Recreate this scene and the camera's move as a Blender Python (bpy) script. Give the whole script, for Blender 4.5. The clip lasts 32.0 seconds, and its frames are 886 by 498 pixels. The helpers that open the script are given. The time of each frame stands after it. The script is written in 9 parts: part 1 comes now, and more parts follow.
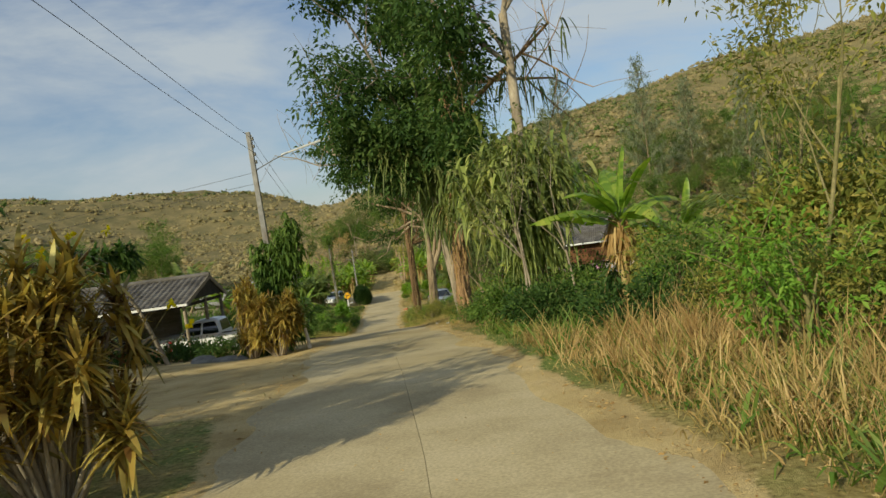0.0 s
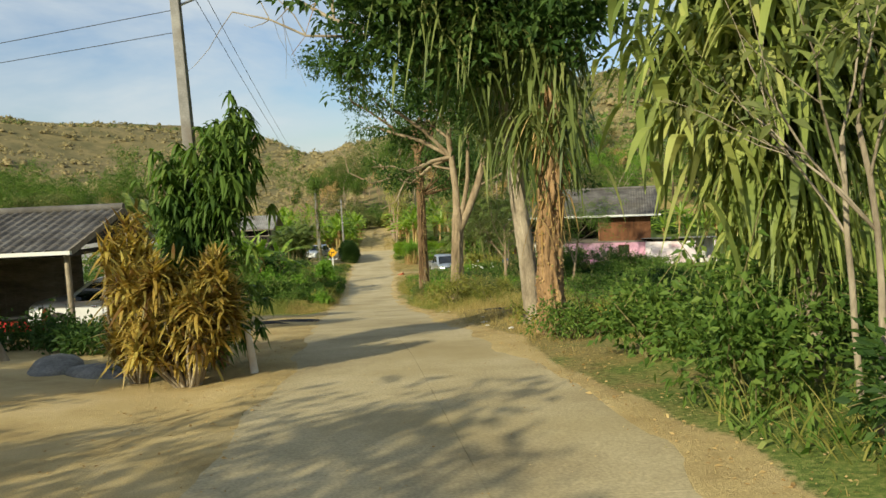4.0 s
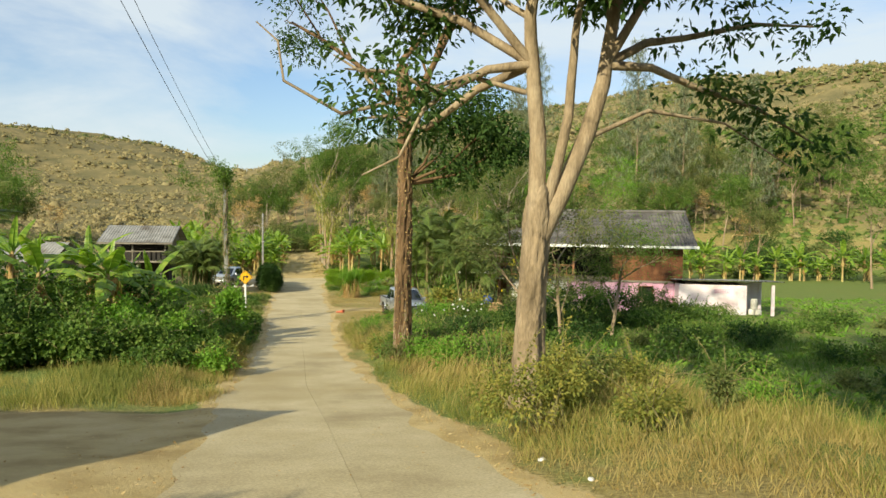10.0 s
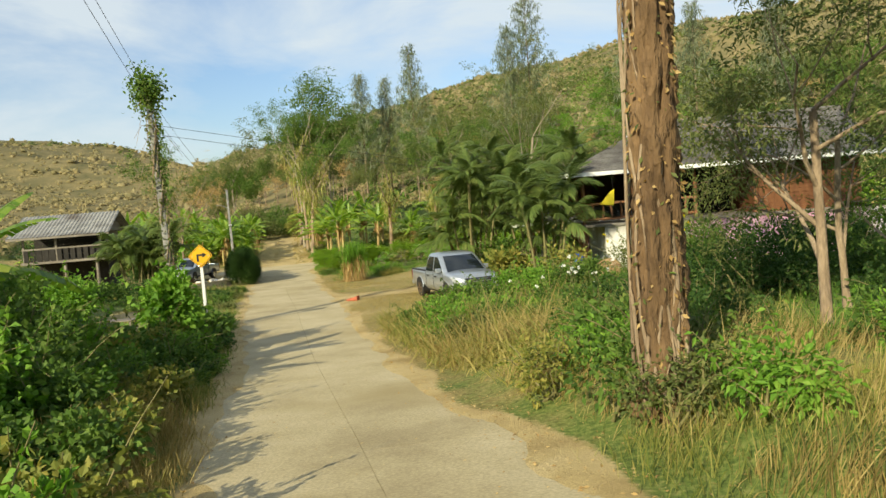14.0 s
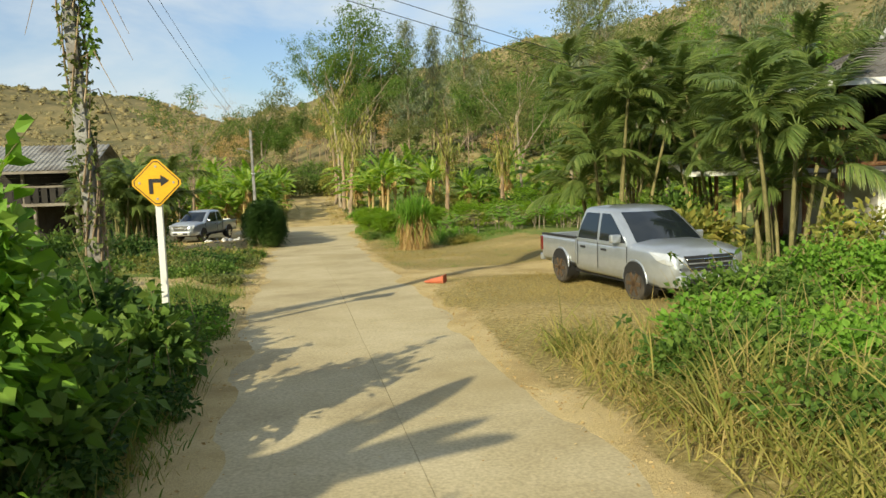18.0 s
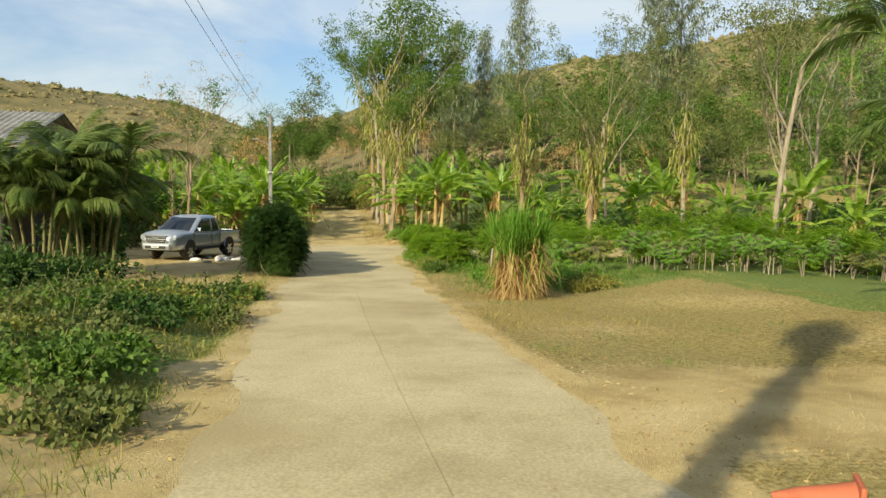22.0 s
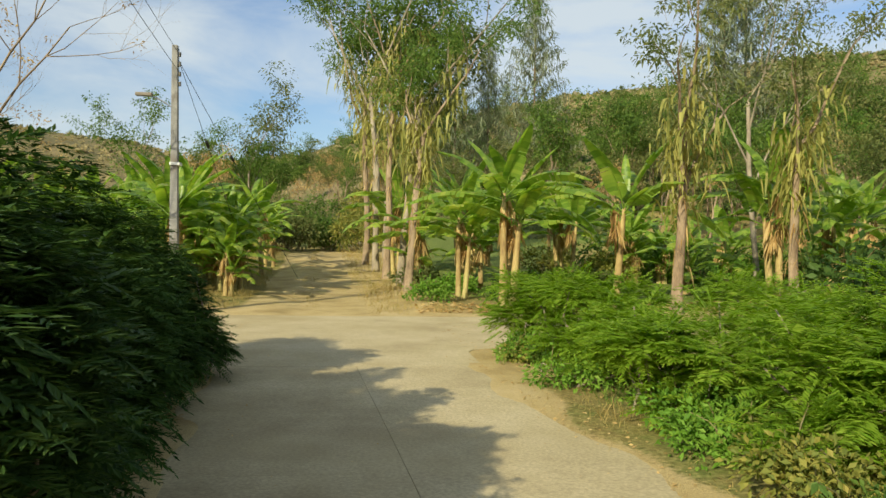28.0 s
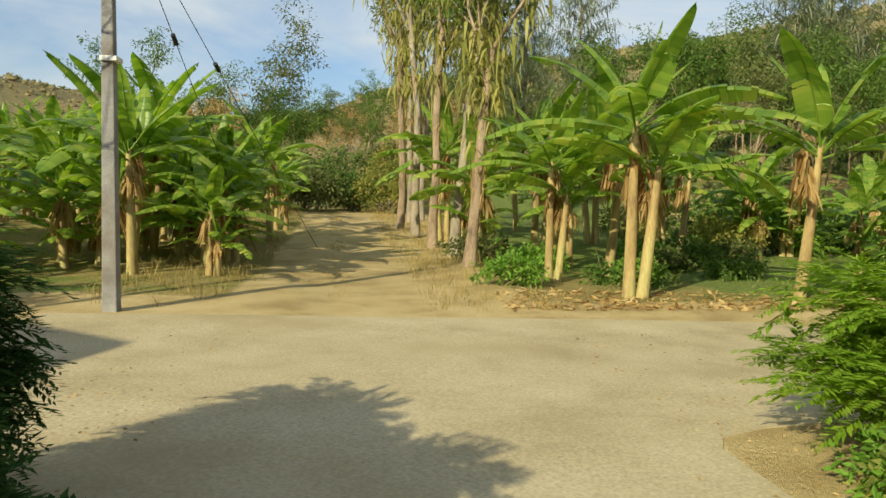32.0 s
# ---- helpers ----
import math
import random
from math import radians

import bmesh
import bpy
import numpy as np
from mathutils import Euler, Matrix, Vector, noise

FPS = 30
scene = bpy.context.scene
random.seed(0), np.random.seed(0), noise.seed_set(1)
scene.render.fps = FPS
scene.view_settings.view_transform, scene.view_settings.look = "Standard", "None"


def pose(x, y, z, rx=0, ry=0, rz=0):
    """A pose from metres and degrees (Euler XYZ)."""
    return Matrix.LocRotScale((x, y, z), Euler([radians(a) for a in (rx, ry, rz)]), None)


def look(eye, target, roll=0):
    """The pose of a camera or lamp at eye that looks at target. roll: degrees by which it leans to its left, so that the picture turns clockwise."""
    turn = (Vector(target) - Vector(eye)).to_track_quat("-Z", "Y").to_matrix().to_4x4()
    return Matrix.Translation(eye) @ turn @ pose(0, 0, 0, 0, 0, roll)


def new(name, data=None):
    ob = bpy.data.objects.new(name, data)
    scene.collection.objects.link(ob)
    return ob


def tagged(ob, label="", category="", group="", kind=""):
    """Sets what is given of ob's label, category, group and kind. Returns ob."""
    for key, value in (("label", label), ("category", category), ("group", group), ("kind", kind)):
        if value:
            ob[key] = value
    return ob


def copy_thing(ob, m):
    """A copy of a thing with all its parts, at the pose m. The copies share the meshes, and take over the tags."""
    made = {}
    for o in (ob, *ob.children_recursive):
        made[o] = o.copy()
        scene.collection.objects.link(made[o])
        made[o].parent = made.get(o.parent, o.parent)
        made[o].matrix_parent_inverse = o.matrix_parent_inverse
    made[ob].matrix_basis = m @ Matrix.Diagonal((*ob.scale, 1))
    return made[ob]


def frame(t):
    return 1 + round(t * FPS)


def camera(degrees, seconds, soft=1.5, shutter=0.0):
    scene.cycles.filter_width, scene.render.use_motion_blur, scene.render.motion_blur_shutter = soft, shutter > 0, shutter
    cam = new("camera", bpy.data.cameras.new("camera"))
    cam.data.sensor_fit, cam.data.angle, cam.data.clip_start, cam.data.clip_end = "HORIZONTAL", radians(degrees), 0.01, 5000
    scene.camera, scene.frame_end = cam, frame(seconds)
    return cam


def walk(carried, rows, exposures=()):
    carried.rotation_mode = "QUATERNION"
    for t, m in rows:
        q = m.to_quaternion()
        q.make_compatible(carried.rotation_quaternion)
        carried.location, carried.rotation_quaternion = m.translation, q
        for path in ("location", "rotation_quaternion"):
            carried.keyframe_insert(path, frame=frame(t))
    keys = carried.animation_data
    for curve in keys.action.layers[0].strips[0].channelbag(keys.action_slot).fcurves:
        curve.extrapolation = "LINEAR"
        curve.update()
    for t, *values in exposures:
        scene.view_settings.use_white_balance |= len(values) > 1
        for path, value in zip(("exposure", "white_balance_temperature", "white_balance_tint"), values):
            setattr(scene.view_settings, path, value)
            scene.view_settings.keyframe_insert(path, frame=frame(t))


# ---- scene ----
cam = camera(63.3, 32.0, 1.5)
METRES, EYE, TILT, LEAN, TURN = 104.0, 1.9, 0.0, 0.0, 0.0
ROWS = [
    (0.0, 0.0, 0.0, 0.0, -0.18, -1.31, 7.79),
    (0.5, -0.0031, 0.0212, -0.0011, -2.92, -1.34, 5.84),
    (1.0, -0.0048, 0.0393, 0.0, -3.28, -3.97, 7.14),
    (1.5, -0.007, 0.0498, -0.0016, -0.95, -3.33, 5.57),
    (2.0, -0.0091, 0.0622, -0.0018, -1.79, -1.45, 4.17),
    (2.5, -0.0113, 0.0748, -0.0025, -1.43, -4.85, 2.91),
    (3.0, -0.0131, 0.0897, -0.0033, -1.54, -4.67, 2.93),
    (3.5, -0.0156, 0.1045, -0.0038, -0.77, -4.33, 2.36),
    (5.5, -0.0245, 0.1724, -0.0082, -4.0, -5.15, 2.02),
    (6.0, -0.0259, 0.19, -0.0095, -3.77, -4.69, 0.34),
    (6.5, -0.028, 0.2038, -0.0107, -1.93, -4.48, -0.03),
    (7.0, -0.0295, 0.2169, -0.0115, -1.64, -2.96, 0.09),
    (7.5, -0.0307, 0.2292, -0.0125, -4.46, -5.0, -0.01),
    (8.0, -0.0316, 0.2378, -0.0134, -6.34, -4.43, 0.16),
    (8.5, -0.0334, 0.2463, -0.0143, -5.49, -5.97, 1.41),
    (9.0, -0.0346, 0.2596, -0.0153, -5.71, -2.5, -1.6),
    (9.5, -0.036, 0.272, -0.0158, -7.23, -1.62, -1.06),
    (10.0, -0.0382, 0.2844, -0.0175, -7.06, -1.93, -0.8),
    (10.5, -0.0399, 0.2992, -0.0188, -7.11, -4.02, -0.11),
    (11.0, -0.0423, 0.3145, -0.0204, -4.58, -3.04, -0.98),
    (11.5, -0.0441, 0.333, -0.0227, -4.88, -2.71, -0.77),
    (12.0, -0.0461, 0.3489, -0.0253, -3.12, -3.35, -0.36),
    (12.5, -0.0481, 0.3695, -0.0281, -5.14, -4.82, 1.67),
    (13.0, -0.0507, 0.3914, -0.0309, -5.0, -2.9, 2.23),
    (13.5, -0.0527, 0.4152, -0.0341, -8.88, -3.03, 2.92),
    (14.0, -0.0551, 0.4371, -0.0369, -9.4, -3.46, 4.47),
    (14.5, -0.0573, 0.4585, -0.0393, -7.55, -1.54, 4.44),
    (16.5, -0.0623, 0.5253, -0.0452, -6.65, -1.19, 0.67),
    (17.0, -0.0631, 0.5364, -0.046, -4.47, 0.81, 1.1),
    (17.5, -0.064, 0.5492, -0.047, -5.21, -0.97, 2.03),
    (18.0, -0.0653, 0.5626, -0.0479, -6.98, -5.57, 1.89),
    (18.5, -0.0663, 0.5745, -0.0493, -7.69, -6.48, 1.45),
    (19.0, -0.0674, 0.5877, -0.0498, -9.6, -5.66, 1.31),
    (19.5, -0.0691, 0.6006, -0.0501, -8.42, -2.78, -1.46),
    (20.0, -0.0703, 0.6174, -0.0509, -6.72, -1.29, 0.4),
    (20.5, -0.0712, 0.6336, -0.052, -7.87, -3.11, 0.57),
    (21.0, -0.0726, 0.6523, -0.0527, -6.53, -6.1, 0.16),
    (21.5, -0.0739, 0.673, -0.0529, -7.33, -6.16, -1.82),
    (22.0, -0.0755, 0.695, -0.054, -4.71, -3.77, -1.18),
    (22.5, -0.0773, 0.7174, -0.0551, -3.68, -4.65, -1.52),
    (23.0, -0.0789, 0.7424, -0.0558, -2.72, -4.28, -2.07),
    (23.5, -0.0802, 0.7674, -0.0567, -4.49, -4.15, -2.06),
    (24.0, -0.0817, 0.792, -0.0572, -4.15, -3.76, -0.79),
    (24.5, -0.0828, 0.8144, -0.0582, -3.77, -4.88, -0.86),
    (25.0, -0.0842, 0.8366, -0.0588, -4.69, -3.89, -0.77),
    (25.5, -0.0852, 0.8577, -0.0594, -3.44, -3.47, -1.95),
    (27.5, -0.0902, 0.8996, -0.061, -6.19, 0.38, -1.02),
    (28.0, -0.091, 0.9095, -0.0613, -7.04, 0.05, -1.06),
    (28.5, -0.0911, 0.9207, -0.0613, -1.37, -3.79, 0.04),
    (29.0, -0.0914, 0.9298, -0.0618, -3.94, -1.62, -0.52),
    (29.5, -0.0924, 0.9386, -0.0619, -7.38, 0.56, 2.68),
    (30.0, -0.0932, 0.9488, -0.0621, -5.59, -2.25, 0.08),
    (30.5, -0.094, 0.9587, -0.0624, -6.94, -3.17, -0.16),
    (31.0, -0.0947, 0.9686, -0.0619, -7.19, -0.67, -1.6),
    (31.5, -0.096, 0.9793, -0.0624, -4.41, -2.59, -1.05),
    (32.0, -0.0972, 0.9906, -0.0624, -5.58, -2.99, -1.51),
]
walk(cam, [(t, pose(0, 0, EYE, TILT, LEAN, TURN) @ pose(METRES * x, METRES * y, METRES * z, 90 + pitch, roll, yaw)) for t, x, y, z, yaw, pitch, roll in ROWS], [(0.0, -0.18, 6750, 1.0), (1.0, -0.04, 6750, 1.0), (3.0, 0.14, 6750, 1.0), (6.0, 0.36, 6750, 1.0), (9.0, 0.44, 6750, 1.0), (13.5, 0.40, 6750, 1.0), (17.0, 0.26, 6750, 1.0), (19.0, 0.44, 6750, 1.0), (22.0, 0.40, 6750, 1.0), (25.0, 0.38, 6750, 1.0), (28.0, 0.26, 6750, 1.0), (30.0, 0.14, 6750, 1.0), (32.0, 0.22, 6750, 1.0)])

# ---- world and sun ----
SUN_TO = Vector((-0.62, -0.785, 0.0)).normalized() * math.cos(radians(26)) + Vector((0, 0, math.sin(radians(26))))
world = bpy.data.worlds.new("world")
scene.world = world
world.use_nodes = True
wn, wl = world.node_tree.nodes, world.node_tree.links
wn.clear()
w_out = wn.new("ShaderNodeOutputWorld")
w_bg = wn.new("ShaderNodeBackground")
w_sky = wn.new("ShaderNodeTexSky")
w_sky.sky_type, w_sky.sun_disc = "NISHITA", False
w_sky.sun_elevation, w_sky.sun_rotation = radians(26), math.atan2(SUN_TO.x, SUN_TO.y)
w_sky.air_density, w_sky.dust_density, w_sky.ozone_density = 1.3, 0.8, 3.0
w_tc = wn.new("ShaderNodeTexCoord")
w_map = wn.new("ShaderNodeMapping")
w_map.inputs["Scale"].default_value = (1.5, 2.1, 5.2)
w_map.inputs["Rotation"].default_value = (0.0, 0.12, 0.5)
w_noise = wn.new("ShaderNodeTexNoise")
w_noise.inputs["Scale"].default_value = 1.7
w_noise.inputs["Detail"].default_value = 7.0
w_noise.inputs["Roughness"].default_value = 0.58
w_noise.inputs["Distortion"].default_value = 0.35
w_ramp = wn.new("ShaderNodeValToRGB")
w_ramp.color_ramp.elements[0].position, w_ramp.color_ramp.elements[1].position = 0.36, 0.64
w_mix = wn.new("ShaderNodeMixRGB")
w_mix.inputs["Color2"].default_value = (7.2, 7.7, 8.6, 1)
w_scale = wn.new("ShaderNodeMath")
w_scale.operation = "MULTIPLY"
w_scale.inputs[1].default_value = 0.85
wl.new(w_tc.outputs["Generated"], w_map.inputs["Vector"])
wl.new(w_map.outputs["Vector"], w_noise.inputs["Vector"])
wl.new(w_noise.outputs["Fac"], w_ramp.inputs["Fac"])
wl.new(w_ramp.outputs["Color"], w_scale.inputs[0])
wl.new(w_scale.outputs[0], w_mix.inputs["Fac"])
w_tint = wn.new("ShaderNodeMixRGB")
w_tint.blend_type, w_tint.inputs["Fac"].default_value = "MULTIPLY", 1.0
w_tint.inputs["Color2"].default_value = (1.25, 1.25, 1.5, 1)
wl.new(w_sky.outputs["Color"], w_tint.inputs["Color1"])
wl.new(w_tint.outputs["Color"], w_mix.inputs["Color1"])
wl.new(w_mix.outputs["Color"], w_bg.inputs["Color"])
w_bg.inputs["Strength"].default_value = 0.082
wl.new(w_bg.outputs["Background"], w_out.inputs["Surface"])

sun_data = bpy.data.lights.new("sun", "SUN")
sun_data.energy, sun_data.angle, sun_data.color = 5.0, radians(0.6), (1.0, 0.90, 0.70)
sun = new("sun", sun_data)
sun.matrix_world = look(SUN_TO * 50, (0, 0, 0))


# ---- materials ----
def ramp_set(node, cols):
    cr = node.color_ramp
    while len(cr.elements) > 1:
        cr.elements.remove(cr.elements[-1])
    for i, c in enumerate(cols):
        p = i / max(1, len(cols) - 1)
        e = cr.elements[0] if i == 0 else cr.elements.new(p)
        e.position, e.color = p, (*c, 1)


def surface(name, cols, scale=3.0, rough=0.85, metal=0.0, bump=0.3, fine=60.0, stain=None, stretch=(1, 1, 1), obj_random=0.0, spec=0.3, bump_dist=0.01):
    """Solid surface: coarse noise through the colours, fine grain over it, an optional stain colour, and relief."""
    m = bpy.data.materials.new(name)
    m.use_nodes = True
    n, l = m.node_tree.nodes, m.node_tree.links
    b = n["Principled BSDF"]
    tc, mp = n.new("ShaderNodeTexCoord"), n.new("ShaderNodeMapping")
    mp.inputs["Scale"].default_value = stretch
    l.new(tc.outputs["Object"], mp.inputs["Vector"])
    big, small = n.new("ShaderNodeTexNoise"), n.new("ShaderNodeTexNoise")
    big.inputs["Scale"].default_value, big.inputs["Detail"].default_value, big.inputs["Roughness"].default_value = scale, 6, 0.62
    small.inputs["Scale"].default_value, small.inputs["Detail"].default_value = fine, 4
    l.new(mp.outputs["Vector"], big.inputs["Vector"])
    l.new(mp.outputs["Vector"], small.inputs["Vector"])
    rp = n.new("ShaderNodeValToRGB")
    ramp_set(rp, cols)
    sp = n.new("ShaderNodeMapRange")
    sp.inputs["From Min"].default_value, sp.inputs["From Max"].default_value = 0.28, 0.72
    l.new(big.outputs["Fac"], sp.inputs["Value"])
    src = sp.outputs["Result"]
    if obj_random:
        oi, ad = n.new("ShaderNodeObjectInfo"), n.new("ShaderNodeMath")
        mu = n.new("ShaderNodeMath")
        mu.operation, mu.inputs[1].default_value = "MULTIPLY_ADD", obj_random
        mu.inputs[2].default_value = -obj_random / 2
        l.new(oi.outputs["Random"], mu.inputs[0])
        l.new(src, ad.inputs[0])
        l.new(mu.outputs[0], ad.inputs[1])
        src = ad.outputs[0]
    l.new(src, rp.inputs["Fac"])
    grain = n.new("ShaderNodeMixRGB")
    grain.blend_type = "OVERLAY"
    grain.inputs["Fac"].default_value = 0.45
    l.new(rp.outputs["Color"], grain.inputs["Color1"])
    l.new(small.outputs["Fac"], grain.inputs["Color2"])
    col = grain.outputs["Color"]
    if stain:
        st, sr, mx = n.new("ShaderNodeTexNoise"), n.new("ShaderNodeValToRGB"), n.new("ShaderNodeMixRGB")
        st.inputs["Scale"].default_value, st.inputs["Detail"].default_value = scale * 0.37, 5
        sr.color_ramp.elements[0].position, sr.color_ramp.elements[1].position = 0.55, 0.72
        mp2 = n.new("ShaderNodeMapping")
        mp2.inputs["Location"].default_value = (13.7, 4.1, 7.7)
        l.new(mp.outputs["Vector"], mp2.inputs["Vector"])
        l.new(mp2.outputs["Vector"], st.inputs["Vector"])
        l.new(st.outputs["Fac"], sr.inputs["Fac"])
        l.new(sr.outputs["Color"], mx.inputs["Fac"])
        l.new(col, mx.inputs["Color1"])
        mx.inputs["Color2"].default_value = (*stain, 1)
        col = mx.outputs["Color"]
    l.new(col, b.inputs["Base Color"])
    b.inputs["Roughness"].default_value, b.inputs["Metallic"].default_value = rough, metal
    b.inputs["Specular IOR Level"].default_value = spec
    if bump:
        add, bp = n.new("ShaderNodeMath"), n.new("ShaderNodeBump")
        l.new(big.outputs["Fac"], add.inputs[0])
        l.new(small.outputs["Fac"], add.inputs[1])
        l.new(add.outputs[0], bp.inputs["Height"])
        bp.inputs["Strength"].default_value, bp.inputs["Distance"].default_value = bump, bump_dist
        l.new(bp.outputs["Normal"], b.inputs["Normal"])
    return m


def leafage(name, cols, thin=0.35, rough=0.6, patch=0.5, spec=0.2):
    """Leaves: every leaf its own shade, drier or greener in patches; light shines through them."""
    m = bpy.data.materials.new(name)
    m.use_nodes = True
    n, l = m.node_tree.nodes, m.node_tree.links
    b, out = n["Principled BSDF"], n["Material Output"]
    geo, tc = n.new("ShaderNodeNewGeometry"), n.new("ShaderNodeTexCoord")
    no = n.new("ShaderNodeTexNoise")
    no.inputs["Scale"].default_value, no.inputs["Detail"].default_value = patch, 3
    l.new(tc.outputs["Object"], no.inputs["Vector"])
    mr = n.new("ShaderNodeMapRange")
    mr.inputs["From Min"].default_value, mr.inputs["From Max"].default_value = 0.3, 0.7
    l.new(no.outputs["Fac"], mr.inputs["Value"])
    mx = n.new("ShaderNodeMath")
    mx.operation = "MULTIPLY_ADD"
    mx.inputs[1].default_value = 0.55
    hf = n.new("ShaderNodeMath")
    hf.operation, hf.inputs[1].default_value = "MULTIPLY", 0.45
    l.new(mr.outputs["Result"], hf.inputs[0])
    l.new(geo.outputs["Random Per Island"], mx.inputs[0])
    l.new(hf.outputs[0], mx.inputs[2])
    rp = n.new("ShaderNodeValToRGB")
    ramp_set(rp, [tuple(min(0.8, v * 1.32) for v in c) for c in cols])
    l.new(mx.outputs[0], rp.inputs["Fac"])
    l.new(rp.outputs["Color"], b.inputs["Base Color"])
    b.inputs["Roughness"].default_value, b.inputs["Specular IOR Level"].default_value = rough, spec
    tr, ms = n.new("ShaderNodeBsdfTranslucent"), n.new("ShaderNodeMixShader")
    hs = n.new("ShaderNodeHueSaturation")
    hs.inputs["Saturation"].default_value, hs.inputs["Value"].default_value = 1.1, 1.3
    l.new(rp.outputs["Color"], hs.inputs["Color"])
    l.new(hs.outputs["Color"], tr.inputs["Color"])
    ms.inputs["Fac"].default_value = thin
    l.new(b.outputs["BSDF"], ms.inputs[1])
    l.new(tr.outputs["BSDF"], ms.inputs[2])
    l.new(ms.outputs["Shader"], out.inputs["Surface"])
    return m


def plain(name, col, rough=0.5, metal=0.0, spec=0.5, coat=0.0):
    m = surface(name, [tuple(c * 0.86 for c in col), col], scale=6, rough=rough, metal=metal, bump=0.04, fine=180, spec=spec, bump_dist=0.002)
    m.node_tree.nodes["Principled BSDF"].inputs["Coat Weight"].default_value = coat
    return m


def ground_material():
    """Earth, dry grass and green turf, mixed by the sheet's own masks and broken up by noise."""
    m = bpy.data.materials.new("ground")
    m.use_nodes = True
    n, l = m.node_tree.nodes, m.node_tree.links
    b, tc = n["Principled BSDF"], n.new("ShaderNodeTexCoord")

    def nz(scale, detail=6, rough=0.6):
        t = n.new("ShaderNodeTexNoise")
        t.inputs["Scale"].default_value, t.inputs["Detail"].default_value, t.inputs["Roughness"].default_value = scale, detail, rough
        l.new(tc.outputs["Object"], t.inputs["Vector"])
        return t.outputs["Fac"]

    def rmp(src, cols):
        r = n.new("ShaderNodeValToRGB")
        ramp_set(r, cols)
        mr = n.new("ShaderNodeMapRange")
        mr.inputs["From Min"].default_value, mr.inputs["From Max"].default_value = 0.3, 0.7
        l.new(src, mr.inputs["Value"])
        l.new(mr.outputs["Result"], r.inputs["Fac"])
        return r.outputs["Color"]

    def mask(attr, noise_out, amount):
        a = n.new("ShaderNodeAttribute")
        a.attribute_name = attr
        ma = n.new("ShaderNodeMath")
        ma.operation = "MULTIPLY_ADD"
        ma.inputs[1].default_value, ma.inputs[2].default_value = amount, -amount / 2
        l.new(noise_out, ma.inputs[0])
        ad = n.new("ShaderNodeMath")
        ad.use_clamp = True
        l.new(a.outputs["Fac"], ad.inputs[0])
        l.new(ma.outputs[0], ad.inputs[1])
        st = n.new("ShaderNodeMapRange")
        st.interpolation_type = "SMOOTHSTEP"
        st.inputs["From Min"].default_value, st.inputs["From Max"].default_value = 0.35, 0.65
        l.new(ad.outputs[0], st.inputs["Value"])
        return st.outputs["Result"]

    def mix(f, a, c):
        x = n.new("ShaderNodeMixRGB")
        l.new(f, x.inputs["Fac"])
        l.new(a, x.inputs["Color1"])
        l.new(c, x.inputs["Color2"])
        return x.outputs["Color"]

    mid, fine, gravel = nz(0.9), nz(14), nz(70, 3)
    dirt = rmp(mid, [(0.35, 0.25, 0.105), (0.50, 0.375, 0.17), (0.58, 0.45, 0.23)])
    dry = rmp(fine, [(0.17, 0.125, 0.045), (0.30, 0.235, 0.085), (0.41, 0.335, 0.14)])
    turf = rmp(fine, [(0.07, 0.10, 0.025), (0.15, 0.20, 0.045), (0.30, 0.29, 0.09)])
    scrub = rmp(nz(0.11, 9, 0.68), [(0.09, 0.088, 0.038), (0.135, 0.12, 0.053), (0.18, 0.15, 0.068), (0.24, 0.19, 0.085), (0.12, 0.11, 0.048)])
    c = mix(mask("green", mid, 0.9), dry, turf)
    c = mix(mask("dirt", fine, 0.6), c, dirt)
    c = mix(mask("far", mid, 0.3), c, scrub)
    ov = n.new("ShaderNodeMixRGB")
    ov.blend_type, ov.inputs["Fac"].default_value = "OVERLAY", 0.5
    l.new(c, ov.inputs["Color1"])
    l.new(gravel, ov.inputs["Color2"])
    l.new(ov.outputs["Color"], b.inputs["Base Color"])
    b.inputs["Roughness"].default_value, b.inputs["Specular IOR Level"].default_value = 0.95, 0.15
    ad, bp = n.new("ShaderNodeMath"), n.new("ShaderNodeBump")
    l.new(fine, ad.inputs[0])
    l.new(gravel, ad.inputs[1])
    l.new(ad.outputs[0], bp.inputs["Height"])
    bp.inputs["Strength"].default_value, bp.inputs["Distance"].default_value = 0.6, 0.03
    l.new(bp.outputs["Normal"], b.inputs["Normal"])
    return m


def concrete_road_material():
    m = surface("road_concrete", [(0.335, 0.265, 0.145), (0.46, 0.376, 0.215), (0.54, 0.45, 0.275)], scale=0.55, rough=0.9, bump=0.4, fine=30, stain=(0.36, 0.28, 0.135), obj_random=0.2, spec=0.2)
    return m


M_GROUND, M_ROAD = ground_material(), concrete_road_material()
M_BARK = surface("bark_grey", [(0.13, 0.09, 0.055), (0.30, 0.22, 0.14), (0.42, 0.33, 0.22)], 2.2, 0.95, bump=0.9, fine=26, stretch=(1, 1, 0.3), bump_dist=0.04)
M_BARKRED = surface("bark_red", [(0.13, 0.075, 0.035), (0.32, 0.20, 0.10), (0.46, 0.32, 0.17)], 2.6, 0.95, bump=1.0, fine=22, stretch=(1, 1, 0.22), bump_dist=0.05)
M_BARKPALE = surface("bark_pale", [(0.14, 0.11, 0.075), (0.29, 0.24, 0.17), (0.42, 0.36, 0.265)], 2.4, 0.92, bump=0.7, fine=30, stretch=(1, 1, 0.35), bump_dist=0.02)
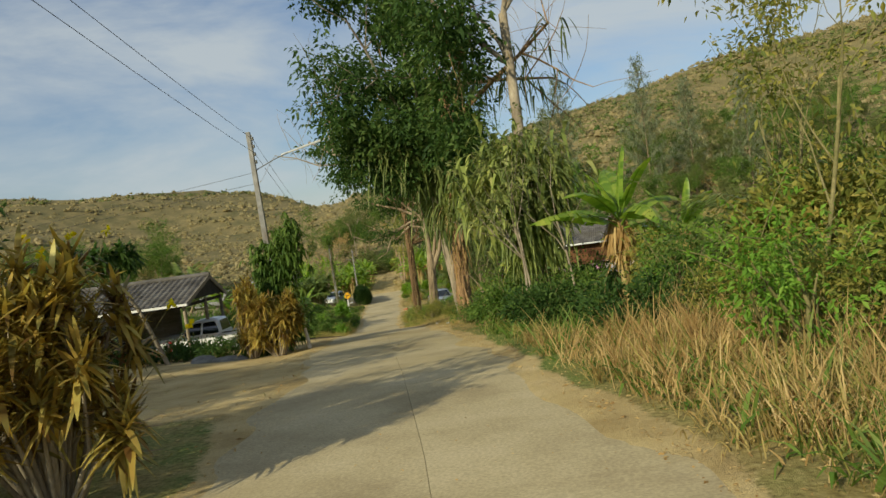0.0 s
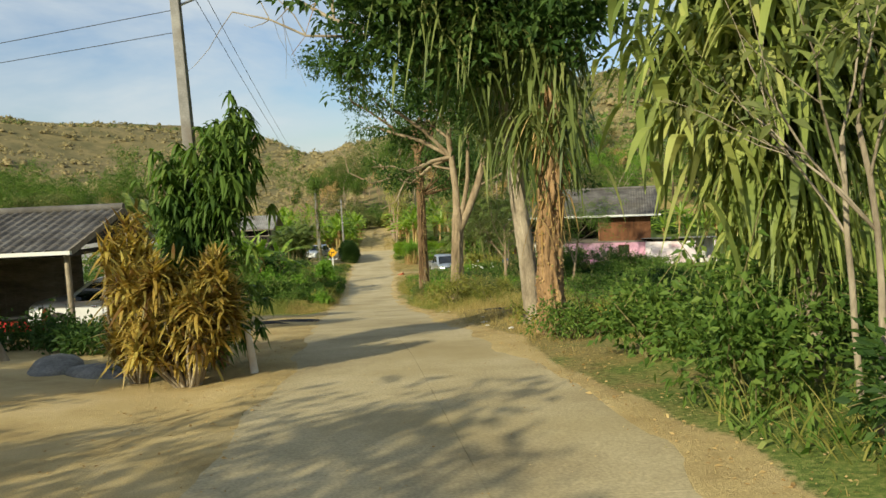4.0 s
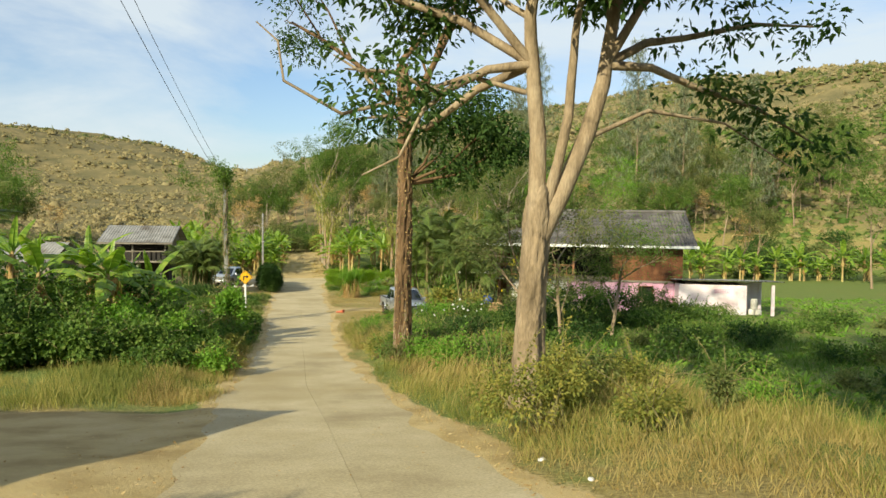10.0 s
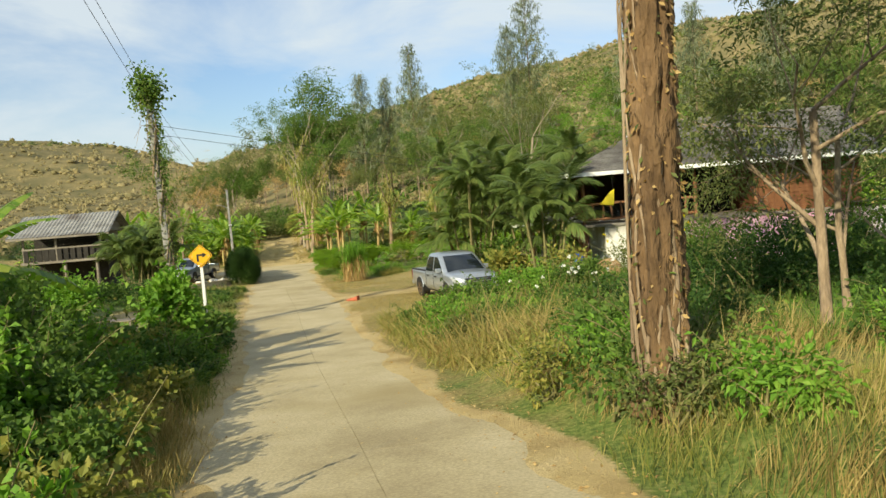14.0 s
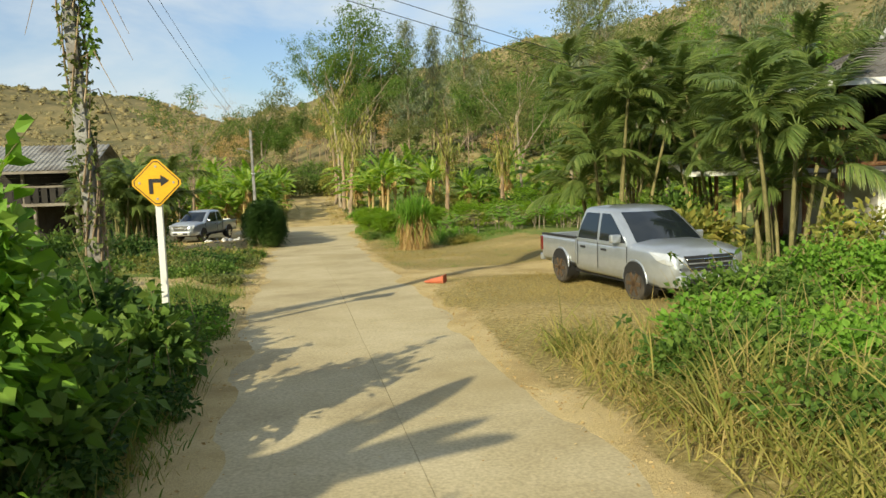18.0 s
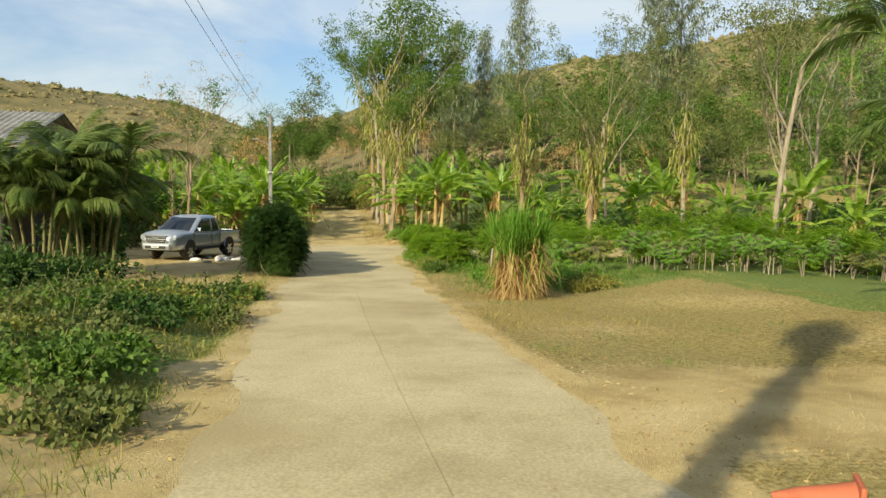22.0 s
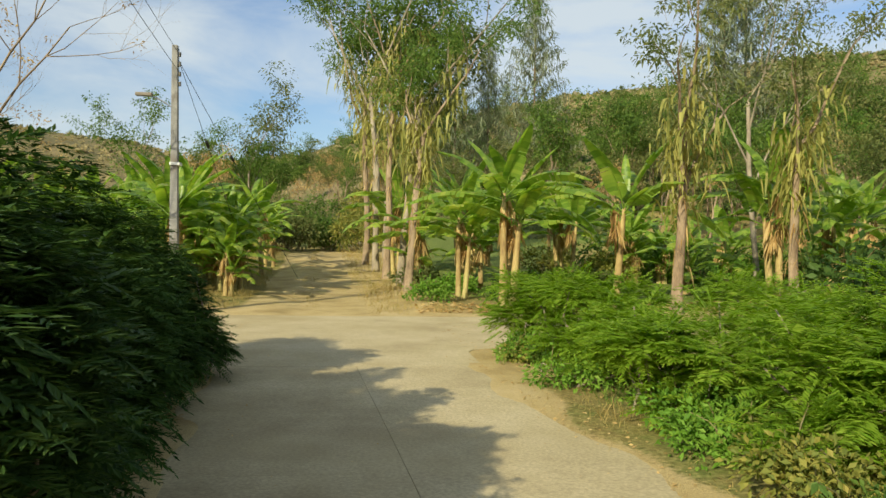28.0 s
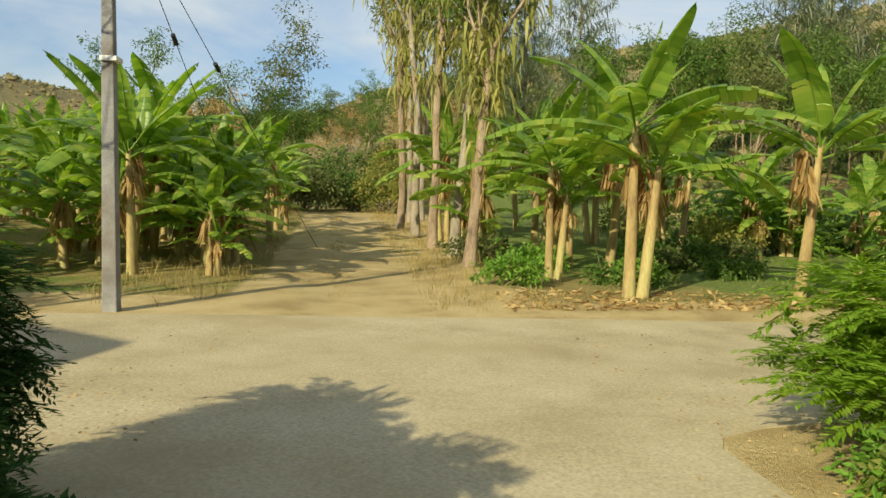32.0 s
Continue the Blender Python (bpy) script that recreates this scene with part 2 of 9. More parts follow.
M_BARKBROWN = surface("bark_brown", [(0.055, 0.032, 0.016), (0.16, 0.098, 0.048), (0.26, 0.168, 0.085)], 2.4, 0.95, bump=1.0, fine=24, stretch=(1, 1, 0.25), bump_dist=0.05)
M_BARKTAN = surface("bark_tan", [(0.13, 0.095, 0.055), (0.28, 0.21, 0.13), (0.42, 0.335, 0.225)], 2.2, 0.92, bump=0.9, fine=28, stretch=(1, 1, 0.3), bump_dist=0.03)
M_STEM = surface("stem_green_brown", [(0.10, 0.10, 0.03), (0.26, 0.22, 0.10)], 5, 0.85, bump=0.3, fine=40)
M_BSTEM = surface("banana_stem", [(0.17, 0.10, 0.04), (0.40, 0.30, 0.12), (0.42, 0.40, 0.15)], 2.5, 0.7, bump=0.4, fine=24, stretch=(1, 1, 0.25))
L_DARK = leafage("leaf_dark", [(0.012, 0.028, 0.008), (0.03, 0.065, 0.014), (0.06, 0.105, 0.024), (0.11, 0.15, 0.04)])
L_MID = leafage("leaf_mid", [(0.025, 0.055, 0.010), (0.06, 0.11, 0.02), (0.11, 0.17, 0.032), (0.18, 0.21, 0.055)])
L_FRESH = leafage("leaf_fresh", [(0.05, 0.11, 0.015), (0.10, 0.20, 0.025), (0.15, 0.26, 0.035), (0.22, 0.28, 0.06)])
L_YELLOW = leafage("leaf_yellowing", [(0.06, 0.09, 0.018), (0.14, 0.16, 0.035), (0.24, 0.22, 0.05), (0.32, 0.24, 0.07)])
L_OLIVE = leafage("leaf_olive", [(0.04, 0.058, 0.018), (0.085, 0.11, 0.032), (0.145, 0.16, 0.05), (0.21, 0.19, 0.07)])
L_CASU = leafage("leaf_casuarina", [(0.10, 0.13, 0.075), (0.16, 0.19, 0.11), (0.23, 0.25, 0.15), (0.30, 0.31, 0.19)], 0.4)
L_DRY = leafage("leaf_dry", [(0.14, 0.08, 0.03), (0.28, 0.18, 0.07), (0.42, 0.30, 0.13), (0.48, 0.38, 0.20)], 0.3, 0.8, 0.5, 0.1)
L_CROTON = leafage("leaf_croton", [(0.045, 0.03, 0.012), (0.13, 0.07, 0.022), (0.17, 0.15, 0.04), (0.33, 0.225, 0.055), (0.40, 0.33, 0.085), (0.50, 0.44, 0.15)], 0.35, 0.4, 2.5)
L_STRAP = leafage("leaf_strap", [(0.05, 0.075, 0.02), (0.14, 0.18, 0.045), (0.26, 0.29, 0.08), (0.36, 0.34, 0.12)], 0.3, 0.45)
L_STRAPD = leafage("leaf_strap_dark", [(0.03, 0.05, 0.015), (0.08, 0.11, 0.03), (0.15, 0.18, 0.055), (0.23, 0.23, 0.085)], 0.3, 0.45)
L_LEUC = leafage("leaf_leucaena", [(0.08, 0.15, 0.012), (0.15, 0.25, 0.022), (0.22, 0.31, 0.036), (0.29, 0.33, 0.055)], 0.45)
L_STRAPY = leafage("leaf_strap_yellow", [(0.09, 0.11, 0.03), (0.19, 0.19, 0.05), (0.30, 0.28, 0.08), (0.26, 0.20, 0.08)], 0.3, 0.5)
L_BANANA = leafage("leaf_banana", [(0.055, 0.115, 0.014), (0.125, 0.215, 0.028), (0.22, 0.31, 0.045), (0.35, 0.38, 0.07)], 0.5, 0.38, 0.8, 0.45)
L_PALM = leafage("leaf_palm", [(0.045, 0.075, 0.02), (0.09, 0.135, 0.035), (0.16, 0.20, 0.055), (0.28, 0.26, 0.08)], 0.35, 0.4)
L_GRASSDRY = leafage("grass_dry", [(0.12, 0.09, 0.03), (0.24, 0.18, 0.06), (0.36, 0.28, 0.11), (0.17, 0.18, 0.05)], 0.35, 0.7, 0.35, 0.2)
L_GRASSMIX = leafage("grass_mixed", [(0.05, 0.075, 0.015), (0.12, 0.14, 0.03), (0.24, 0.22, 0.06), (0.38, 0.30, 0.11)], 0.35, 0.65, 0.35, 0.2)
L_GRASSGREEN = leafage("grass_green", [(0.03, 0.07, 0.01), (0.07, 0.13, 0.02), (0.13, 0.19, 0.04), (0.24, 0.24, 0.08)], 0.35, 0.6, 0.4, 0.2)
L_HEDGE = leafage("leaf_hedge", [(0.012, 0.028, 0.007), (0.028, 0.06, 0.012), (0.055, 0.10, 0.02), (0.10, 0.145, 0.034)], 0.2, 0.8, 0.5, 0.06)
L_HILL = leafage("hill_scrub", [(0.18, 0.165, 0.082), (0.24, 0.21, 0.105), (0.30, 0.25, 0.13), (0.37, 0.30, 0.165)], 0.4, 0.9, 0.03, 0.05)


# ---- building blocks ----
class Shape:
    """Collects vertices and faces of one mesh."""

    def __init__(self):
        self.v, self.f, self.n, self.s = [], [], 0, []

    def add(self, verts, faces, smooth=False):
        verts = np.asarray(verts, float).reshape(-1, 3)
        faces = np.asarray(faces, int)
        self.v.append(verts)
        self.f.append(faces + self.n)
        self.s.append(smooth)
        self.n += len(verts)
        return self

    def mesh(self, name, material):
        me = bpy.data.meshes.new(name)
        v = np.concatenate(self.v) if self.v else np.zeros((0, 3))
        loops = np.concatenate([f.ravel() for f in self.f])
        sizes = np.concatenate([np.full(len(f), f.shape[1]) for f in self.f])
        flags = np.concatenate([np.full(len(f), s) for f, s in zip(self.f, self.s)])
        me.vertices.add(len(v))
        me.vertices.foreach_set("co", v.astype(np.float32).ravel())
        me.loops.add(len(loops))
        me.loops.foreach_set("vertex_index", loops.astype(np.int32))
        me.polygons.add(len(sizes))
        me.polygons.foreach_set("loop_start", np.concatenate([[0], np.cumsum(sizes)[:-1]]).astype(np.int32))
        me.polygons.foreach_set("loop_total", sizes.astype(np.int32))
        me.polygons.foreach_set("use_smooth", flags.astype(bool))
        me.update(calc_edges=True)
        me.validate()
        me.materials.append(material)
        return me

    def box(self, lo, hi, m=None):
        x0, y0, z0 = lo
        x1, y1, z1 = hi
        v = np.array([(x0, y0, z0), (x1, y0, z0), (x1, y1, z0), (x0, y1, z0), (x0, y0, z1), (x1, y0, z1), (x1, y1, z1), (x0, y1, z1)], float)
        if m is not None:
            v = np.array([m @ Vector(p) for p in v])
        return self.add(v, [(3, 2, 1, 0), (4, 5, 6, 7), (0, 1, 5, 4), (1, 2, 6, 5), (2, 3, 7, 6), (3, 0, 4, 7)])

    def tube(self, pts, radii, sides=8, cap=True, wob=0.0, rng=None):
        pts = np.asarray(pts, float)
        k = len(pts)
        tan = np.gradient(pts, axis=0)
        tan /= np.linalg.norm(tan, axis=1)[:, None] + 1e-9
        ref = np.array([1.0, 0, 0]) if abs(tan[0][0]) < 0.8 else np.array([0, 1.0, 0])
        a = np.cross(tan, ref)
        a /= np.linalg.norm(a, axis=1)[:, None]
        b = np.cross(tan, a)
        th = np.linspace(0, 2 * math.pi, sides, endpoint=False)
        r = np.asarray(radii, float)[:, None] * np.ones(sides)
        if wob and rng is not None:
            r = r * (1 + wob * rng.uniform(-1, 1, (k, sides)) + wob * 1.5 * np.cos(th * 3 + 1)[None, :])
        ring = pts[:, None] + a[:, None] * (np.cos(th)[None, :] * r)[..., None] + b[:, None] * (np.sin(th)[None, :] * r)[..., None]
        i, j = np.meshgrid(np.arange(k - 1), np.arange(sides), indexing="ij")
        j2 = (j + 1) % sides
        quads = np.stack([i * sides + j, (i + 1) * sides + j, (i + 1) * sides + j2, i * sides + j2], -1).reshape(-1, 4)
        self.add(ring.reshape(-1, 3), quads, True)
        if cap:
            for row in (0, k - 1):
                c = np.vstack([ring[row], pts[row]])
                self.add(c, [(t, (t + 1) % sides, sides) if row else ((t + 1) % sides, t, sides) for t in range(sides)])
        return self

    def leaves(self, p, d, n, length, width, fold=0.12, droop=0.0):
        """Diamond leaves with a folded midrib."""
        p, d, n = (np.asarray(a, float) for a in (p, d, n))
        s = np.cross(d, n)
        s /= np.linalg.norm(s, axis=1)[:, None] + 1e-9
        n = np.cross(s, d)
        L, W = np.asarray(length, float).reshape(-1, 1), np.asarray(width, float).reshape(-1, 1)
        mid = p + d * L * 0.45 + n * W * fold
        tip = p + d * L
        tip[:, 2] -= droop * L[:, 0]
        v = np.stack([p, mid + s * W / 2, tip, mid - s * W / 2], 1).reshape(-1, 3)
        return self.add(v, np.arange(len(v)).reshape(-1, 4))

    def straps(self, p, d, length, width, droop, seg=3, flat=None):
        """Long narrow blades that bend over under their weight."""
        p, d = np.asarray(p, float), np.asarray(d, float)
        k = len(p)
        L, W = np.asarray(length, float).reshape(-1), np.asarray(width, float).reshape(-1)
        dr = np.asarray(droop, float).reshape(-1) * np.ones(k)
        side = np.cross(d, np.array([0, 0, 1.0])) if flat is None else np.asarray(flat, float)
        bad = np.linalg.norm(side, axis=1) < 0.05
        side[bad] = (1, 0, 0)
        side /= np.linalg.norm(side, axis=1)[:, None]
        st = np.linspace(0, 1, seg + 1)
        vs = []
        for s in st:
            c = p + d * (L * s)[:, None]
            c[:, 2] -= dr * L * s * s
            w = W * (0.55 + 0.9 * s - 1.35 * s * s) if s < 1 else W * 0.08
            vs += [c - side * (w / 2)[:, None], c + side * (w / 2)[:, None]]
        v = np.stack(vs, 1).reshape(-1, 3)
        m = 2 * (seg + 1)
        base = (np.arange(k) * m)[:, None, None]
        q = np.array([(2 * i, 2 * i + 1, 2 * i + 3, 2 * i + 2) for i in range(seg)])[None]
        return self.add(v, (base + q).reshape(-1, 4))


def thing(name, loc, label, category, group="", rz=0.0, kind=""):
    e = new(name)
    e.empty_display_size = 0.2
    e.matrix_basis = pose(*loc, 0, 0, rz)
    return tagged(e, label, category, group, kind)


def part(name, shape, material, parent, label=""):
    ob = new(name, shape if isinstance(shape, bpy.types.Mesh) else shape.mesh(name, material))
    ob.parent = parent
    if label:
        tagged(ob, label)
    return ob


def bevelled(bm_fn, width=0.02, seg=2):
    """A mesh built by bm_fn(bm) with its sharp edges rounded, as a Shape."""
    bm = bmesh.new()
    bm_fn(bm)
    bmesh.ops.bevel(bm, geom=[e for e in bm.edges], offset=width, segments=seg, profile=0.6, affect="EDGES")
    bmesh.ops.triangulate(bm, faces=[f for f in bm.faces])
    bm.verts.index_update()
    s = Shape()
    s.add([v.co[:] for v in bm.verts], [[v.index for v in f.verts] for f in bm.faces])
    bm.free()
    return s


def rbox(lo, hi, width=0.02, seg=2):
    def fn(bm):
        c = [(a + b) / 2 for a, b in zip(lo, hi)]
        d = [abs(b - a) for a, b in zip(lo, hi)]
        bmesh.ops.create_cube(bm, size=1, matrix=Matrix.Translation(c) @ Matrix.Diagonal((*d, 1)))
    return bevelled(fn, width, seg)


def hull8(pts, width=0.05, seg=2):
    """Eight corners (four below, four above, same turn) with rounded edges."""
    def fn(bm):
        v = [bm.verts.new(p) for p in pts]
        for f in ((3, 2, 1, 0), (4, 5, 6, 7), (0, 1, 5, 4), (1, 2, 6, 5), (2, 3, 7, 6), (3, 0, 4, 7)):
            bm.faces.new([v[i] for i in f])
    return bevelled(fn, width, seg)


def unit(rng, k, up=0.0):
    v = rng.normal(size=(k, 3))
    v[:, 2] += up
    return v / (np.linalg.norm(v, axis=1)[:, None] + 1e-9)


# ---- the lie of the land ----
LAND_Y = [-60, -20, 0, 7, 10, 14.8, 19, 24.9, 30.1, 35.3, 42.4, 48.2, 54.7, 61.1, 67.4, 72.7, 77, 84.3, 89.2, 94.3, 100.3, 107, 116, 126, 140, 160]
LAND_Z = [1.6, 0.6, 0, -0.22, -0.37, -0.65, -0.94, -1.41, -1.87, -2.47, -3.45, -4.13, -4.71, -5.19, -5.47, -5.65, -5.81, -6.04, -6.18, -6.37, -6.47, -6.49, -6.46, -6.1, -5.2, -4.4]
FIELD_Y = [-60, -20, 10, 30, 45, 60, 75, 90, 115, 140, 180]
FIELD_Z = [0.5, -0.4, -1.4, -2.9, -4.2, -4.9, -5.3, -5.8, -6.4, -5.8, -4.5]
ROAD_Y = [-30, 0, 7, 13, 19, 26, 33, 42.4, 48, 55, 63, 70, 77, 86, 94, 100, 107.5]
ROAD_L = [-1.9, -2.55, -2.8, -3.3, -4.0, -4.65, -5.6, -6.55, -7.1, -7.45, -8.15, -8.85, -9.6, -10.35, -11.1, -11.3, -11.9]
ROAD_R = [4.5, 2.4, 1.65, 1.0, 0.4, -0.45, -1.6, -2.55, -3.4, -4.1, -4.7, -5.0, -5.25, -6.1, -6.5, -6.7, -7.2]
CREST_A = [-180, -120, -80, -45, -26, -19, -12, -7.8, -3, 1.5, 9, 15, 25, 37, 60, 90, 130, 180]
CREST_R = [500, 500, 430, 430, 470, 450, 400, 310, 330, 330, 330, 330, 330, 330, 330, 330, 420, 500]
CREST_Z = [35, 40, 50, 52, 54, 47, 33, 17, 27, 34, 48, 56, 62, 67, 72, 68, 45, 35]


def smooth(a, b, x):
    t = np.clip((x - a) / (b - a), 0, 1)
    return t * t * (3 - 2 * t)


def wave(x, y, s, seed=0.0):
    """Cheap rolling noise, about -1 to 1."""
    return (np.sin(x / s + 1.3 * np.sin(y / s * 0.7 + seed) + seed) + np.sin(y / s * 1.13 + 1.7 * np.sin(x / s * 0.61 + 2 * seed) + 2.1)) * 0.5


def roll_z(y):
    """Height along the road, with the knots rounded."""
    return sum(np.interp(y + o, LAND_Y, LAND_Z) for o in (-4, -2, 0, 2, 4)) / 5


def edges(y):
    return np.interp(y, ROAD_Y, ROAD_L), np.interp(y, ROAD_Y, ROAD_R)


def height(x, y):
    x, y = np.asarray(x, float), np.asarray(y, float)
    g = roll_z(y)
    el, er = edges(y)
    fz = np.interp(y, FIELD_Y, FIELD_Z)
    g = g + (fz - g) * smooth(3.5, 9, x - er)
    g = g + 0.38 * smooth(0.5, 2.0, x - er) * (1 - smooth(4, 7, x - er)) * smooth(34, 42, y) * (1 - smooth(58, 66, y))
    g = g + 0.25 * smooth(0.4, 1.6, el - x) * smooth(44, 50, y) * (1 - smooth(84, 92, y))
    out = np.maximum(el - x, x - er)
    cross = smooth(106, 108, y) * (1 - smooth(115, 116, y))
    off = np.clip(smooth(0, 1.2, out) - cross, 0, 1)
    g = g + off * (0.05 * wave(x, y, 0.9) + 0.10 * wave(x, y, 3.7, 1.0)) - (1 - smooth(-0.75, 0.05, out + 0.16 * wave(x, y, 0.45) + 0.22 * wave(x, y, 1.6, 1.7))) * 0.075 + 0.02 - cross * 0.03
    az = np.degrees(np.arctan2(x + 5, y - 40))
    r = np.hypot(x + 5, y - 40)
    cr, cz = np.interp(az, CREST_A, CREST_R), np.interp(az, CREST_A, CREST_Z)
    foot = np.interp(az, [-180, -20, -8, 0, 15, 40, 90, 180], [150, 150, 138, 108, 98, 110, 125, 150])
    k = np.clip((r - foot) / (cr - foot), 0, 3)
    rise = np.where(k < 1, k ** 1.35 * (1.35 - 0.35 * k), 1 + 0.12 * (k - 1))
    rough = wave(x, y, 31, 0.4) * 5 + wave(x, y, 13, 2.4) * 2.2 + wave(x, y, 5.1, 3.3) * 0.9
    return g + (cz + 6) * rise + rough * smooth(0.05, 0.5, k)


def on(x, y, dz=0.0):
    return (x, y, float(height(x, y)) + dz)


# ---- ground, hills and road ----
def spread(lo, fine_lo, fine_hi, hi, step, growth=1.13, top=16.0):
    a = list(np.arange(fine_lo, fine_hi, step))
    s, p = step, fine_hi
    while p < hi:
        a.append(p)
        s = min(s * growth, top)
        p += s
    s, p = step, fine_lo - step
    while p > lo:
        a.insert(0, p)
        s = min(s * growth, top)
        p -= s
    return np.array(a)


gx, gy = spread(-650, -17, 8, 700, 0.3), spread(-350, -2, 120, 900, 0.4)
GX, GY = np.meshgrid(gx, gy)
land = Shape()
ni, nj = GX.shape
ii, jj = np.meshgrid(np.arange(ni - 1), np.arange(nj - 1), indexing="ij")
land.add(np.stack([GX, GY, height(GX, GY)], -1), np.stack([ii * nj + jj, ii * nj + jj + 1, (ii + 1) * nj + jj + 1, (ii + 1) * nj + jj], -1).reshape(-1, 4), True)
ground = new("ground", land.mesh("ground", M_GROUND))
tagged(ground, "sandy village ground with dry grass rising into scrubby hills", "ground", kind="structure")


def zones(x, y):
    """How bare, how green and how hilly the ground is."""
    el, er = edges(y)
    out = np.maximum(el - x, x - er)
    dirt = 1 - smooth(0.0, 0.55, out + 0.22 * wave(x, y, 1.1) + 0.12 * wave(x, y, 0.4, 1.0))
    left, right = el - x, x - er
    yard = smooth(9, 12, y) * (1 - smooth(43.8, 45.2, y + 0.5 * wave(x, y, 1.2))) * (1 - smooth(9, 13, left)) * (left > -1)
    drive = smooth(76.0, 78.4, y + 0.1 * right + 0.7 * wave(x, y, 1.2)) * (1 - smooth(80.6, 84.2, y + 0.1 * right + 0.9 * wave(x, y, 1.3, 0.4))) * (1 - smooth(7, 10, right)) * (right > -1)
    lane = smooth(76.2, 77.2, y) * (1 - smooth(79.2, 80.4, y)) * (1 - smooth(3, 9, left)) * (left > -1)
    lot = smooth(93, 95.5, y) * (1 - smooth(104, 107, y)) * (1 - smooth(7, 9, left)) * (left > -1)
    apron = smooth(104.5, 107, y) * (1 - smooth(116.5, 118.5, y + 0.5 * wave(x, y, 1.7))) * (np.abs(x + 3) < 26)
    cx = -10.9 - 0.045 * (y - 118)
    trk = smooth(112, 114, y) * (1 - smooth(142, 150, y)) * (1 - smooth(1.4, 2.3, np.abs(x - cx) + 0.2 * wave(x, y, 1.4)))
    shoulder = 0.3 * (1 - smooth(0.8, 2.6, right + 0.5 * wave(x, y, 1.3))) * (right > 0) * smooth(29, 31, y) * (1 - smooth(36, 39, y))
    turf = 0.42 * smooth(63.0, 66.0, y) * (1 - smooth(92.0, 95.0, y + 0.6 * wave(x, y, 1.5))) * (1 - smooth(7, 10, right)) * (right > 0) * (0.8 + 0.4 * wave(x, y, 0.9, 0.5))
    dirt = np.maximum.reduce([dirt, shoulder, turf])
    dirt = np.clip(np.maximum.reduce([dirt, yard * 0.95, drive * 0.78, lane * 0.8, lot * 0.85, apron, trk]), 0, 1)
    green = 0.45 + 0.3 * wave(x, y, 5.0, 0.8)
    green = green + 0.45 * smooth(4, 9, right) * (y > 20) * (y < 125)
    green = green - 0.45 * smooth(63, 66, y) * (1 - smooth(92, 94.5, y)) * (right > 0) * (right < 8)
    green = green + (0.4 * smooth(1.2, 2.6, right) - 0.15) * smooth(92, 95, y) * (right > 0) * (right < 14)
    green = green + 0.2 * (left > 0) * smooth(44, 50, y) * (1 - smooth(86, 92, y))
    r = np.hypot(x + 5, y - 40)
    return dirt, np.clip(green, 0, 1), smooth(115, 160, r)


for key, values in zip(("dirt", "green", "far"), zones(GX, GY)):
    at = ground.data.attributes.new(key, "FLOAT", "POINT")
    at.data.foreach_set("value", values.astype(np.float32).ravel())

# concrete carriageway, cast in slabs two abreast
road = new("road")
tagged(road, "narrow dusty concrete village road cast in slabs", "road", kind="structure")
rr = np.random.default_rng(5)


def slab(corners_fn, y0, y1, nx=4, ny=16):
    """One slab between two curved sides; its top follows the slope and its rim is chipped."""
    u, v = np.meshgrid(np.linspace(0, 1, nx + 1), np.linspace(0, 1, ny + 1))
    yy = y0 + (y1 - y0) * v
    a, b = corners_fn(yy)
    xx = a + (b - a) * u
    zz = roll_z(yy) + 0.006 * wave(xx, yy, 0.7) + rr.uniform(-0.0012, 0.0012)
    top = np.stack([xx, yy, zz], -1)
    rim = list(range(nx + 1)) + [(i + 1) * (nx + 1) + nx for i in range(ny)] + [ny * (nx + 1) + nx - 1 - i for i in range(nx)] + [(ny - 1 - i) * (nx + 1) for i in range(ny - 1)]
    pts = top.reshape(-1, 3)
    s = Shape()
    i, j = np.meshgrid(np.arange(ny), np.arange(nx), indexing="ij")
    w = nx + 1
    low = pts[rim] - (0, 0, 0.12)
    q = np.stack([i * w + j, i * w + j + 1, (i + 1) * w + j + 1, (i + 1) * w + j], -1).reshape(-1, 4)
    k = len(rim)
    skirt = np.array([(rim[t], len(pts) + t, len(pts) + (t + 1) % k, rim[(t + 1) % k]) for t in range(k)])
    s.add(np.vstack([pts, low]), np.vstack([q, skirt]))
    return s


def lane_fn(side):
    def fn(y):
        el, er = edges(y)
        mid = (el + er) / 2 + 0.12 + 0.01 * wave(y, y, 1.7)
        chip = 0.09 * wave(y, y * 0.3, 0.35) + 0.06 * wave(y, 0 * y, 0.13, 2)
        return (el - 0.12 + chip, mid - 0.0025) if side == 0 else (mid + 0.0025, er + 0.12 + chip)
    return fn


ys = list(np.arange(-24, 107, 5.95))
for a, b in zip(ys[:-1], ys[1:]):
    for side in (0, 1):
        part("slab", slab(lane_fn(side), a + 0.002, b - 0.002), M_ROAD, road)
last = ys[-1]


def bend_fn():
    def fn(y):
        t = smooth(last, 111, y)
        lo = -11.9 - 3.6 * t
        hi = -7.2 + 11.5 * smooth(last + 1.2, 110.6, y) ** 3
        return lo, hi
    return fn


part("slab", slab(bend_fn(), last + 0.004, 115.4, 26, 30), M_ROAD, road)
for i in range(5):
    part("slab", slab(lambda y, i=i: (4.302 + 5 * i + 0 * y, 9.3 + 5 * i + 0 * y), 110.7, 115.4, 5, 6), M_ROAD, road)


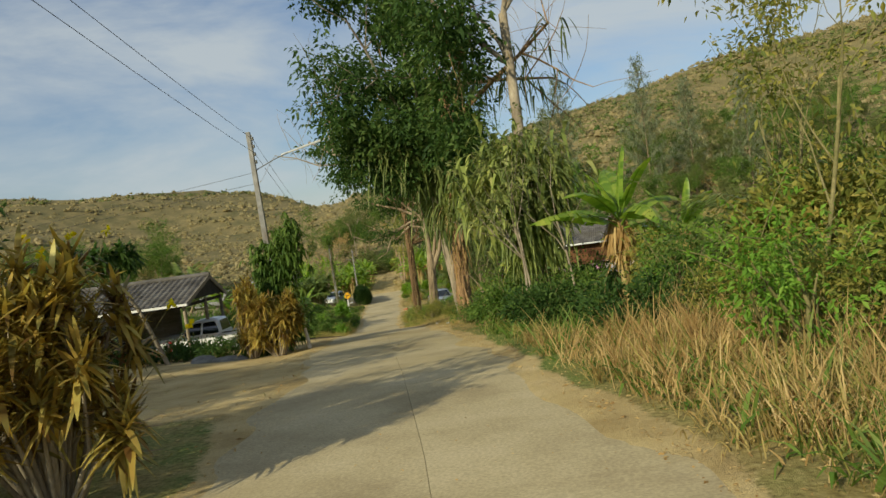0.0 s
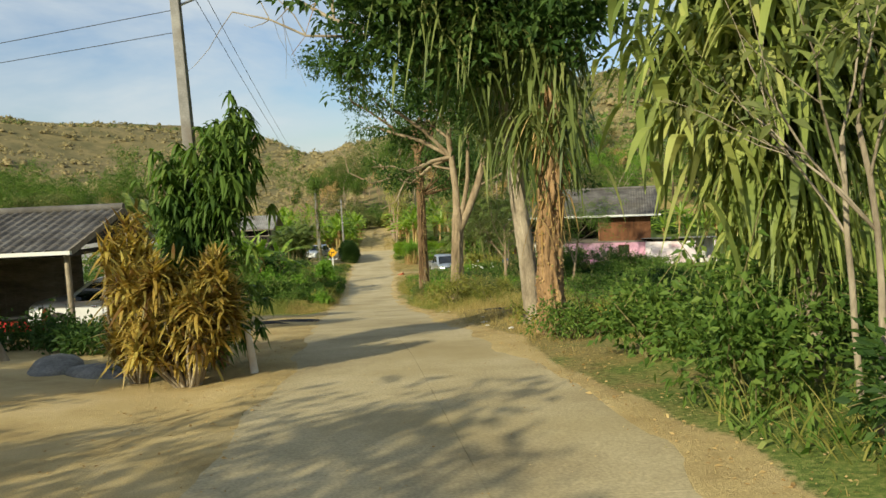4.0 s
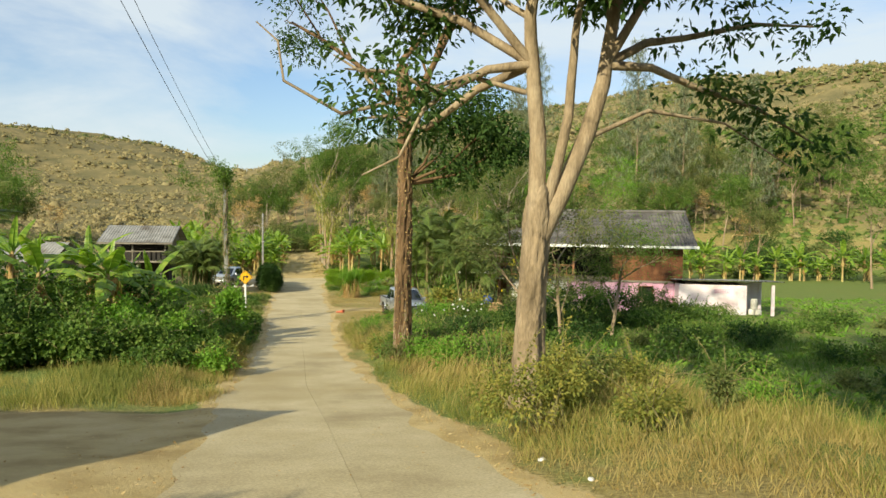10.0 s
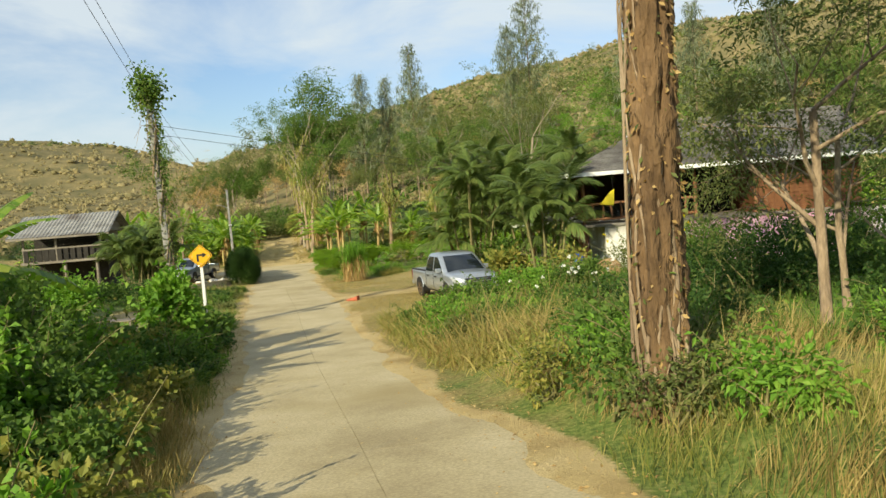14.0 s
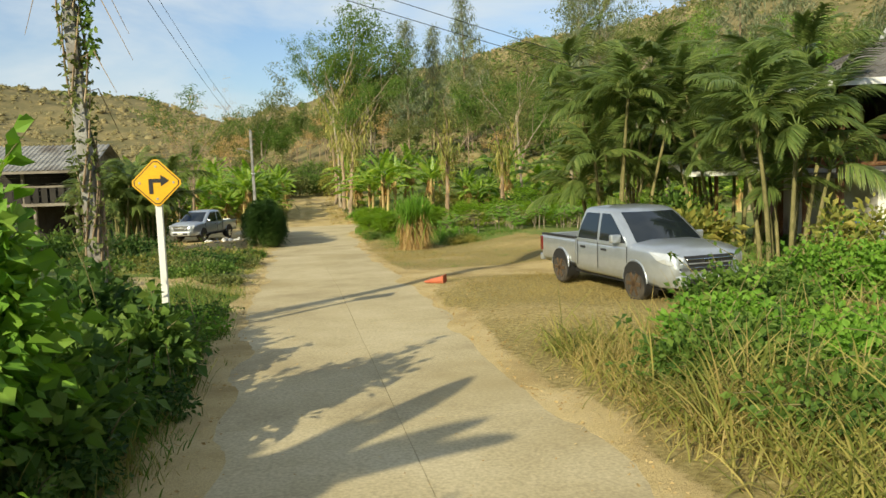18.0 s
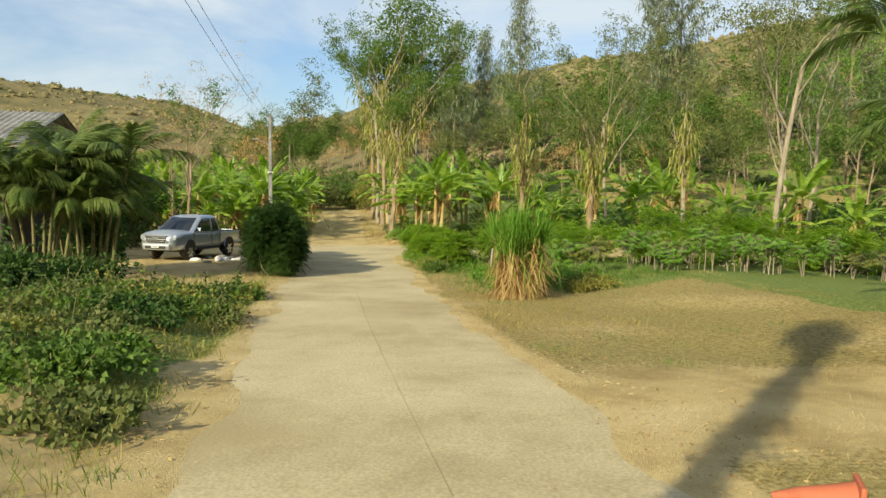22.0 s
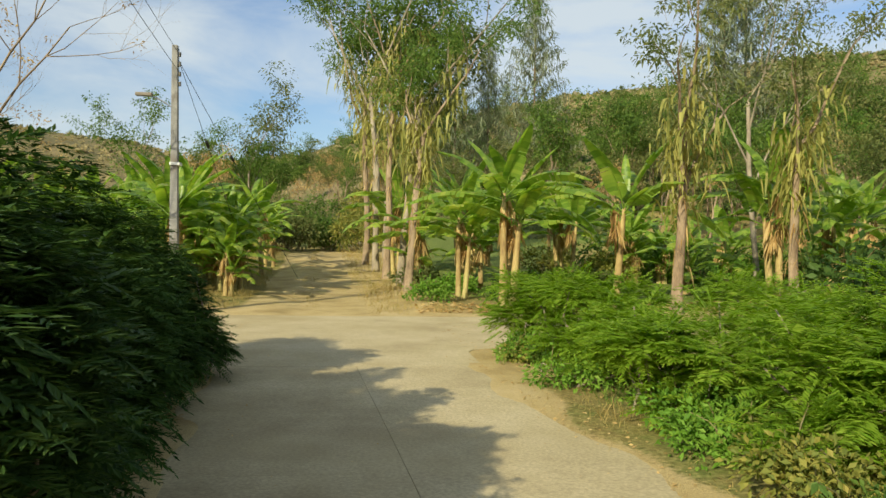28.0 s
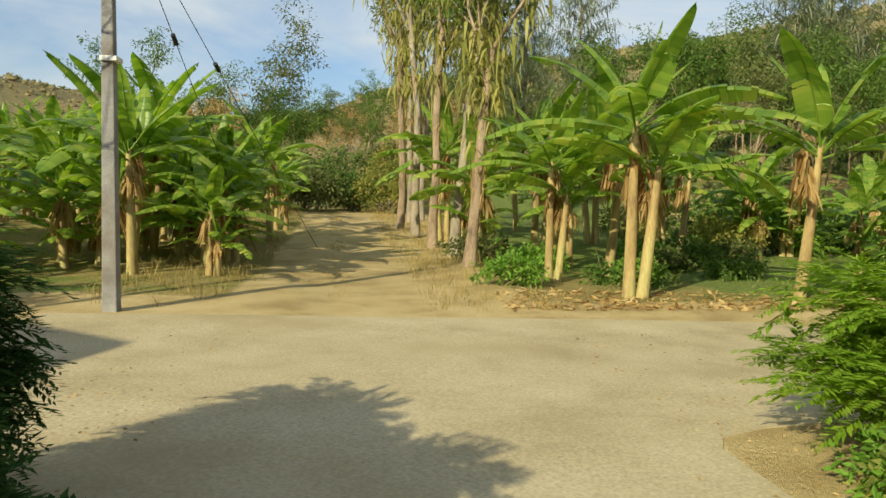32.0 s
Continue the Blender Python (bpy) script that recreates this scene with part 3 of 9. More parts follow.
# ---- plants: makers ----
def rough_trunk(pts, radii, seed, depth=0.03, ribs=9, sides=56, step=0.07):
    """An old trunk: flared foot, flutes, and bark split into furrowed plates."""
    rng = np.random.default_rng(seed)
    pts, radii = np.asarray(pts, float), np.asarray(radii, float)
    run = np.concatenate([[0], np.cumsum(np.linalg.norm(np.diff(pts, axis=0), axis=1))])
    l = np.arange(0, run[-1], step)
    c = np.stack([np.interp(l, run, pts[:, i]) for i in range(3)], 1)
    c = sum(np.roll(np.pad(c, ((6, 6), (0, 0)), mode="edge"), o, axis=0)[6:-6] for o in range(-5, 6)) / 11
    r = np.interp(l, run, radii)
    th = np.linspace(0, 2 * math.pi, sides, endpoint=False)
    T, Z = np.meshgrid(th, l)
    ph = rng.uniform(0, 6.28, 8)
    flute = 0.07 * np.cos(3 * T + ph[0] + 0.4 * np.sin(Z * 0.9)) + 0.05 * np.cos(5 * T + ph[1] - 0.3 * Z)
    furrow = np.abs(np.sin(ribs * T * 0.5 + 0.9 * np.sin(Z * 1.9 + ph[2]) + 0.6 * np.sin(3 * T + Z * 3.1 + ph[3])))
    plate = np.sin(Z * 7 + 2.2 * np.sin(4 * T + ph[4]) + 1.5 * np.sin(Z * 2.3 + ph[5]))
    R = r[:, None] * (1 + flute) + depth * (furrow - 0.6) + depth * 0.5 * plate + depth * 0.35 * rng.normal(size=T.shape)
    R = R * (1 + 0.35 * np.exp(-Z / 0.35) * (1 + 0.3 * np.cos(4 * T + ph[6])))
    ring = c[:, None] + np.stack([np.cos(T) * R, np.sin(T) * R, 0 * T], -1)
    i, j = np.meshgrid(np.arange(len(l) - 1), np.arange(sides), indexing="ij")
    j2 = (j + 1) % sides
    return Shape().add(ring, np.stack([i * sides + j, i * sides + j2, (i + 1) * sides + j2, (i + 1) * sides + j], -1).reshape(-1, 4), True)


def branchy(rng, base, height_m, radius, lean=(0, 0), fork=0.4, levels=3, spread_deg=38, kids=3, wob=0.12, upward=0.35):
    """Trunk and limbs as (points, radii), and the twig ends."""
    limbs, tips = [], []

    def limb(p, d, length, r, level):
        k = 7 if level == 0 else 5
        pts, rad = [np.array(p, float)], [r]
        d = np.array(d, float)
        for i in range(1, k):
            d = d + rng.normal(size=3) * wob * (0.35 if level == 0 else 1.0)
            d[2] += upward * 0.12 * (level > 0)
            d /= np.linalg.norm(d)
            pts.append(pts[-1] + d * length / (k - 1))
            rad.append(r * (1 - (0.35 if level == 0 else 0.6) * i / (k - 1)))
        limbs.append((pts, rad, level))
        if level >= levels:
            tips.extend(pts[2:])
            return
        n = kids + (level == 0)
        for c in range(n):
            f = fork + (1 - fork) * (c + 1) / n if level == 0 else 0.35 + 0.65 * (c + 1) / n
            q = min(k - 1, max(1, int(round(f * (k - 1)))))
            ang = 2 * math.pi * (c / n + rng.uniform(-0.15, 0.15)) + level * 1.9
            side = np.cross(d, (math.cos(ang), math.sin(ang), 0.1))
            side /= np.linalg.norm(side) + 1e-9
            sp = radians(spread_deg * rng.uniform(0.6, 1.25))
            nd = d * math.cos(sp) + side * math.sin(sp)
            nd[2] += upward * 0.4
            limb(pts[q], nd / np.linalg.norm(nd), length * rng.uniform(0.5, 0.72), rad[q] * 0.62, level + 1)

    d0 = np.array([lean[0], lean[1], 1.0])
    limb(base, d0 / np.linalg.norm(d0), height_m, radius, 0)
    return limbs, np.array(tips)


def clumps(rng, tips, count, sigma, length, width, droop=0.25, flat=0.7, per=15):
    """Leaves gathered in sprays about twig ends, with gaps between the sprays."""
    k = max(1, count // per)
    c = tips[rng.integers(0, len(tips), k)] + rng.normal(size=(k, 3)) * sigma * (0.9, 0.9, flat * 0.9)
    lean_ = unit(rng, k, 0.1)
    n_ = k * per
    off = rng.normal(size=(n_, 3)) * length * (0.85, 0.85, 0.5) + np.repeat(lean_, per, axis=0) * rng.uniform(-0.9, 0.9, (n_, 1)) * length
    p = np.repeat(c, per, axis=0) + off
    d = unit(rng, n_, -0.15) * 0.7 + off / (np.linalg.norm(off, axis=1)[:, None] + 1e-6)
    d /= np.linalg.norm(d, axis=1)[:, None] + 1e-9
    n = unit(rng, n_, 1.3) + np.repeat(unit(rng, k, 0.5), per, axis=0) * 0.6
    ln = rng.uniform(0.7, 1.25, n_) * length
    return p, d, n, ln, ln * width / length, droop


def make_tree(name, loc, label, h, r, leaf, bark, seed, count=5000, leaf_len=0.2, leaf_w=0.09, sigma=0.5, lean=(0, 0), fork=0.45, levels=3, spread_deg=38, kids=3, group="", droop=0.3, upward=0.35, sides=9, keep=None, bark_depth=0.0):
    rng = np.random.default_rng(seed)
    t = thing(name, loc, label, "tree", group)
    limbs, tips = branchy(rng, (0, 0, -0.15), h, r, lean, fork, levels, spread_deg, kids, upward=upward)
    trunk, boughs = Shape(), Shape()
    for pts, rad, lv in limbs:
        if lv == 0:
            if bark_depth:
                trunk = rough_trunk(pts, rad, seed, bark_depth)
            else:
                trunk.tube(pts, [rad[0] * 1.35] + rad[1:], sides + 3, wob=0.05, rng=rng)
        elif len(limbs) <= 16:
            part("branch", Shape().tube(pts, rad, max(4, sides - 2 * lv)), bark, t)
        else:
            boughs.tube(pts, rad, max(4, sides - 2 * lv))
    part("trunk", trunk, bark, t)
    if boughs.n:
        part("branchwork", boughs, bark, t)
    if count:
        crown = Shape()
        if keep is not None:
            tips = tips[keep(tips)]
        crown.leaves(*clumps(rng, tips, count, sigma, leaf_len, leaf_w)[:5], droop=droop)
        part("crown", crown, leaf, t)
    return t, limbs, tips


def make_bush(name, loc, label, size, leaf, seed, count=2500, leaf_len=0.13, leaf_w=0.06, stems=14, group="", category="shrub", lobes=9, shell=0.55, stem_mat=None):
    """A rounded, uneven thicket: lobes of leaves on woody stems."""
    rng = np.random.default_rng(seed)
    sx, sy, sz = size
    t = thing(name, loc, label, category, group)
    th, rad = rng.uniform(0, 2 * math.pi, lobes), np.sqrt(rng.uniform(0.05, 1, lobes)) * 0.72
    cen = np.stack([np.cos(th) * rad * sx, np.sin(th) * rad * sy, sz * (0.36 + 0.42 * rng.uniform(0, 1, lobes) * (1.15 - rad))], 1)
    lob = np.stack([sx * rng.uniform(0.26, 0.5, lobes), sy * rng.uniform(0.26, 0.5, lobes), sz * rng.uniform(0.22, 0.36, lobes)], 1)
    per = 9
    k = count // per + 1
    count = k * per
    pick = rng.integers(0, lobes, k)
    u = unit(rng, k, 0.15)
    rr_ = shell + (1.1 - shell) * rng.uniform(0, 1, k) ** 0.6
    c0 = cen[pick] + u * lob[pick] * rr_[:, None]
    u = np.repeat(u, per, axis=0)
    off = rng.normal(size=(count, 3)) * leaf_len * 0.62 + u * rng.uniform(-0.6, 0.9, (count, 1)) * leaf_len
    p = np.repeat(c0, per, axis=0) + off
    low = p[:, 2] < 0.03 * sz
    p[low, 2] = rng.uniform(0.03, 0.4, low.sum()) * sz
    d = u * 0.6 + 0.8 * off / (np.linalg.norm(off, axis=1)[:, None] + 1e-6) + rng.normal(size=(count, 3)) * 0.45
    d /= np.linalg.norm(d, axis=1)[:, None]
    n = u * 0.6 + unit(rng, count, 0.9)
    ln = rng.uniform(0.6, 1.3, count) * leaf_len
    fol, st = Shape(), Shape()
    fol.leaves(p, d, n, ln, ln * leaf_w / leaf_len, droop=0.15)
    sprigs = max(6, count // 160)
    for i in range(sprigs):
        c = cen[rng.integers(0, lobes)]
        o = unit(rng, 1, 0.9)[0]
        b = c + o * lob[rng.integers(0, lobes)] * 0.8
        e = b + (o + rng.normal(size=3) * 0.35) * (0.25 + 0.16 * sz) * rng.uniform(0.6, 1.6)
        e[2] = max(e[2], 0.1)
        st.tube([b, (b + e) / 2 + (0, 0, 0.05), e], [0.009, 0.007, 0.004], 4)
        m = 14
        f = rng.uniform(0, 1, (m, 1))
        ll = rng.uniform(0.7, 1.3, m) * leaf_len
        fol.leaves(b + (e - b) * f, unit(rng, m, 0.1), unit(rng, m, 1), ll, ll * leaf_w / leaf_len, droop=0.2)
    for i in range(stems):
        c = cen[i % lobes] + rng.normal(size=3) * 0.12 * np.array(size)
        b = np.array([rng.normal() * sx * 0.16, rng.normal() * sy * 0.16, -0.05])
        mid = (b + c) / 2 + rng.normal(size=3) * 0.08
        rs = 0.012 + 0.012 * sz
        st.tube([b, mid, c], [rs, rs * 0.7, rs * 0.3], 5)
    tagged(part("stem_tuft", st, stem_mat or M_STEM, t), kind="stuff")
    part("foliage", fol, leaf, t)
    return t


def feathery(name, loc, label, size, leaf, seed, fronds=420, group="", category="shrub", flen=0.55, upright=0.25, lobes=11, dome=False, sag=0.35):
    """A thicket of fine twice-cut leaves: short arching sprays of leaflets on crooked pale stems."""
    rng = np.random.default_rng(seed)
    sx, sy, sz = size
    t = thing(name, loc, label, category, group)
    th, rad = rng.uniform(0, 2 * math.pi, lobes), np.sqrt(rng.uniform(0.03, 1, lobes)) * 0.75
    cen = np.stack([np.cos(th) * rad * sx, np.sin(th) * rad * sy, sz * (0.16 + 0.6 * rng.uniform(0, 1, lobes))], 1)
    if dome:
        cen[:, 2] = sz * (0.07 + 0.68 * np.sqrt(np.clip(1 - (rad / 0.85) ** 2, 0.04, 1)) * rng.uniform(0.02, 1, lobes) ** 0.65)
        cen[:, :2] *= (0.7 + 0.4 * np.clip(cen[:, 2:] / sz * 2, 0, 1))
    pick = rng.integers(0, lobes, fronds)
    u = unit(rng, fronds, upright)
    base = cen[pick] + u * np.array([sx * 0.34, sy * 0.34, sz * (0.24 if dome else 0.17)]) * rng.uniform(0.12, 1.0, (fronds, 1)) ** 0.7
    base[:, 2] = np.maximum(base[:, 2], 0.08)
    ax = u * (1, 1, 0.3) + rng.normal(size=(fronds, 3)) * (0.35, 0.35, 0.22)
    ax /= np.linalg.norm(ax, axis=1)[:, None]
    L = flen * rng.uniform(0.6, 1.2, fronds)
    k = 13
    s = np.linspace(0.08, 1, k)
    P, D, N, LN = [], [], [], []
    side = np.cross(ax, (0, 0, 1.0))
    side /= np.linalg.norm(side, axis=1)[:, None] + 1e-9
    for i, f in enumerate(s):
        c = base + ax * (L * f)[:, None]
        c[:, 2] -= sag * L * f * f
        for sg in (-1, 1):
            d = side * sg + ax * 0.55 + rng.normal(size=ax.shape) * 0.12
            d[:, 2] -= 0.15
            P.append(c)
            D.append(d / np.linalg.norm(d, axis=1)[:, None])
            N.append(np.tile((0, 0, 1.0), (fronds, 1)) + rng.normal(size=ax.shape) * 0.2)
            LN.append(L * 0.40 * (1 - 0.72 * abs(f - 0.42) ** 1.2) * rng.uniform(0.8, 1.1, fronds))
    fol, st = Shape(), Shape()
    ln = np.concatenate(LN)
    fol.leaves(np.concatenate(P), np.concatenate(D), np.concatenate(N), ln, ln * 0.24)
    for i in range(20):
        c = cen[i % lobes] + rng.normal(size=3) * 0.1 * np.array(size)
        b = np.array([rng.normal() * sx * 0.22, rng.normal() * sy * 0.22, -0.05])
        m1, m2 = b * 0.66 + c * 0.34 + rng.normal(size=3) * 0.1, b * 0.3 + c * 0.7 + rng.normal(size=3) * 0.12
        r = 0.014 + (0.003 if dome else 0.008) * sz
        st.tube([b, m1, m2, c], [r, r * 0.8, r * 0.6, r * 0.3], 5)
    tagged(part("stem_tuft", st, M_BARKPALE, t), kind="stuff")
    part("foliage", fol, leaf, t)
    return t


def grass(name, label, xs, ys, h, w, material, seed, per=9, lean=0.35, droop=0.35, seg=3, spread_r=0.12, wind=(0.0, 0.0)):
    """One stretch of standing grass: tufts of bent blades rooted on the ground."""
    rng = np.random.default_rng(seed)
    xs, ys = np.asarray(xs, float), np.asarray(ys, float)
    clump = 0.6 * wave(xs, ys, 0.55, seed * 0.37) + 0.6 * wave(xs, ys, 1.7, seed * 0.71)
    thin = clump > -0.42 + 0.3 * rng.normal(size=len(xs))
    xs, ys, clump = xs[thin], ys[thin], clump[thin]
    k = len(xs)
    x, y = np.repeat(xs, per), np.repeat(ys, per)
    tall = np.clip(0.78 + 0.42 * clump, 0.35, 1.3)
    hh = np.repeat(tall * (h[0] + (h[1] - h[0]) * rng.uniform(0, 1, k) ** 1.3), per) * rng.uniform(0.5, 1.15, k * per)
    x, y = x + rng.normal(size=k * per) * spread_r, y + rng.normal(size=k * per) * spread_r
    z = height(x, y) - 0.03
    d = unit(rng, k * per)
    d = np.stack([d[:, 0] * lean + wind[0], d[:, 1] * lean + wind[1], np.ones(k * per)], 1)
    d /= np.linalg.norm(d, axis=1)[:, None]
    s = Shape()
    s.straps(np.stack([x, y, z], 1), d, hh, w * rng.uniform(0.6, 1.3, k * per), droop * rng.uniform(0.2, 1.6, k * per), seg, flat=unit(rng, k * per) * (1, 1, 0))
    ob = new(name, s.mesh(name, material))
    return tagged(ob, label, "grass", kind="stuff")


def beside(rng, count, y0, y1, d0, d1, side, power=1.0):
    """Random spots along the road: side -1 left, 1 right, from d0 to d1 metres off the slab's edge."""
    y = rng.uniform(y0, y1, count)
    d = d0 + (d1 - d0) * rng.uniform(0, 1, count) ** power
    el, er = edges(y)
    return (el - d if side < 0 else er + d), y


# banana: stem, sheaths, and every leaf a part
def banana_leaf(rng, length, width, el0, bend, tear=0.5):
    """A leaf along +x: bare stalk, then a long oblong blade in two halves, arching over and torn into strips."""
    k = 22
    s = np.linspace(0, 1, k)
    el = radians(el0) - radians(bend) * s ** 1.25
    mx = np.concatenate([[0], np.cumsum(np.cos(el[:-1]))]) * length / (k - 1)
    mz = np.concatenate([[0], np.cumsum(np.sin(el[:-1]))]) * length / (k - 1)
    sway = 0.12 * length * rng.uniform(-1, 1) * s ** 2
    rib = np.stack([mx, sway, mz], 1)
    nx, nz = -np.sin(el), np.cos(el)
    sh = Shape()
    sh.tube(rib, 0.03 * (1 - 0.85 * s), 5, cap=False)
    v = np.clip((s - 0.14) / 0.86, 0, 1)
    prof = width * 0.5 * np.minimum(1, (v / 0.14) ** 0.6) * np.clip(1 - v ** 5, 0, 1) ** 0.7 * (1 - 0.25 * v)
    fold = rng.uniform(-0.35, 0.35)
    for sg in (-1, 1):
        hang = fold * sg * 0.4 + rng.uniform(-0.15, 0.25)
        strip = 0.0
        for i in range(2, k - 1):
            torn = rng.uniform() < tear
            if torn:
                strip = rng.uniform(-0.1, 0.5)
            g = 1 - (rng.uniform(0.05, 0.28) if torn else 0.0)
            f = rib[i]
            h_ = rib[i] + (rib[i + 1] - rib[i]) * g
            up = np.array([nx[i], 0, nz[i]])
            sd = np.array([0, sg, 0.0])
            fw = np.array([math.cos(el[i]), 0, math.sin(el[i])])
            e0 = f + sd * prof[i] - up * prof[i] * (hang + strip) + fw * 0.14 * prof[i] - np.array([0, 0, 0.12 * prof[i]])
            e1 = h_ + sd * prof[i + 1] - up * prof[i + 1] * (hang + strip) + fw * 0.14 * prof[i + 1] - np.array([0, 0, 0.12 * prof[i + 1]])
            m0, m1 = (f + e0) / 2 + up * prof[i] * 0.16, (h_ + e1) / 2 + up * prof[i + 1] * 0.16
            sh.add([f, h_, m1, m0, e1, e0], [(0, 1, 2, 3), (3, 2, 4, 5)] if sg > 0 else [(3, 2, 1, 0), (5, 4, 2, 3)], True)
    return sh


def make_banana(name, loc, label, h, seed, leaves=9, llen=1.9, rz=0.0, group="", dead=4, stems=1):
    rng = np.random.default_rng(seed)
    t = thing(name, loc, label, "banana plant", group, rz)
    for q in range(stems):
        ox, oy = (0, 0) if q == 0 else (rng.uniform(-0.5, 0.5), rng.uniform(-0.5, 0.5))
        hh = h * (1 if q == 0 else rng.uniform(0.55, 0.85))
        lean = rng.normal(size=2) * 0.05
        pts = [(ox + lean[0] * z, oy + lean[1] * z, z - 0.1) for z in np.linspace(0, hh, 6)]
        st = Shape()
        st.tube(pts, [0.15, 0.13, 0.12, 0.105, 0.09, 0.06], 10, wob=0.05, rng=rng)
        part("stem", st, M_BSTEM, t)
        top = np.array(pts[-1])
        nl = leaves if q == 0 else max(4, leaves - 4)
        for i in range(nl):
            f = i / max(1, nl - 1)
            ang = i * 2.4 + rng.uniform(-0.4, 0.4)
            L = (0.78 if i < 2 else 1.0) * llen * 1.25 * rng.uniform(0.85, 1.12) * (1 if q == 0 else 0.75) * (0.8 + 0.3 * f)
            el0 = 82 - 62 * f ** 0.85 + rng.uniform(-9, 9)
            bend = (26 + 30 * min(1, f * 1.8) + 16 * f) * rng.uniform(0.7, 1.3) if i else 6
            sh = banana_leaf(rng, L, (0.75 if i < 2 else 1.0) * min(0.74, L * rng.uniform(0.23, 0.29)), el0, bend, 0.06 + 0.4 * f)
            lf = part("leaf", sh, L_BANANA, t)
            lf.matrix_basis = Matrix.Translation(top - Vector((0, 0, 0.3 * f))) @ Euler((0, 0, ang)).to_matrix().to_4x4()
        if dead:
            dl = Shape()
            for i in range(dead):
                ang = rng.uniform(0, 6.28)
                zz = hh * rng.uniform(0.72, 0.97)
                c = np.array([ox, oy, zz])
                m = 16
                o = np.array([math.cos(ang), math.sin(ang), 0])
                p = c + o * 0.1 + rng.normal(size=(m, 3)) * 0.06
                d = o * 0.35 + (0, 0, -1.0) + rng.normal(size=(m, 3)) * 0.16
                dl.straps(p, d / np.linalg.norm(d, axis=1)[:, None], rng.uniform(0.35, 1.0, m) * min(0.9, zz * 0.6), rng.uniform(0.05, 0.14, m), 0.1, 3)
            part("dead_leaves", dl, L_DRY, t)
    return t


def make_frond(rng, length, leaflet=0.7, pairs=34, arch=0.6, lw=0.035):
    """A feather palm frond along +x."""
    s = np.linspace(0, 1, 10)
    def axis(f):
        return np.stack([length * f * (1 - 0.14 * arch * f), 0 * f, length * (0.45 * f - 0.62 * arch * f * f)], -1)
    sh = Shape()
    sh.tube(axis(s), 0.022 * (1 - 0.9 * s), 5, cap=False)
    f = np.repeat(np.linspace(0.2, 0.99, pairs), 2)
    sg = np.tile([-1.0, 1.0], pairs)
    p = axis(f)
    d = np.stack([0.62 + 0.25 * f, sg * (0.8 - 0.3 * f), 0.3 - 0.6 * f], 1) + rng.normal(size=(2 * pairs, 3)) * 0.09
    d /= np.linalg.norm(d, axis=1)[:, None]
    sh.straps(p, d, leaflet * (1 - 0.55 * np.abs(f - 0.45) ** 1.1) * rng.uniform(0.85, 1.1, 2 * pairs), np.full(2 * pairs, lw), 0.75, 4)
    return sh


def make_palm(name, loc, label, seed, stems=6, h=(2.0, 4.5), spread_r=0.8, fronds=12, flen=2.2, group="", lean=0.16, leaf=None, trunk_r=0.05, trunk_mat=None, leaflet=0.55, lw=0.026):
    rng = np.random.default_rng(seed)
    t = thing(name, loc, label, "palm", group)
    kinds = [make_frond(rng, flen * f, leaflet * f ** 0.5, 58, a, lw * 1.5).mesh("frond", leaf or L_PALM) for f, a in ((1.0, 0.85), (0.85, 1.05), (1.1, 0.7), (0.9, 1.25))]
    for q in range(stems):
        a, r = 2 * math.pi * q / stems + rng.uniform(-0.4, 0.4), spread_r * math.sqrt(rng.uniform(0.05, 1))
        b = np.array([math.cos(a) * r, math.sin(a) * r, -0.1])
        hh = rng.uniform(*h)
        o = np.array([math.cos(a), math.sin(a), 0]) * lean
        pts = [b + o * (z ** 1.5) * 0.6 + (0, 0, z) for z in np.linspace(0, hh, 6)]
        st = Shape()
        st.tube(pts, np.linspace(trunk_r * 1.25, trunk_r * 0.8, 6), 7)
        part("stem", st, trunk_mat or M_STEM, t)
        for i in range(fronds):
            fr = part("frond", kinds[int(rng.integers(0, 4))], None, t)
            up = 84 * (1 - i / fronds) ** 0.75 - 22
            fr.matrix_basis = Matrix.Translation(pts[-1]) @ Euler((0, 0, i * 2.4 + rng.uniform(-0.3, 0.3) + q)).to_matrix().to_4x4() @ Euler((rng.uniform(-0.3, 0.3), -radians(up), 0)).to_matrix().to_4x4()
    return t


def hanging_straps(rng, pts, count, length, width, sigma=0.25, droop=0.9):
    """Long pendent leaves of the epiphytes that cling to trunks and boughs."""
    pts = np.asarray(pts, float)
    p = pts[rng.integers(0, len(pts), count)] + rng.normal(size=(count, 3)) * sigma
    d = unit(rng, count) * (1, 1, 0.55)
    d[:, 2] += 0.1
    d /= np.linalg.norm(d, axis=1)[:, None]
    s = Shape()
    return s.straps(p, d * 0.55, length * rng.uniform(0.45, 1.2, count), width * rng.uniform(0.6, 1.3, count), droop * rng.uniform(0.7, 1.3, count), 5)


# ---- planting: large trees ----


def epiphytes(t, pts, seed, count, length, width, mat, sigma=0.3, droop=0.9, label=""):
    part("hanging_leaves", hanging_straps(np.random.default_rng(seed), pts, count, length, width, sigma, droop), mat, t, label)


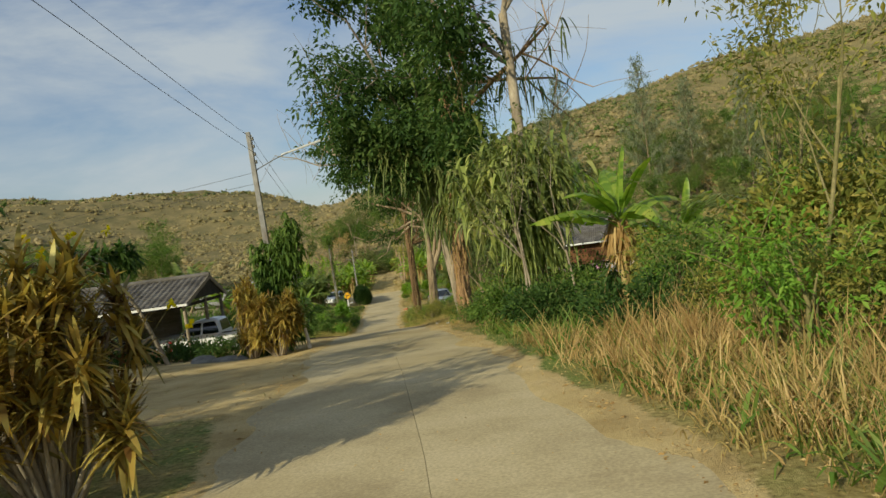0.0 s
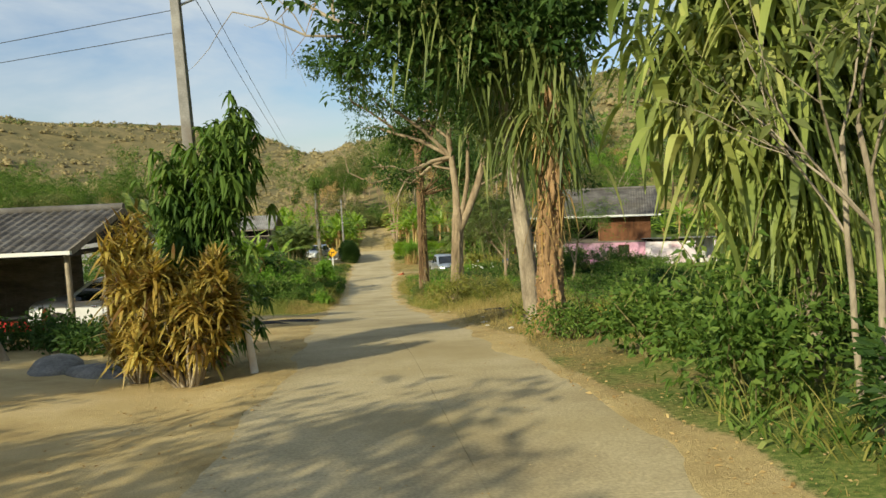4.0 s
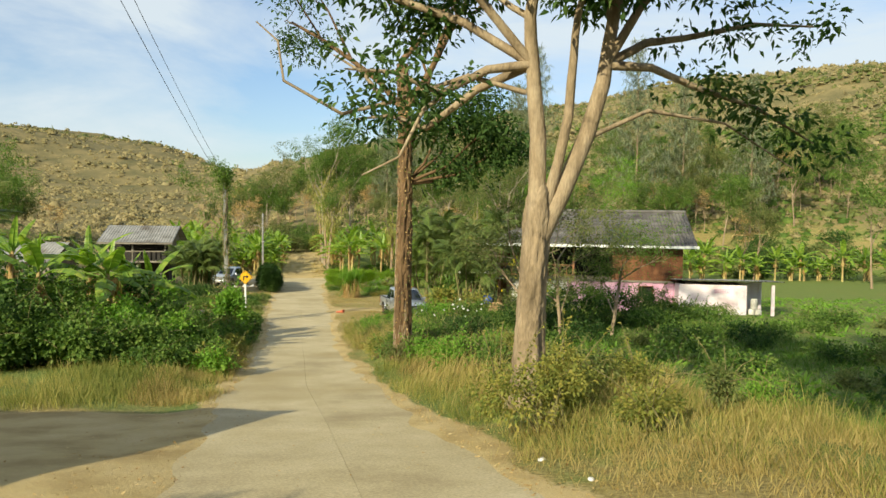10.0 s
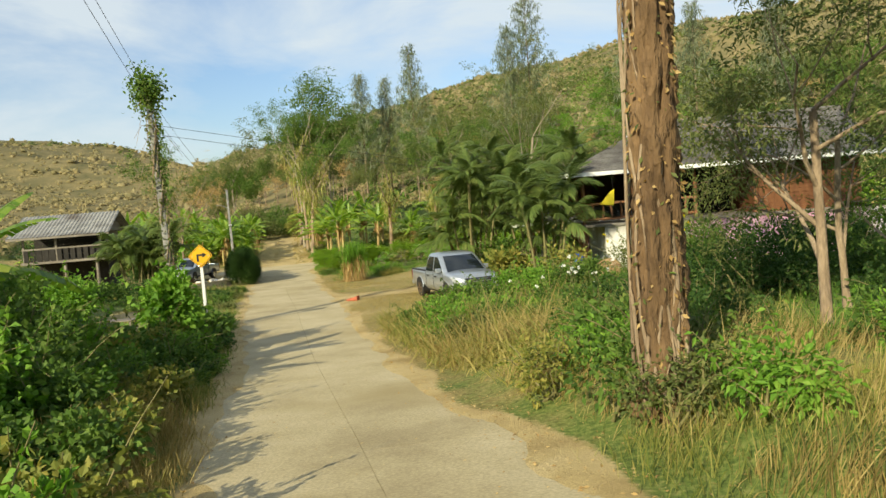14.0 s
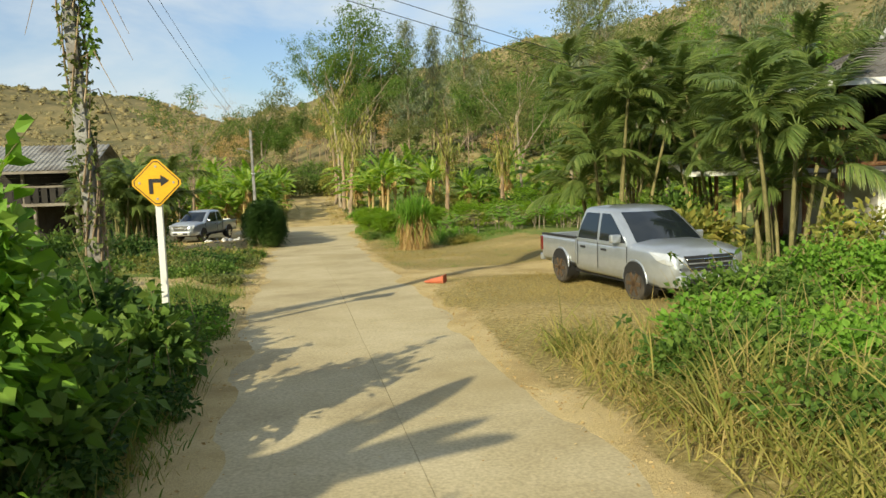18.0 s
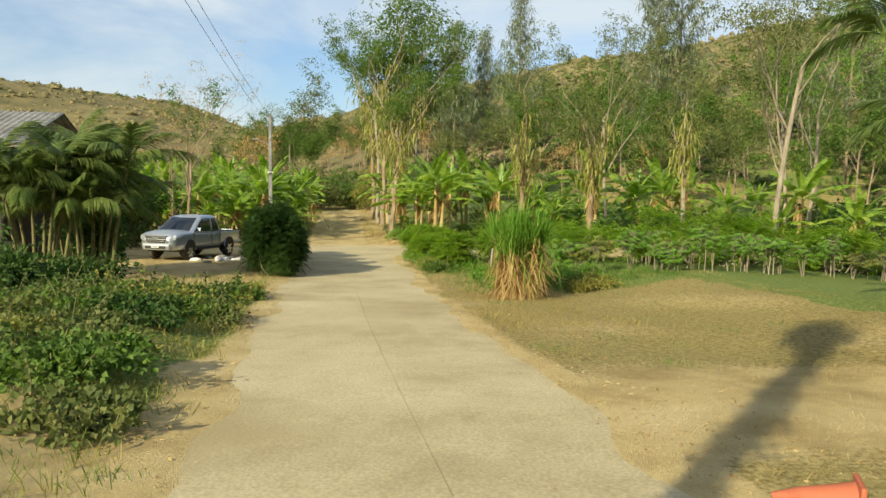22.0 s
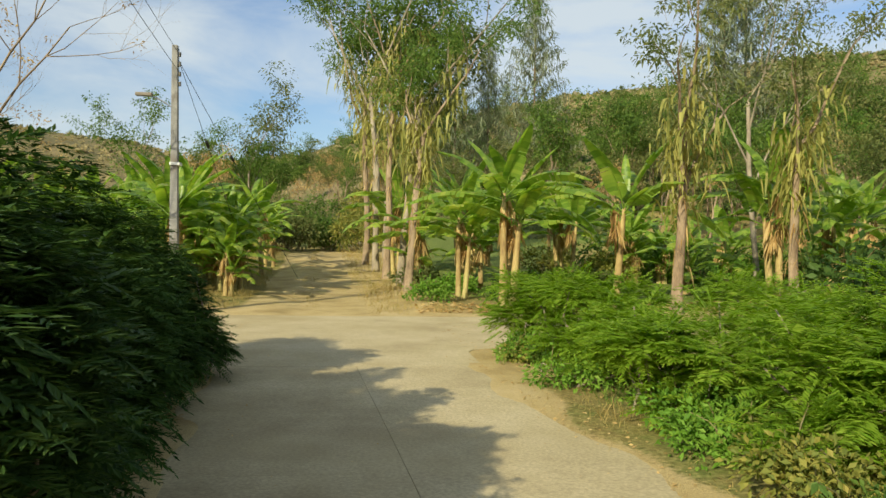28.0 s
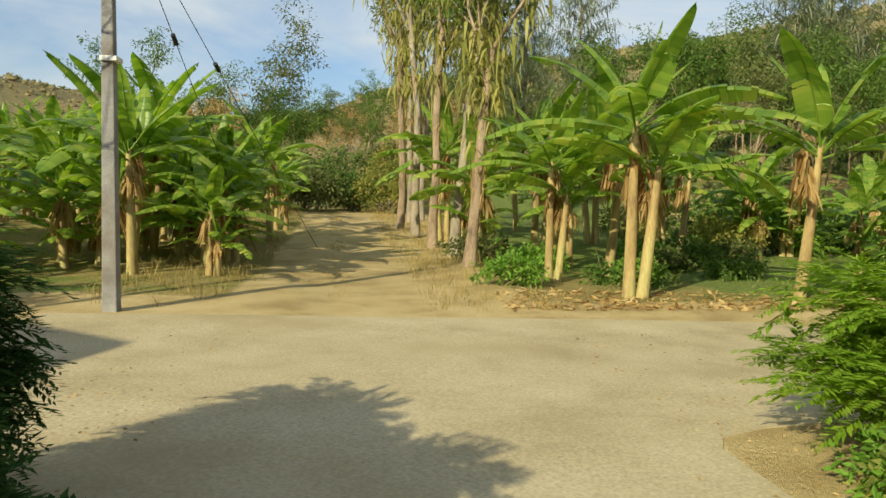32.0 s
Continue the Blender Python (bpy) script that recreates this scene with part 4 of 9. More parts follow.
def bark_crust(t, limb, seed, count, mat):
    """Loose creeper stems and small leaves clinging to a trunk."""
    rng = np.random.default_rng(seed)
    pts, rad = np.array(limb[0]), np.array(limb[1])
    f = rng.uniform(0.05, 0.98, count) * (len(pts) - 1)
    i = f.astype(int)
    c = pts[i] + (pts[np.minimum(i + 1, len(pts) - 1)] - pts[i]) * (f - i)[:, None]
    a = rng.uniform(0, 2 * math.pi, count)
    o = np.stack([np.cos(a), np.sin(a), 0 * a], 1)
    p = c + o * (rad[i] * 1.02)[:, None]
    d = o * 0.5 + rng.normal(size=(count, 3)) * 0.3 + (0, 0, -0.5)
    s = Shape()
    ln = rng.uniform(0.035, 0.1, count)
    s.leaves(p, d / np.linalg.norm(d, axis=1)[:, None], o + rng.normal(size=(count, 3)) * 0.3, ln, ln * 0.5)
    part("creeper", s, mat, t)


# two old roadside trees hung with strap-leaved epiphytes
fig, limbs, tips = make_tree("roadside_tree", on(0.58, 27.4), "old roadside tree hung with long strap-leaved epiphytes", 9.0, 0.26, L_DARK, M_BARKRED, 21, 17500, 0.22, 0.11, 0.55, (-0.03, -0.02), 0.5, 3, 62, 4, upward=0.0, sides=12, bark_depth=0.05, keep=lambda q: (q[:, 0] > -4.6) & ((q[:, 0] < 0.4) | (q[:, 2] > 8.6) & (q[:, 0] < 1.5)))
p0 = np.array(limbs[0][0])
epiphytes(fig, p0[3:5] + (-0.1, 0, 0), 3, 420, 1.2, 0.115, L_STRAPD, 0.4)
epiphytes(fig, p0[2:4], 38, 60, 1.2, 0.06, L_DRY, 0.2)
epiphytes(fig, [(-1.6, 0.4, 6.6), (-2.2, 0.2, 7.0), (-1.0, 0.2, 6.4)], 34, 260, 1.2, 0.1, L_STRAPD, 0.5)
epiphytes(fig, [p for l in limbs if l[2] == 1 for p in l[0]], 4, 420, 1.2, 0.11, L_STRAPD, 0.35)
bark_crust(fig, limbs[0], 5, 900, L_DRY)
bark_crust(fig, limbs[0], 36, 500, L_OLIVE)
pale, limbs, tips = make_tree("roadside_tree", on(0.48, 29.4), "tall grey-barked roadside tree with drooping epiphytes", 9.5, 0.205, L_DARK, M_BARKPALE, 22, 12000, 0.22, 0.11, 0.55, (-0.02, 0.0), 0.5, 3, 55, 4, upward=0.05, sides=12, bark_depth=0.014, keep=lambda q: (q[:, 0] < 0.4) & (q[:, 0] > -4.4))
p0 = np.array(limbs[0][0])
epiphytes(pale, p0[3:6], 6, 480, 1.3, 0.115, L_STRAPD, 0.42)
fc = np.array([(-1.6, 0.3, 6.2), (-0.6, 0.6, 6.8), (-2.6, 0.8, 6.4), (0.5, 0.2, 7.2), (-1.8, -0.6, 7.4), (-3.2, 0.2, 7.4), (0.2, -0.8, 6.4), (-0.8, 1.0, 7.8)])
part("low_crown", Shape().leaves(*clumps(np.random.default_rng(39), fc, 12000, 0.6, 0.2, 0.1)[:5], droop=0.3), L_DARK, fig)
bare, limbs, tips = make_tree("tall_tree", on(2.7, 21.3), "tall pale tree wrapped in a mass of strap-leaved epiphytes", 9.5, 0.2, L_OLIVE, M_BARKPALE, 23, 700, 0.2, 0.09, 0.5, (0.03, 0.0), 0.72, 2, 40, 3)
epiphytes(bare, [p for l in limbs if l[2] >= 1 for p in l[0]], 7, 130, 1.6, 0.03, L_DRY, 0.2)
mass = [(0.0, -0.2, 4.8), (-0.7, -0.3, 4.6), (0.5, -0.3, 4.4), (-1.2, 0.0, 4.2), (-0.3, -0.4, 4.0), (0.3, 0.2, 3.6), (-0.8, -0.3, 3.5)]
epiphytes(bare, mass, 33, 1300, 1.05, 0.18, L_STRAP, 0.52, 0.65)
epiphytes(bare, mass, 41, 1300, 0.9, 0.13, L_STRAPD, 0.4, 0.75)
epiphytes(bare, [(0.0, -0.1, 3.0), (-0.6, -0.2, 2.9), (0.2, 0.0, 2.2), (-0.3, 0.0, 2.4)], 34, 700, 1.1, 0.1, L_STRAP, 0.34, 0.95)
bark_crust(bare, ([(0, 0, 0), (0.05, 0, 1.5), (0.1, 0, 3.4)], [0.24, 0.26, 0.28]), 35, 1400, L_DARK)
for i, (x, y) in enumerate(((1.95, 18.6), (2.3, 19.4), (3.4, 18.9))):
    make_tree("weedy_sapling", on(x, y), "thin pale-stemmed sapling beside the road", 2.9, 0.035, L_OLIVE, M_BARKPALE, 27 + i, 260, 0.16, 0.06, 0.25, (0.05 - 0.06 * i, 0.0), 0.45, 2, 30, 3, group="weedy saplings")

# forked pale tree and the upright one with creepers, farther down the right verge
rng = np.random.default_rng(31)
fk = thing("forked_tree", on(-0.95, 41.8), "tan-barked forked tree with spreading leafy crown on the verge", "tree")
tr = Shape()
tr = rough_trunk([(0, 0, -0.2), (0.02, 0, 1.0), (0.08, 0, 2.2), (0.14, 0, 3.3), (0.17, 0, 3.75), (0.2, 0, 4.0)], [0.27, 0.255, 0.23, 0.225, 0.17, 0.05], 31, 0.02)
part("trunk", tr, M_BARKTAN, fk)
fork_limbs, fork_tips = [], []
for b, mid, d, ln, rr0, sd in (((0.08, 0, 2.7), (0.04, 0, 5.5), (-0.05, 0.05, 1), 3.9, 0.17, 1), ((0.12, 0, 2.75), (1.3, 0.1, 5.6), (0.2, 0.1, 1), 3.6, 0.175, 2), ((0.3, 0.0, 3.5), (0.65, -0.2, 5.7), (0.0, -0.25, 1), 3.2, 0.1, 3)):
    c1, c2 = np.array(b) * 0.65 + np.array(mid) * 0.35 + (0.06, 0, -0.04), np.array(b) * 0.3 + np.array(mid) * 0.7 + (0.08, 0, -0.03)
    part("main_limb", Shape().tube([b, c1, c2, mid], [rr0, rr0 * 0.92, rr0 * 0.84, rr0 * 0.78], 18), M_BARKTAN, fk)
    l2, t2 = branchy(np.random.default_rng(60 + sd), mid, ln * 0.6, rr0 * 0.78, (d[0], d[1]), 0.25, 3, 52, 3, 0.16, 0.25)
    fork_limbs += l2
    fork_tips.append(t2)
lm = Shape()
for pts, rad, lv in fork_limbs:
    lm.tube(pts, rad, 7 - lv)
for a, b, c in (((0.0, 0, 4.5), (-1.6, -0.2, 5.3), (-3.2, -0.4, 5.6)), ((0.0, 0, 4.4), (-1.7, 1.2, 4.9), (-3.0, 2.4, 5.2)), ((1.3, 0, 5.3), (3.0, 0, 5.6), (5.4, 0.2, 4.7)), ((0, 0, 5.2), (-2.4, 0.3, 7.0), (-3.6, 0.4, 7.2)), ((0, 0, 5.6), (-2.2, -0.6, 7.8), (-3.0, -1.2, 8.4)), ((1.0, 0, 5.0), (3.0, 0.5, 6.6), (5.6, 0.4, 6.9)), ((1.0, 0, 5.4), (2.4, -0.4, 7.6), (4.2, 0.8, 8.6))):
    fp = np.concatenate([np.array(l[0][1:-1]) for l in fork_limbs if l[2] == 0])
    a = fp[np.argmin(np.linalg.norm(fp - np.array(a), axis=1))]
    lm.tube([a, (np.array(a) + b) / 2 + (0, 0, 0.15), b, (np.array(b) + c) / 2 + (0, 0, 0.15), c], [0.09, 0.075, 0.06, 0.04, 0.015], 6)
    fork_tips.append(np.linspace(b, c, 8))
for twig in ([(-0.1, 0, 5.4), (-1.1, 0, 5.65), (-2.5, 0.1, 5.15), (-3.25, 0.1, 4.95), (-4.2, 0, 5.45), (-4.3, 0, 6.1), (-4.65, 0, 6.4)], [(-1.1, 0, 5.65), (-1.9, -0.3, 5.0), (-2.3, -0.4, 4.2), (-2.9, -0.3, 3.9)], [(-2.5, 0.1, 5.15), (-2.9, 0.3, 5.7), (-3.4, 0.4, 6.0)], [(0.9, 0, 4.6), (2.2, 0.2, 5.2), (3.6, 0.1, 5.0), (4.9, 0, 4.2)]):
    lm.tube(twig, np.linspace(0.05, 0.012, len(twig)), 6)
part("branchwork", lm, M_BARKTAN, fk)
ft = np.concatenate(fork_tips)
part("crown", Shape().leaves(*clumps(rng, ft, 21000, 0.36, 0.16, 0.08)[:5], droop=0.3), L_DARK, fk)
up, limbs, tips = make_tree("verge_tree", on(-2.4, 52.4), "upright red-barked tree with creepers and ragged crown", 9.6, 0.25, L_DARK, M_BARKBROWN, 34, 12500, 0.17, 0.08, 0.45, (-0.01, 0.0), 0.66, 3, 44, 3, bark_depth=0.045)
bark_crust(up, limbs[0], 35, 700, L_DRY)
bark_crust(up, limbs[0], 46, 350, L_OLIVE)
vs = Shape()
vr_ = np.random.default_rng(45)
for q in range(16):
    a0, zz = vr_.uniform(0, 6.28), np.linspace(0.0, vr_.uniform(4.0, 6.3), 9)
    aa = a0 + 0.5 * np.sin(zz * 1.3 + q)
    rad_ = 0.30 - 0.016 * zz
    vs.tube(np.stack([np.cos(aa) * rad_, np.sin(aa) * rad_, zz], 1), np.linspace(0.022, 0.01, 9), 5)
tagged(part("vine_stem", vs, M_BARK, up), kind="stuff")
sb = Shape()
uc = []
for e in ((1.7, 0.2, 6.2), (2.6, -0.2, 7.4), (2.2, 0.4, 8.3), (3.2, 0.1, 6.8), (1.2, -0.3, 7.6)):
    sb.tube([(0, 0, 5.6), (e[0] * 0.5, e[1] * 0.5, 5.2 + (e[2] - 5) * 0.4), e], [0.06, 0.045, 0.02], 6)
    uc.append(e)
part("side_branch", sb, M_BARKBROWN, up)
part("side_crown", Shape().leaves(*clumps(np.random.default_rng(40), np.array(uc), 6000, 0.5, 0.17, 0.085)[:5], droop=0.3), L_DARK, up)
make_tree("young_tree", on(2.6, 56.5), "thin grey-green tree before the house", 4.0, 0.1, L_OLIVE, M_BARK, 36, 9000, 0.11, 0.04, 0.4, (0.05, 0), 0.2, 3, 50, 4, upward=0.1)
make_tree("young_tree", on(4.6, 58.5), "thin grey-green tree before the house", 3.6, 0.08, L_OLIVE, M_BARK, 37, 7000, 0.11, 0.04, 0.4, (-0.1, 0), 0.2, 3, 50, 4, upward=0.1)
make_tree("young_tree", on(7.5, 60.5), "thin grey-green tree before the house", 3.2, 0.08, L_MID, M_BARK, 38, 6000, 0.11, 0.04, 0.4, (0.1, 0), 0.2, 3, 50, 4, upward=0.1)

# ---- first stretch ----
def make_croton(loc, seed, h, r, count, label):
    rng = np.random.default_rng(seed)
    t = thing("croton_shrub", loc, label, "shrub", "croton shrubs")
    st, fo = Shape(), Shape()
    heads = []
    for i in range(44):
        a, q = rng.uniform(0, 6.28), r * math.sqrt(rng.uniform(0, 1)) * 0.9
        top = np.array([math.cos(a) * q, math.sin(a) * q, h * rng.uniform(0.22, 0.95) * (1 - 0.25 * (q / r) ** 2)])
        b = top * (0.2, 0.2, 0) + (0, 0, -0.05)
        st.tube([b, (b + top) / 2 + rng.normal(size=3) * 0.06, top], [0.028, 0.022, 0.012], 5)
        heads.append(top)
    heads = np.array(heads)
    p = heads[rng.integers(0, len(heads), count)] + rng.normal(size=(count, 3)) * (0.03, 0.03, 0.11)
    d = unit(rng, count, 0.6)
    fo.straps(p, d, rng.uniform(0.25, 0.46, count), rng.uniform(0.055, 0.09, count), rng.uniform(0.02, 0.4, count), 4)
    tagged(part("stem_tuft", st, M_BARKPALE, t), kind="stuff")
    part("foliage", fo, L_CROTON, t)
    return t


make_croton(on(-3.85, 6.6), 41, 2.5, 0.95, 3600, "red and yellow croton shrub with strappy leaves")
make_croton(on(-4.9, 8.0), 42, 2.3, 0.8, 2200, "red and yellow croton shrub with strappy leaves")
make_croton(on(-5.75, 23.5), 43, 2.35, 0.9, 4800, "tall red and yellow croton shrub with whitewashed stem foot")
make_croton(on(-6.75, 24.1), 44, 3.0, 0.5, 1900, "tall red and yellow croton shrub with whitewashed stem foot")


def make_mango(loc, seed, h, count, r, label):
    """Small tree with whorls of long hanging leaves."""
    rng = np.random.default_rng(seed)
    t = thing("mango_tree", loc, label, "tree")
    limbs, tips = branchy(rng, (0, 0, -0.1), h * 0.72, 0.09, (0, 0), 0.3, 2, 34, 4, 0.12, 0.3)
    tips[:, :2] *= 0.7
    tk, li = Shape(), Shape()
    for pts, rad, lv in limbs:
        (tk if lv == 0 else li).tube(pts, rad, 7)
    part("trunk", tk, M_BARK, t)
    part("branchwork", li, M_BARK, t)
    tips = np.vstack([tips[tips[:, 2] > h * 0.26], [l[0][2] for l in limbs if l[2] > 0 and l[0][2][2] > h * 0.26], [(0.2, 0.0, 1.5), (0.3, 0.2, 1.0), (0.0, -0.3, 0.7), (0.3, -0.3, 1.9)] * 3])
    wh = 11
    k = count // wh
    c = np.repeat(tips[rng.integers(0, len(tips), k)] + rng.normal(size=(k, 3)) * r * (0.24, 0.24, 0.3), wh, axis=0)
    d = unit(rng, k * wh, -0.25) * (1, 1, 0.7)
    d /= np.linalg.norm(d, axis=1)[:, None]
    fo = Shape().straps(c, d, rng.uniform(0.18, 0.32, k * wh), rng.uniform(0.07, 0.105, k * wh), rng.uniform(0.5, 1.1, k * wh), 3)
    part("crown", fo, L_MID, t)
    return t


make_mango(on(-5.75, 25.4), 52, 3.4, 7600, 0.85, "mango tree with long dark drooping leaves at the roadside")

# trees beside the first yards, which shade the road
for i, (x, y, hh) in enumerate(((-9.4, 2.2, 3.2), (-13.0, 6.4, 3.4), (-17.8, 23.2, 2.5), (-15.0, 17.6, 2.7), (-19.6, 18.6, 2.6), (-11.8, 10.6, 3.1))):
    make_tree("yard_tree", on(x, y), "broad leafy shade tree in the yard", hh, 0.2, L_DARK, M_BARK, 55 + i, 4600 if i in (0, 1, 5) else 11000, 0.26, 0.12, 0.6, (0.02, 0), 0.35, 3, 50, 3, group="yard trees", upward=0.15)
# papaya
pt = thing("papaya_tree", on(-11.2, 28.0), "papaya tree with bare stem and umbrella crown", "tree")
part("trunk", Shape().tube([(0, 0, -0.1), (-0.6, -0.6, 2.3), (-1.4, -1.5, 4.4)], [0.09, 0.075, 0.05], 9), M_BARKPALE, pt)
prng = np.random.default_rng(53)
fo, sk = Shape(), Shape()
for i in range(64):
    a, el = i * 2.4, prng.uniform(-0.3, 0.55)
    d = np.array([math.cos(a) * math.cos(el), math.sin(a) * math.cos(el), math.sin(el)])
    top = np.array([-1.4, -1.5, 4.35])
    L = prng.uniform(0.6, 1.3)
    e = top + d * L
    sk.tube([top, top + d * L * 0.5 + (0, 0, 0.06), e], [0.014, 0.011, 0.008], 4)
    m = 16
    dd = unit(prng, m, -0.25) + d * 0.5
    fo.straps(np.tile(e, (m, 1)), dd / np.linalg.norm(dd, axis=1)[:, None], prng.uniform(0.35, 0.6, m), prng.uniform(0.12, 0.2, m), 0.25, 2)
part("leaf_stalk", sk, M_STEM, pt)
part("crown", fo, L_DARK, pt)

make_banana("banana_plant", on(4.5, 18.3), "large banana plant with broad yellow-green leaves and dead skirt", 2.6, 61, 11, 2.1, 40, dead=34, stems=1)
make_banana("banana_plant", on(6.6, 19.5), "banana plant with a ragged skirt of dry leaves", 2.6, 62, 7, 1.9, 10, dead=8)
for i, (x, y, s) in enumerate(((2.2, 17.3, (1.1, 1.5, 1.25)), (1.8, 20.6, (1.1, 1.7, 1.5)), (3.2, 22.5, (1.6, 1.6, 1.9)), (1.5, 23.6, (0.9, 1.2, 1.1)), (4.2, 14.4, (1.5, 1.5, 1.2)), (4.8, 25.0, (1.6, 1.8, 2.0)), (6.5, 22.0, (1.6, 1.8, 2.4)), (3.4, 19.6, (1.0, 1.2, 1.6)))):
    make_bush("roadside_bush", on(x, y), "dense dark green leafy bush at the road edge", s, L_MID if i % 2 else L_DARK, 70 + i, 2600, 0.13, 0.06, group="roadside bushes")
for i, (x, y, s, m) in enumerate(((7.4, 15.0, (1.6, 1.6, 3.4), L_YELLOW), (8.5, 13.0, (2.0, 2.0, 4.2), L_YELLOW), (9.5, 16.5, (2.2, 2.0, 4.8), L_MID), (12.0, 11.0, (2.6, 2.4, 6.0), L_DARK), (8.0, 10.0, (1.8, 1.8, 3.0), L_YELLOW), (10.5, 21.0, (2.6, 2.2, 4.4), L_OLIVE), (7.2, 23.0, (1.8, 1.6, 2.6), L_OLIVE), (13.5, 17.0, (2.4, 2.6, 6.4), L_MID))):
    make_bush("tall_thicket", on(x, y), "tall weedy yellow-green thicket behind the reeds", s, m, 80 + i, 9500, 0.2, 0.085, stems=24, group="roadside thickets", lobes=18, shell=0.3)
for i, (x, y, lx) in enumerate(((6.2, 12.2, 0.1), (6.9, 14.8, 0.25), (9.0, 12.0, 0.2), (8.2, 18.0, 0.1))):
    make_tree("weedy_sapling", on(x, y), "thin weedy sapling with sparse yellowing leaves", 4.6 + 0.3 * i, 0.045, L_YELLOW, M_STEM, 90 + i, 900, 0.16, 0.07, 0.32, (lx, 0.05), 0.35, 2, 34, 3, group="weedy saplings")
# palms behind the banana
make_palm("feather_palm", on(7.4, 15.6), "young coconut palm with arching fronds among the weeds", 97, 1, (1.6, 1.7), 0.1, 13, 3.0, group="feather palms", trunk_r=0.12, leaflet=0.8)

# potted plants and weeds before the carport
for i, (x, y, s) in enumerate(((-12.0, 30.6, (0.9, 0.7, 0.8)), (-10.6, 29.6, (0.9, 0.7, 0.7)), (-9.2, 28.4, (0.9, 0.8, 0.7)), (-7.6, 27.0, (0.9, 0.9, 0.7)), (-6.9, 25.4, (0.8, 0.7, 0.5)), (-14.0, 31.2, (0.9, 0.6, 0.9)), (-8.8, 30.8, (0.6, 0.6, 0.9)), (-13.2, 29.4, (1.0, 0.8, 0.7)), (-15.6, 30.4, (1.0, 0.8, 0.9)))):
    make_bush("yard_shrub", on(x, y), "low dark green shrub before the carport", s, L_DARK, 100 + i, 1300, 0.14, 0.06, group="carport shrubs")
# weeds round the feet of the roadside trees
for i, (x, y, s) in enumerate(((0.65, 26.6, (0.75, 0.75, 0.7)), (1.6, 28.2, (0.8, 0.8, 0.5)), (0.55, 29.4, (0.6, 0.8, 0.4)), (2.1, 26.6, (0.9, 0.8, 0.55)), (0.6, 42.6, (1.0, 1.0, 0.8)), (3.4, 24.4, (0.5, 0.5, 0.4)))):
    make_bush("verge_bush", on(x, y), "low broad-leaved weeds at the foot of the tree", s, (L_MID, L_YELLOW, L_YELLOW, L_MID, L_OLIVE, L_FRESH)[i], 110 + i, 1500, 0.09, 0.04, group="verge weeds")

# ---- left thicket with bananas, second stretch ----
for i, (x, y, s, m) in enumerate(((-13.2, 52.0, (1.5, 1.5, 1.6), L_MID), (-15.2, 51.6, (1.9, 1.8, 2.2), L_DARK), (-11.9, 54.4, (1.3, 1.7, 1.4), L_DARK), (-13.8, 55.0, (2.0, 2.0, 2.3), L_MID), (-10.9, 57.2, (1.2, 1.8, 1.35), L_DARK), (-13.2, 58.6, (2.0, 2.0, 2.3), L_DARK), (-10.7, 59.4, (0.9, 1.2, 0.8), L_MID), (-12.2, 60.6, (1.3, 1.3, 0.9), L_DARK), (-17.6, 52.4, (2.2, 2.2, 2.4), L_OLIVE), (-16.6, 56.5, (2.4, 2.4, 2.5), L_MID), (-15.4, 59.4, (1.8, 1.8, 1.7), L_MID), (-20.2, 53.0, (2.4, 2.2, 2.6), L_OLIVE))):
    make_bush("thicket", on(x, y), "tangled green thicket of shrubs and climbers", (s[0] * 1.06, s[1] * 1.06, s[2] * 1.28), (L_MID, L_DARK, L_FRESH, L_MID)[i % 4], 130 + i, 7200, 0.13, 0.09, group="left thicket", lobes=17)
for i, (x, y, hh) in enumerate(((-13.8, 53.4, 1.3), (-12.3, 55.8, 1.3), (-13.4, 56.8, 1.6), (-11.6, 58.6, 1.0), (-16.4, 52.6, 1.9), (-12.4, 58.0, 1.0), (-15.4, 55.4, 1.9))):
    make_banana("banana_plant", on(x, y), "young banana plant with tattered leaves in the thicket", hh + 1.55, 150 + i, 8, 1.8, i * 50, "thicket bananas", 3)
for i, (x, y, s) in enumerate(((-10.4, 52.2, (1.0, 1.1, 1.35)), (-10.2, 54.2, (0.95, 1.2, 1.3)), (-10.1, 56.2, (0.9, 1.1, 1.1)), (-11.9, 51.0, (1.1, 0.9, 1.3)), (-16.2, 50.4, (1.3, 0.9, 1.5)), (-13.9, 50.4, (1.2, 0.9, 1.4)))):
    make_bush("thicket", on(x, y), "broad-leaved weedy shrub on the edge of the thicket", s, (L_MID, L_FRESH, L_MID)[i % 3], 1180 + i, 4200, 0.12, 0.1, stems=8, group="left thicket", lobes=15)
# climber heap beside the sign and along the ditch
for i, (x, y, s, m) in enumerate(((-9.75, 63.9, (0.62, 0.7, 2.15), L_FRESH), (-10.3, 60.6, (0.7, 0.9, 0.75), L_MID), (-11.4, 62.6, (1.0, 1.0, 0.6), L_DARK), (-12.4, 66.0, (0.9, 1.0, 0.5), L_DARK), (-9.9, 65.6, (0.6, 1.0, 0.6), L_MID), (-9.7, 67.0, (0.7, 0.9, 0.7), L_MID), (-10.6, 68.4, (0.9, 0.9, 1.0), L_DARK), (-9.3, 64.2, (0.5, 0.9, 0.5), L_MID))):
    make_bush("climber_heap", on(x, y), "heap of broad-leaved climbers over old shrubs", s, m, 170 + i, 2600, 0.17, 0.13, group="climber heaps")

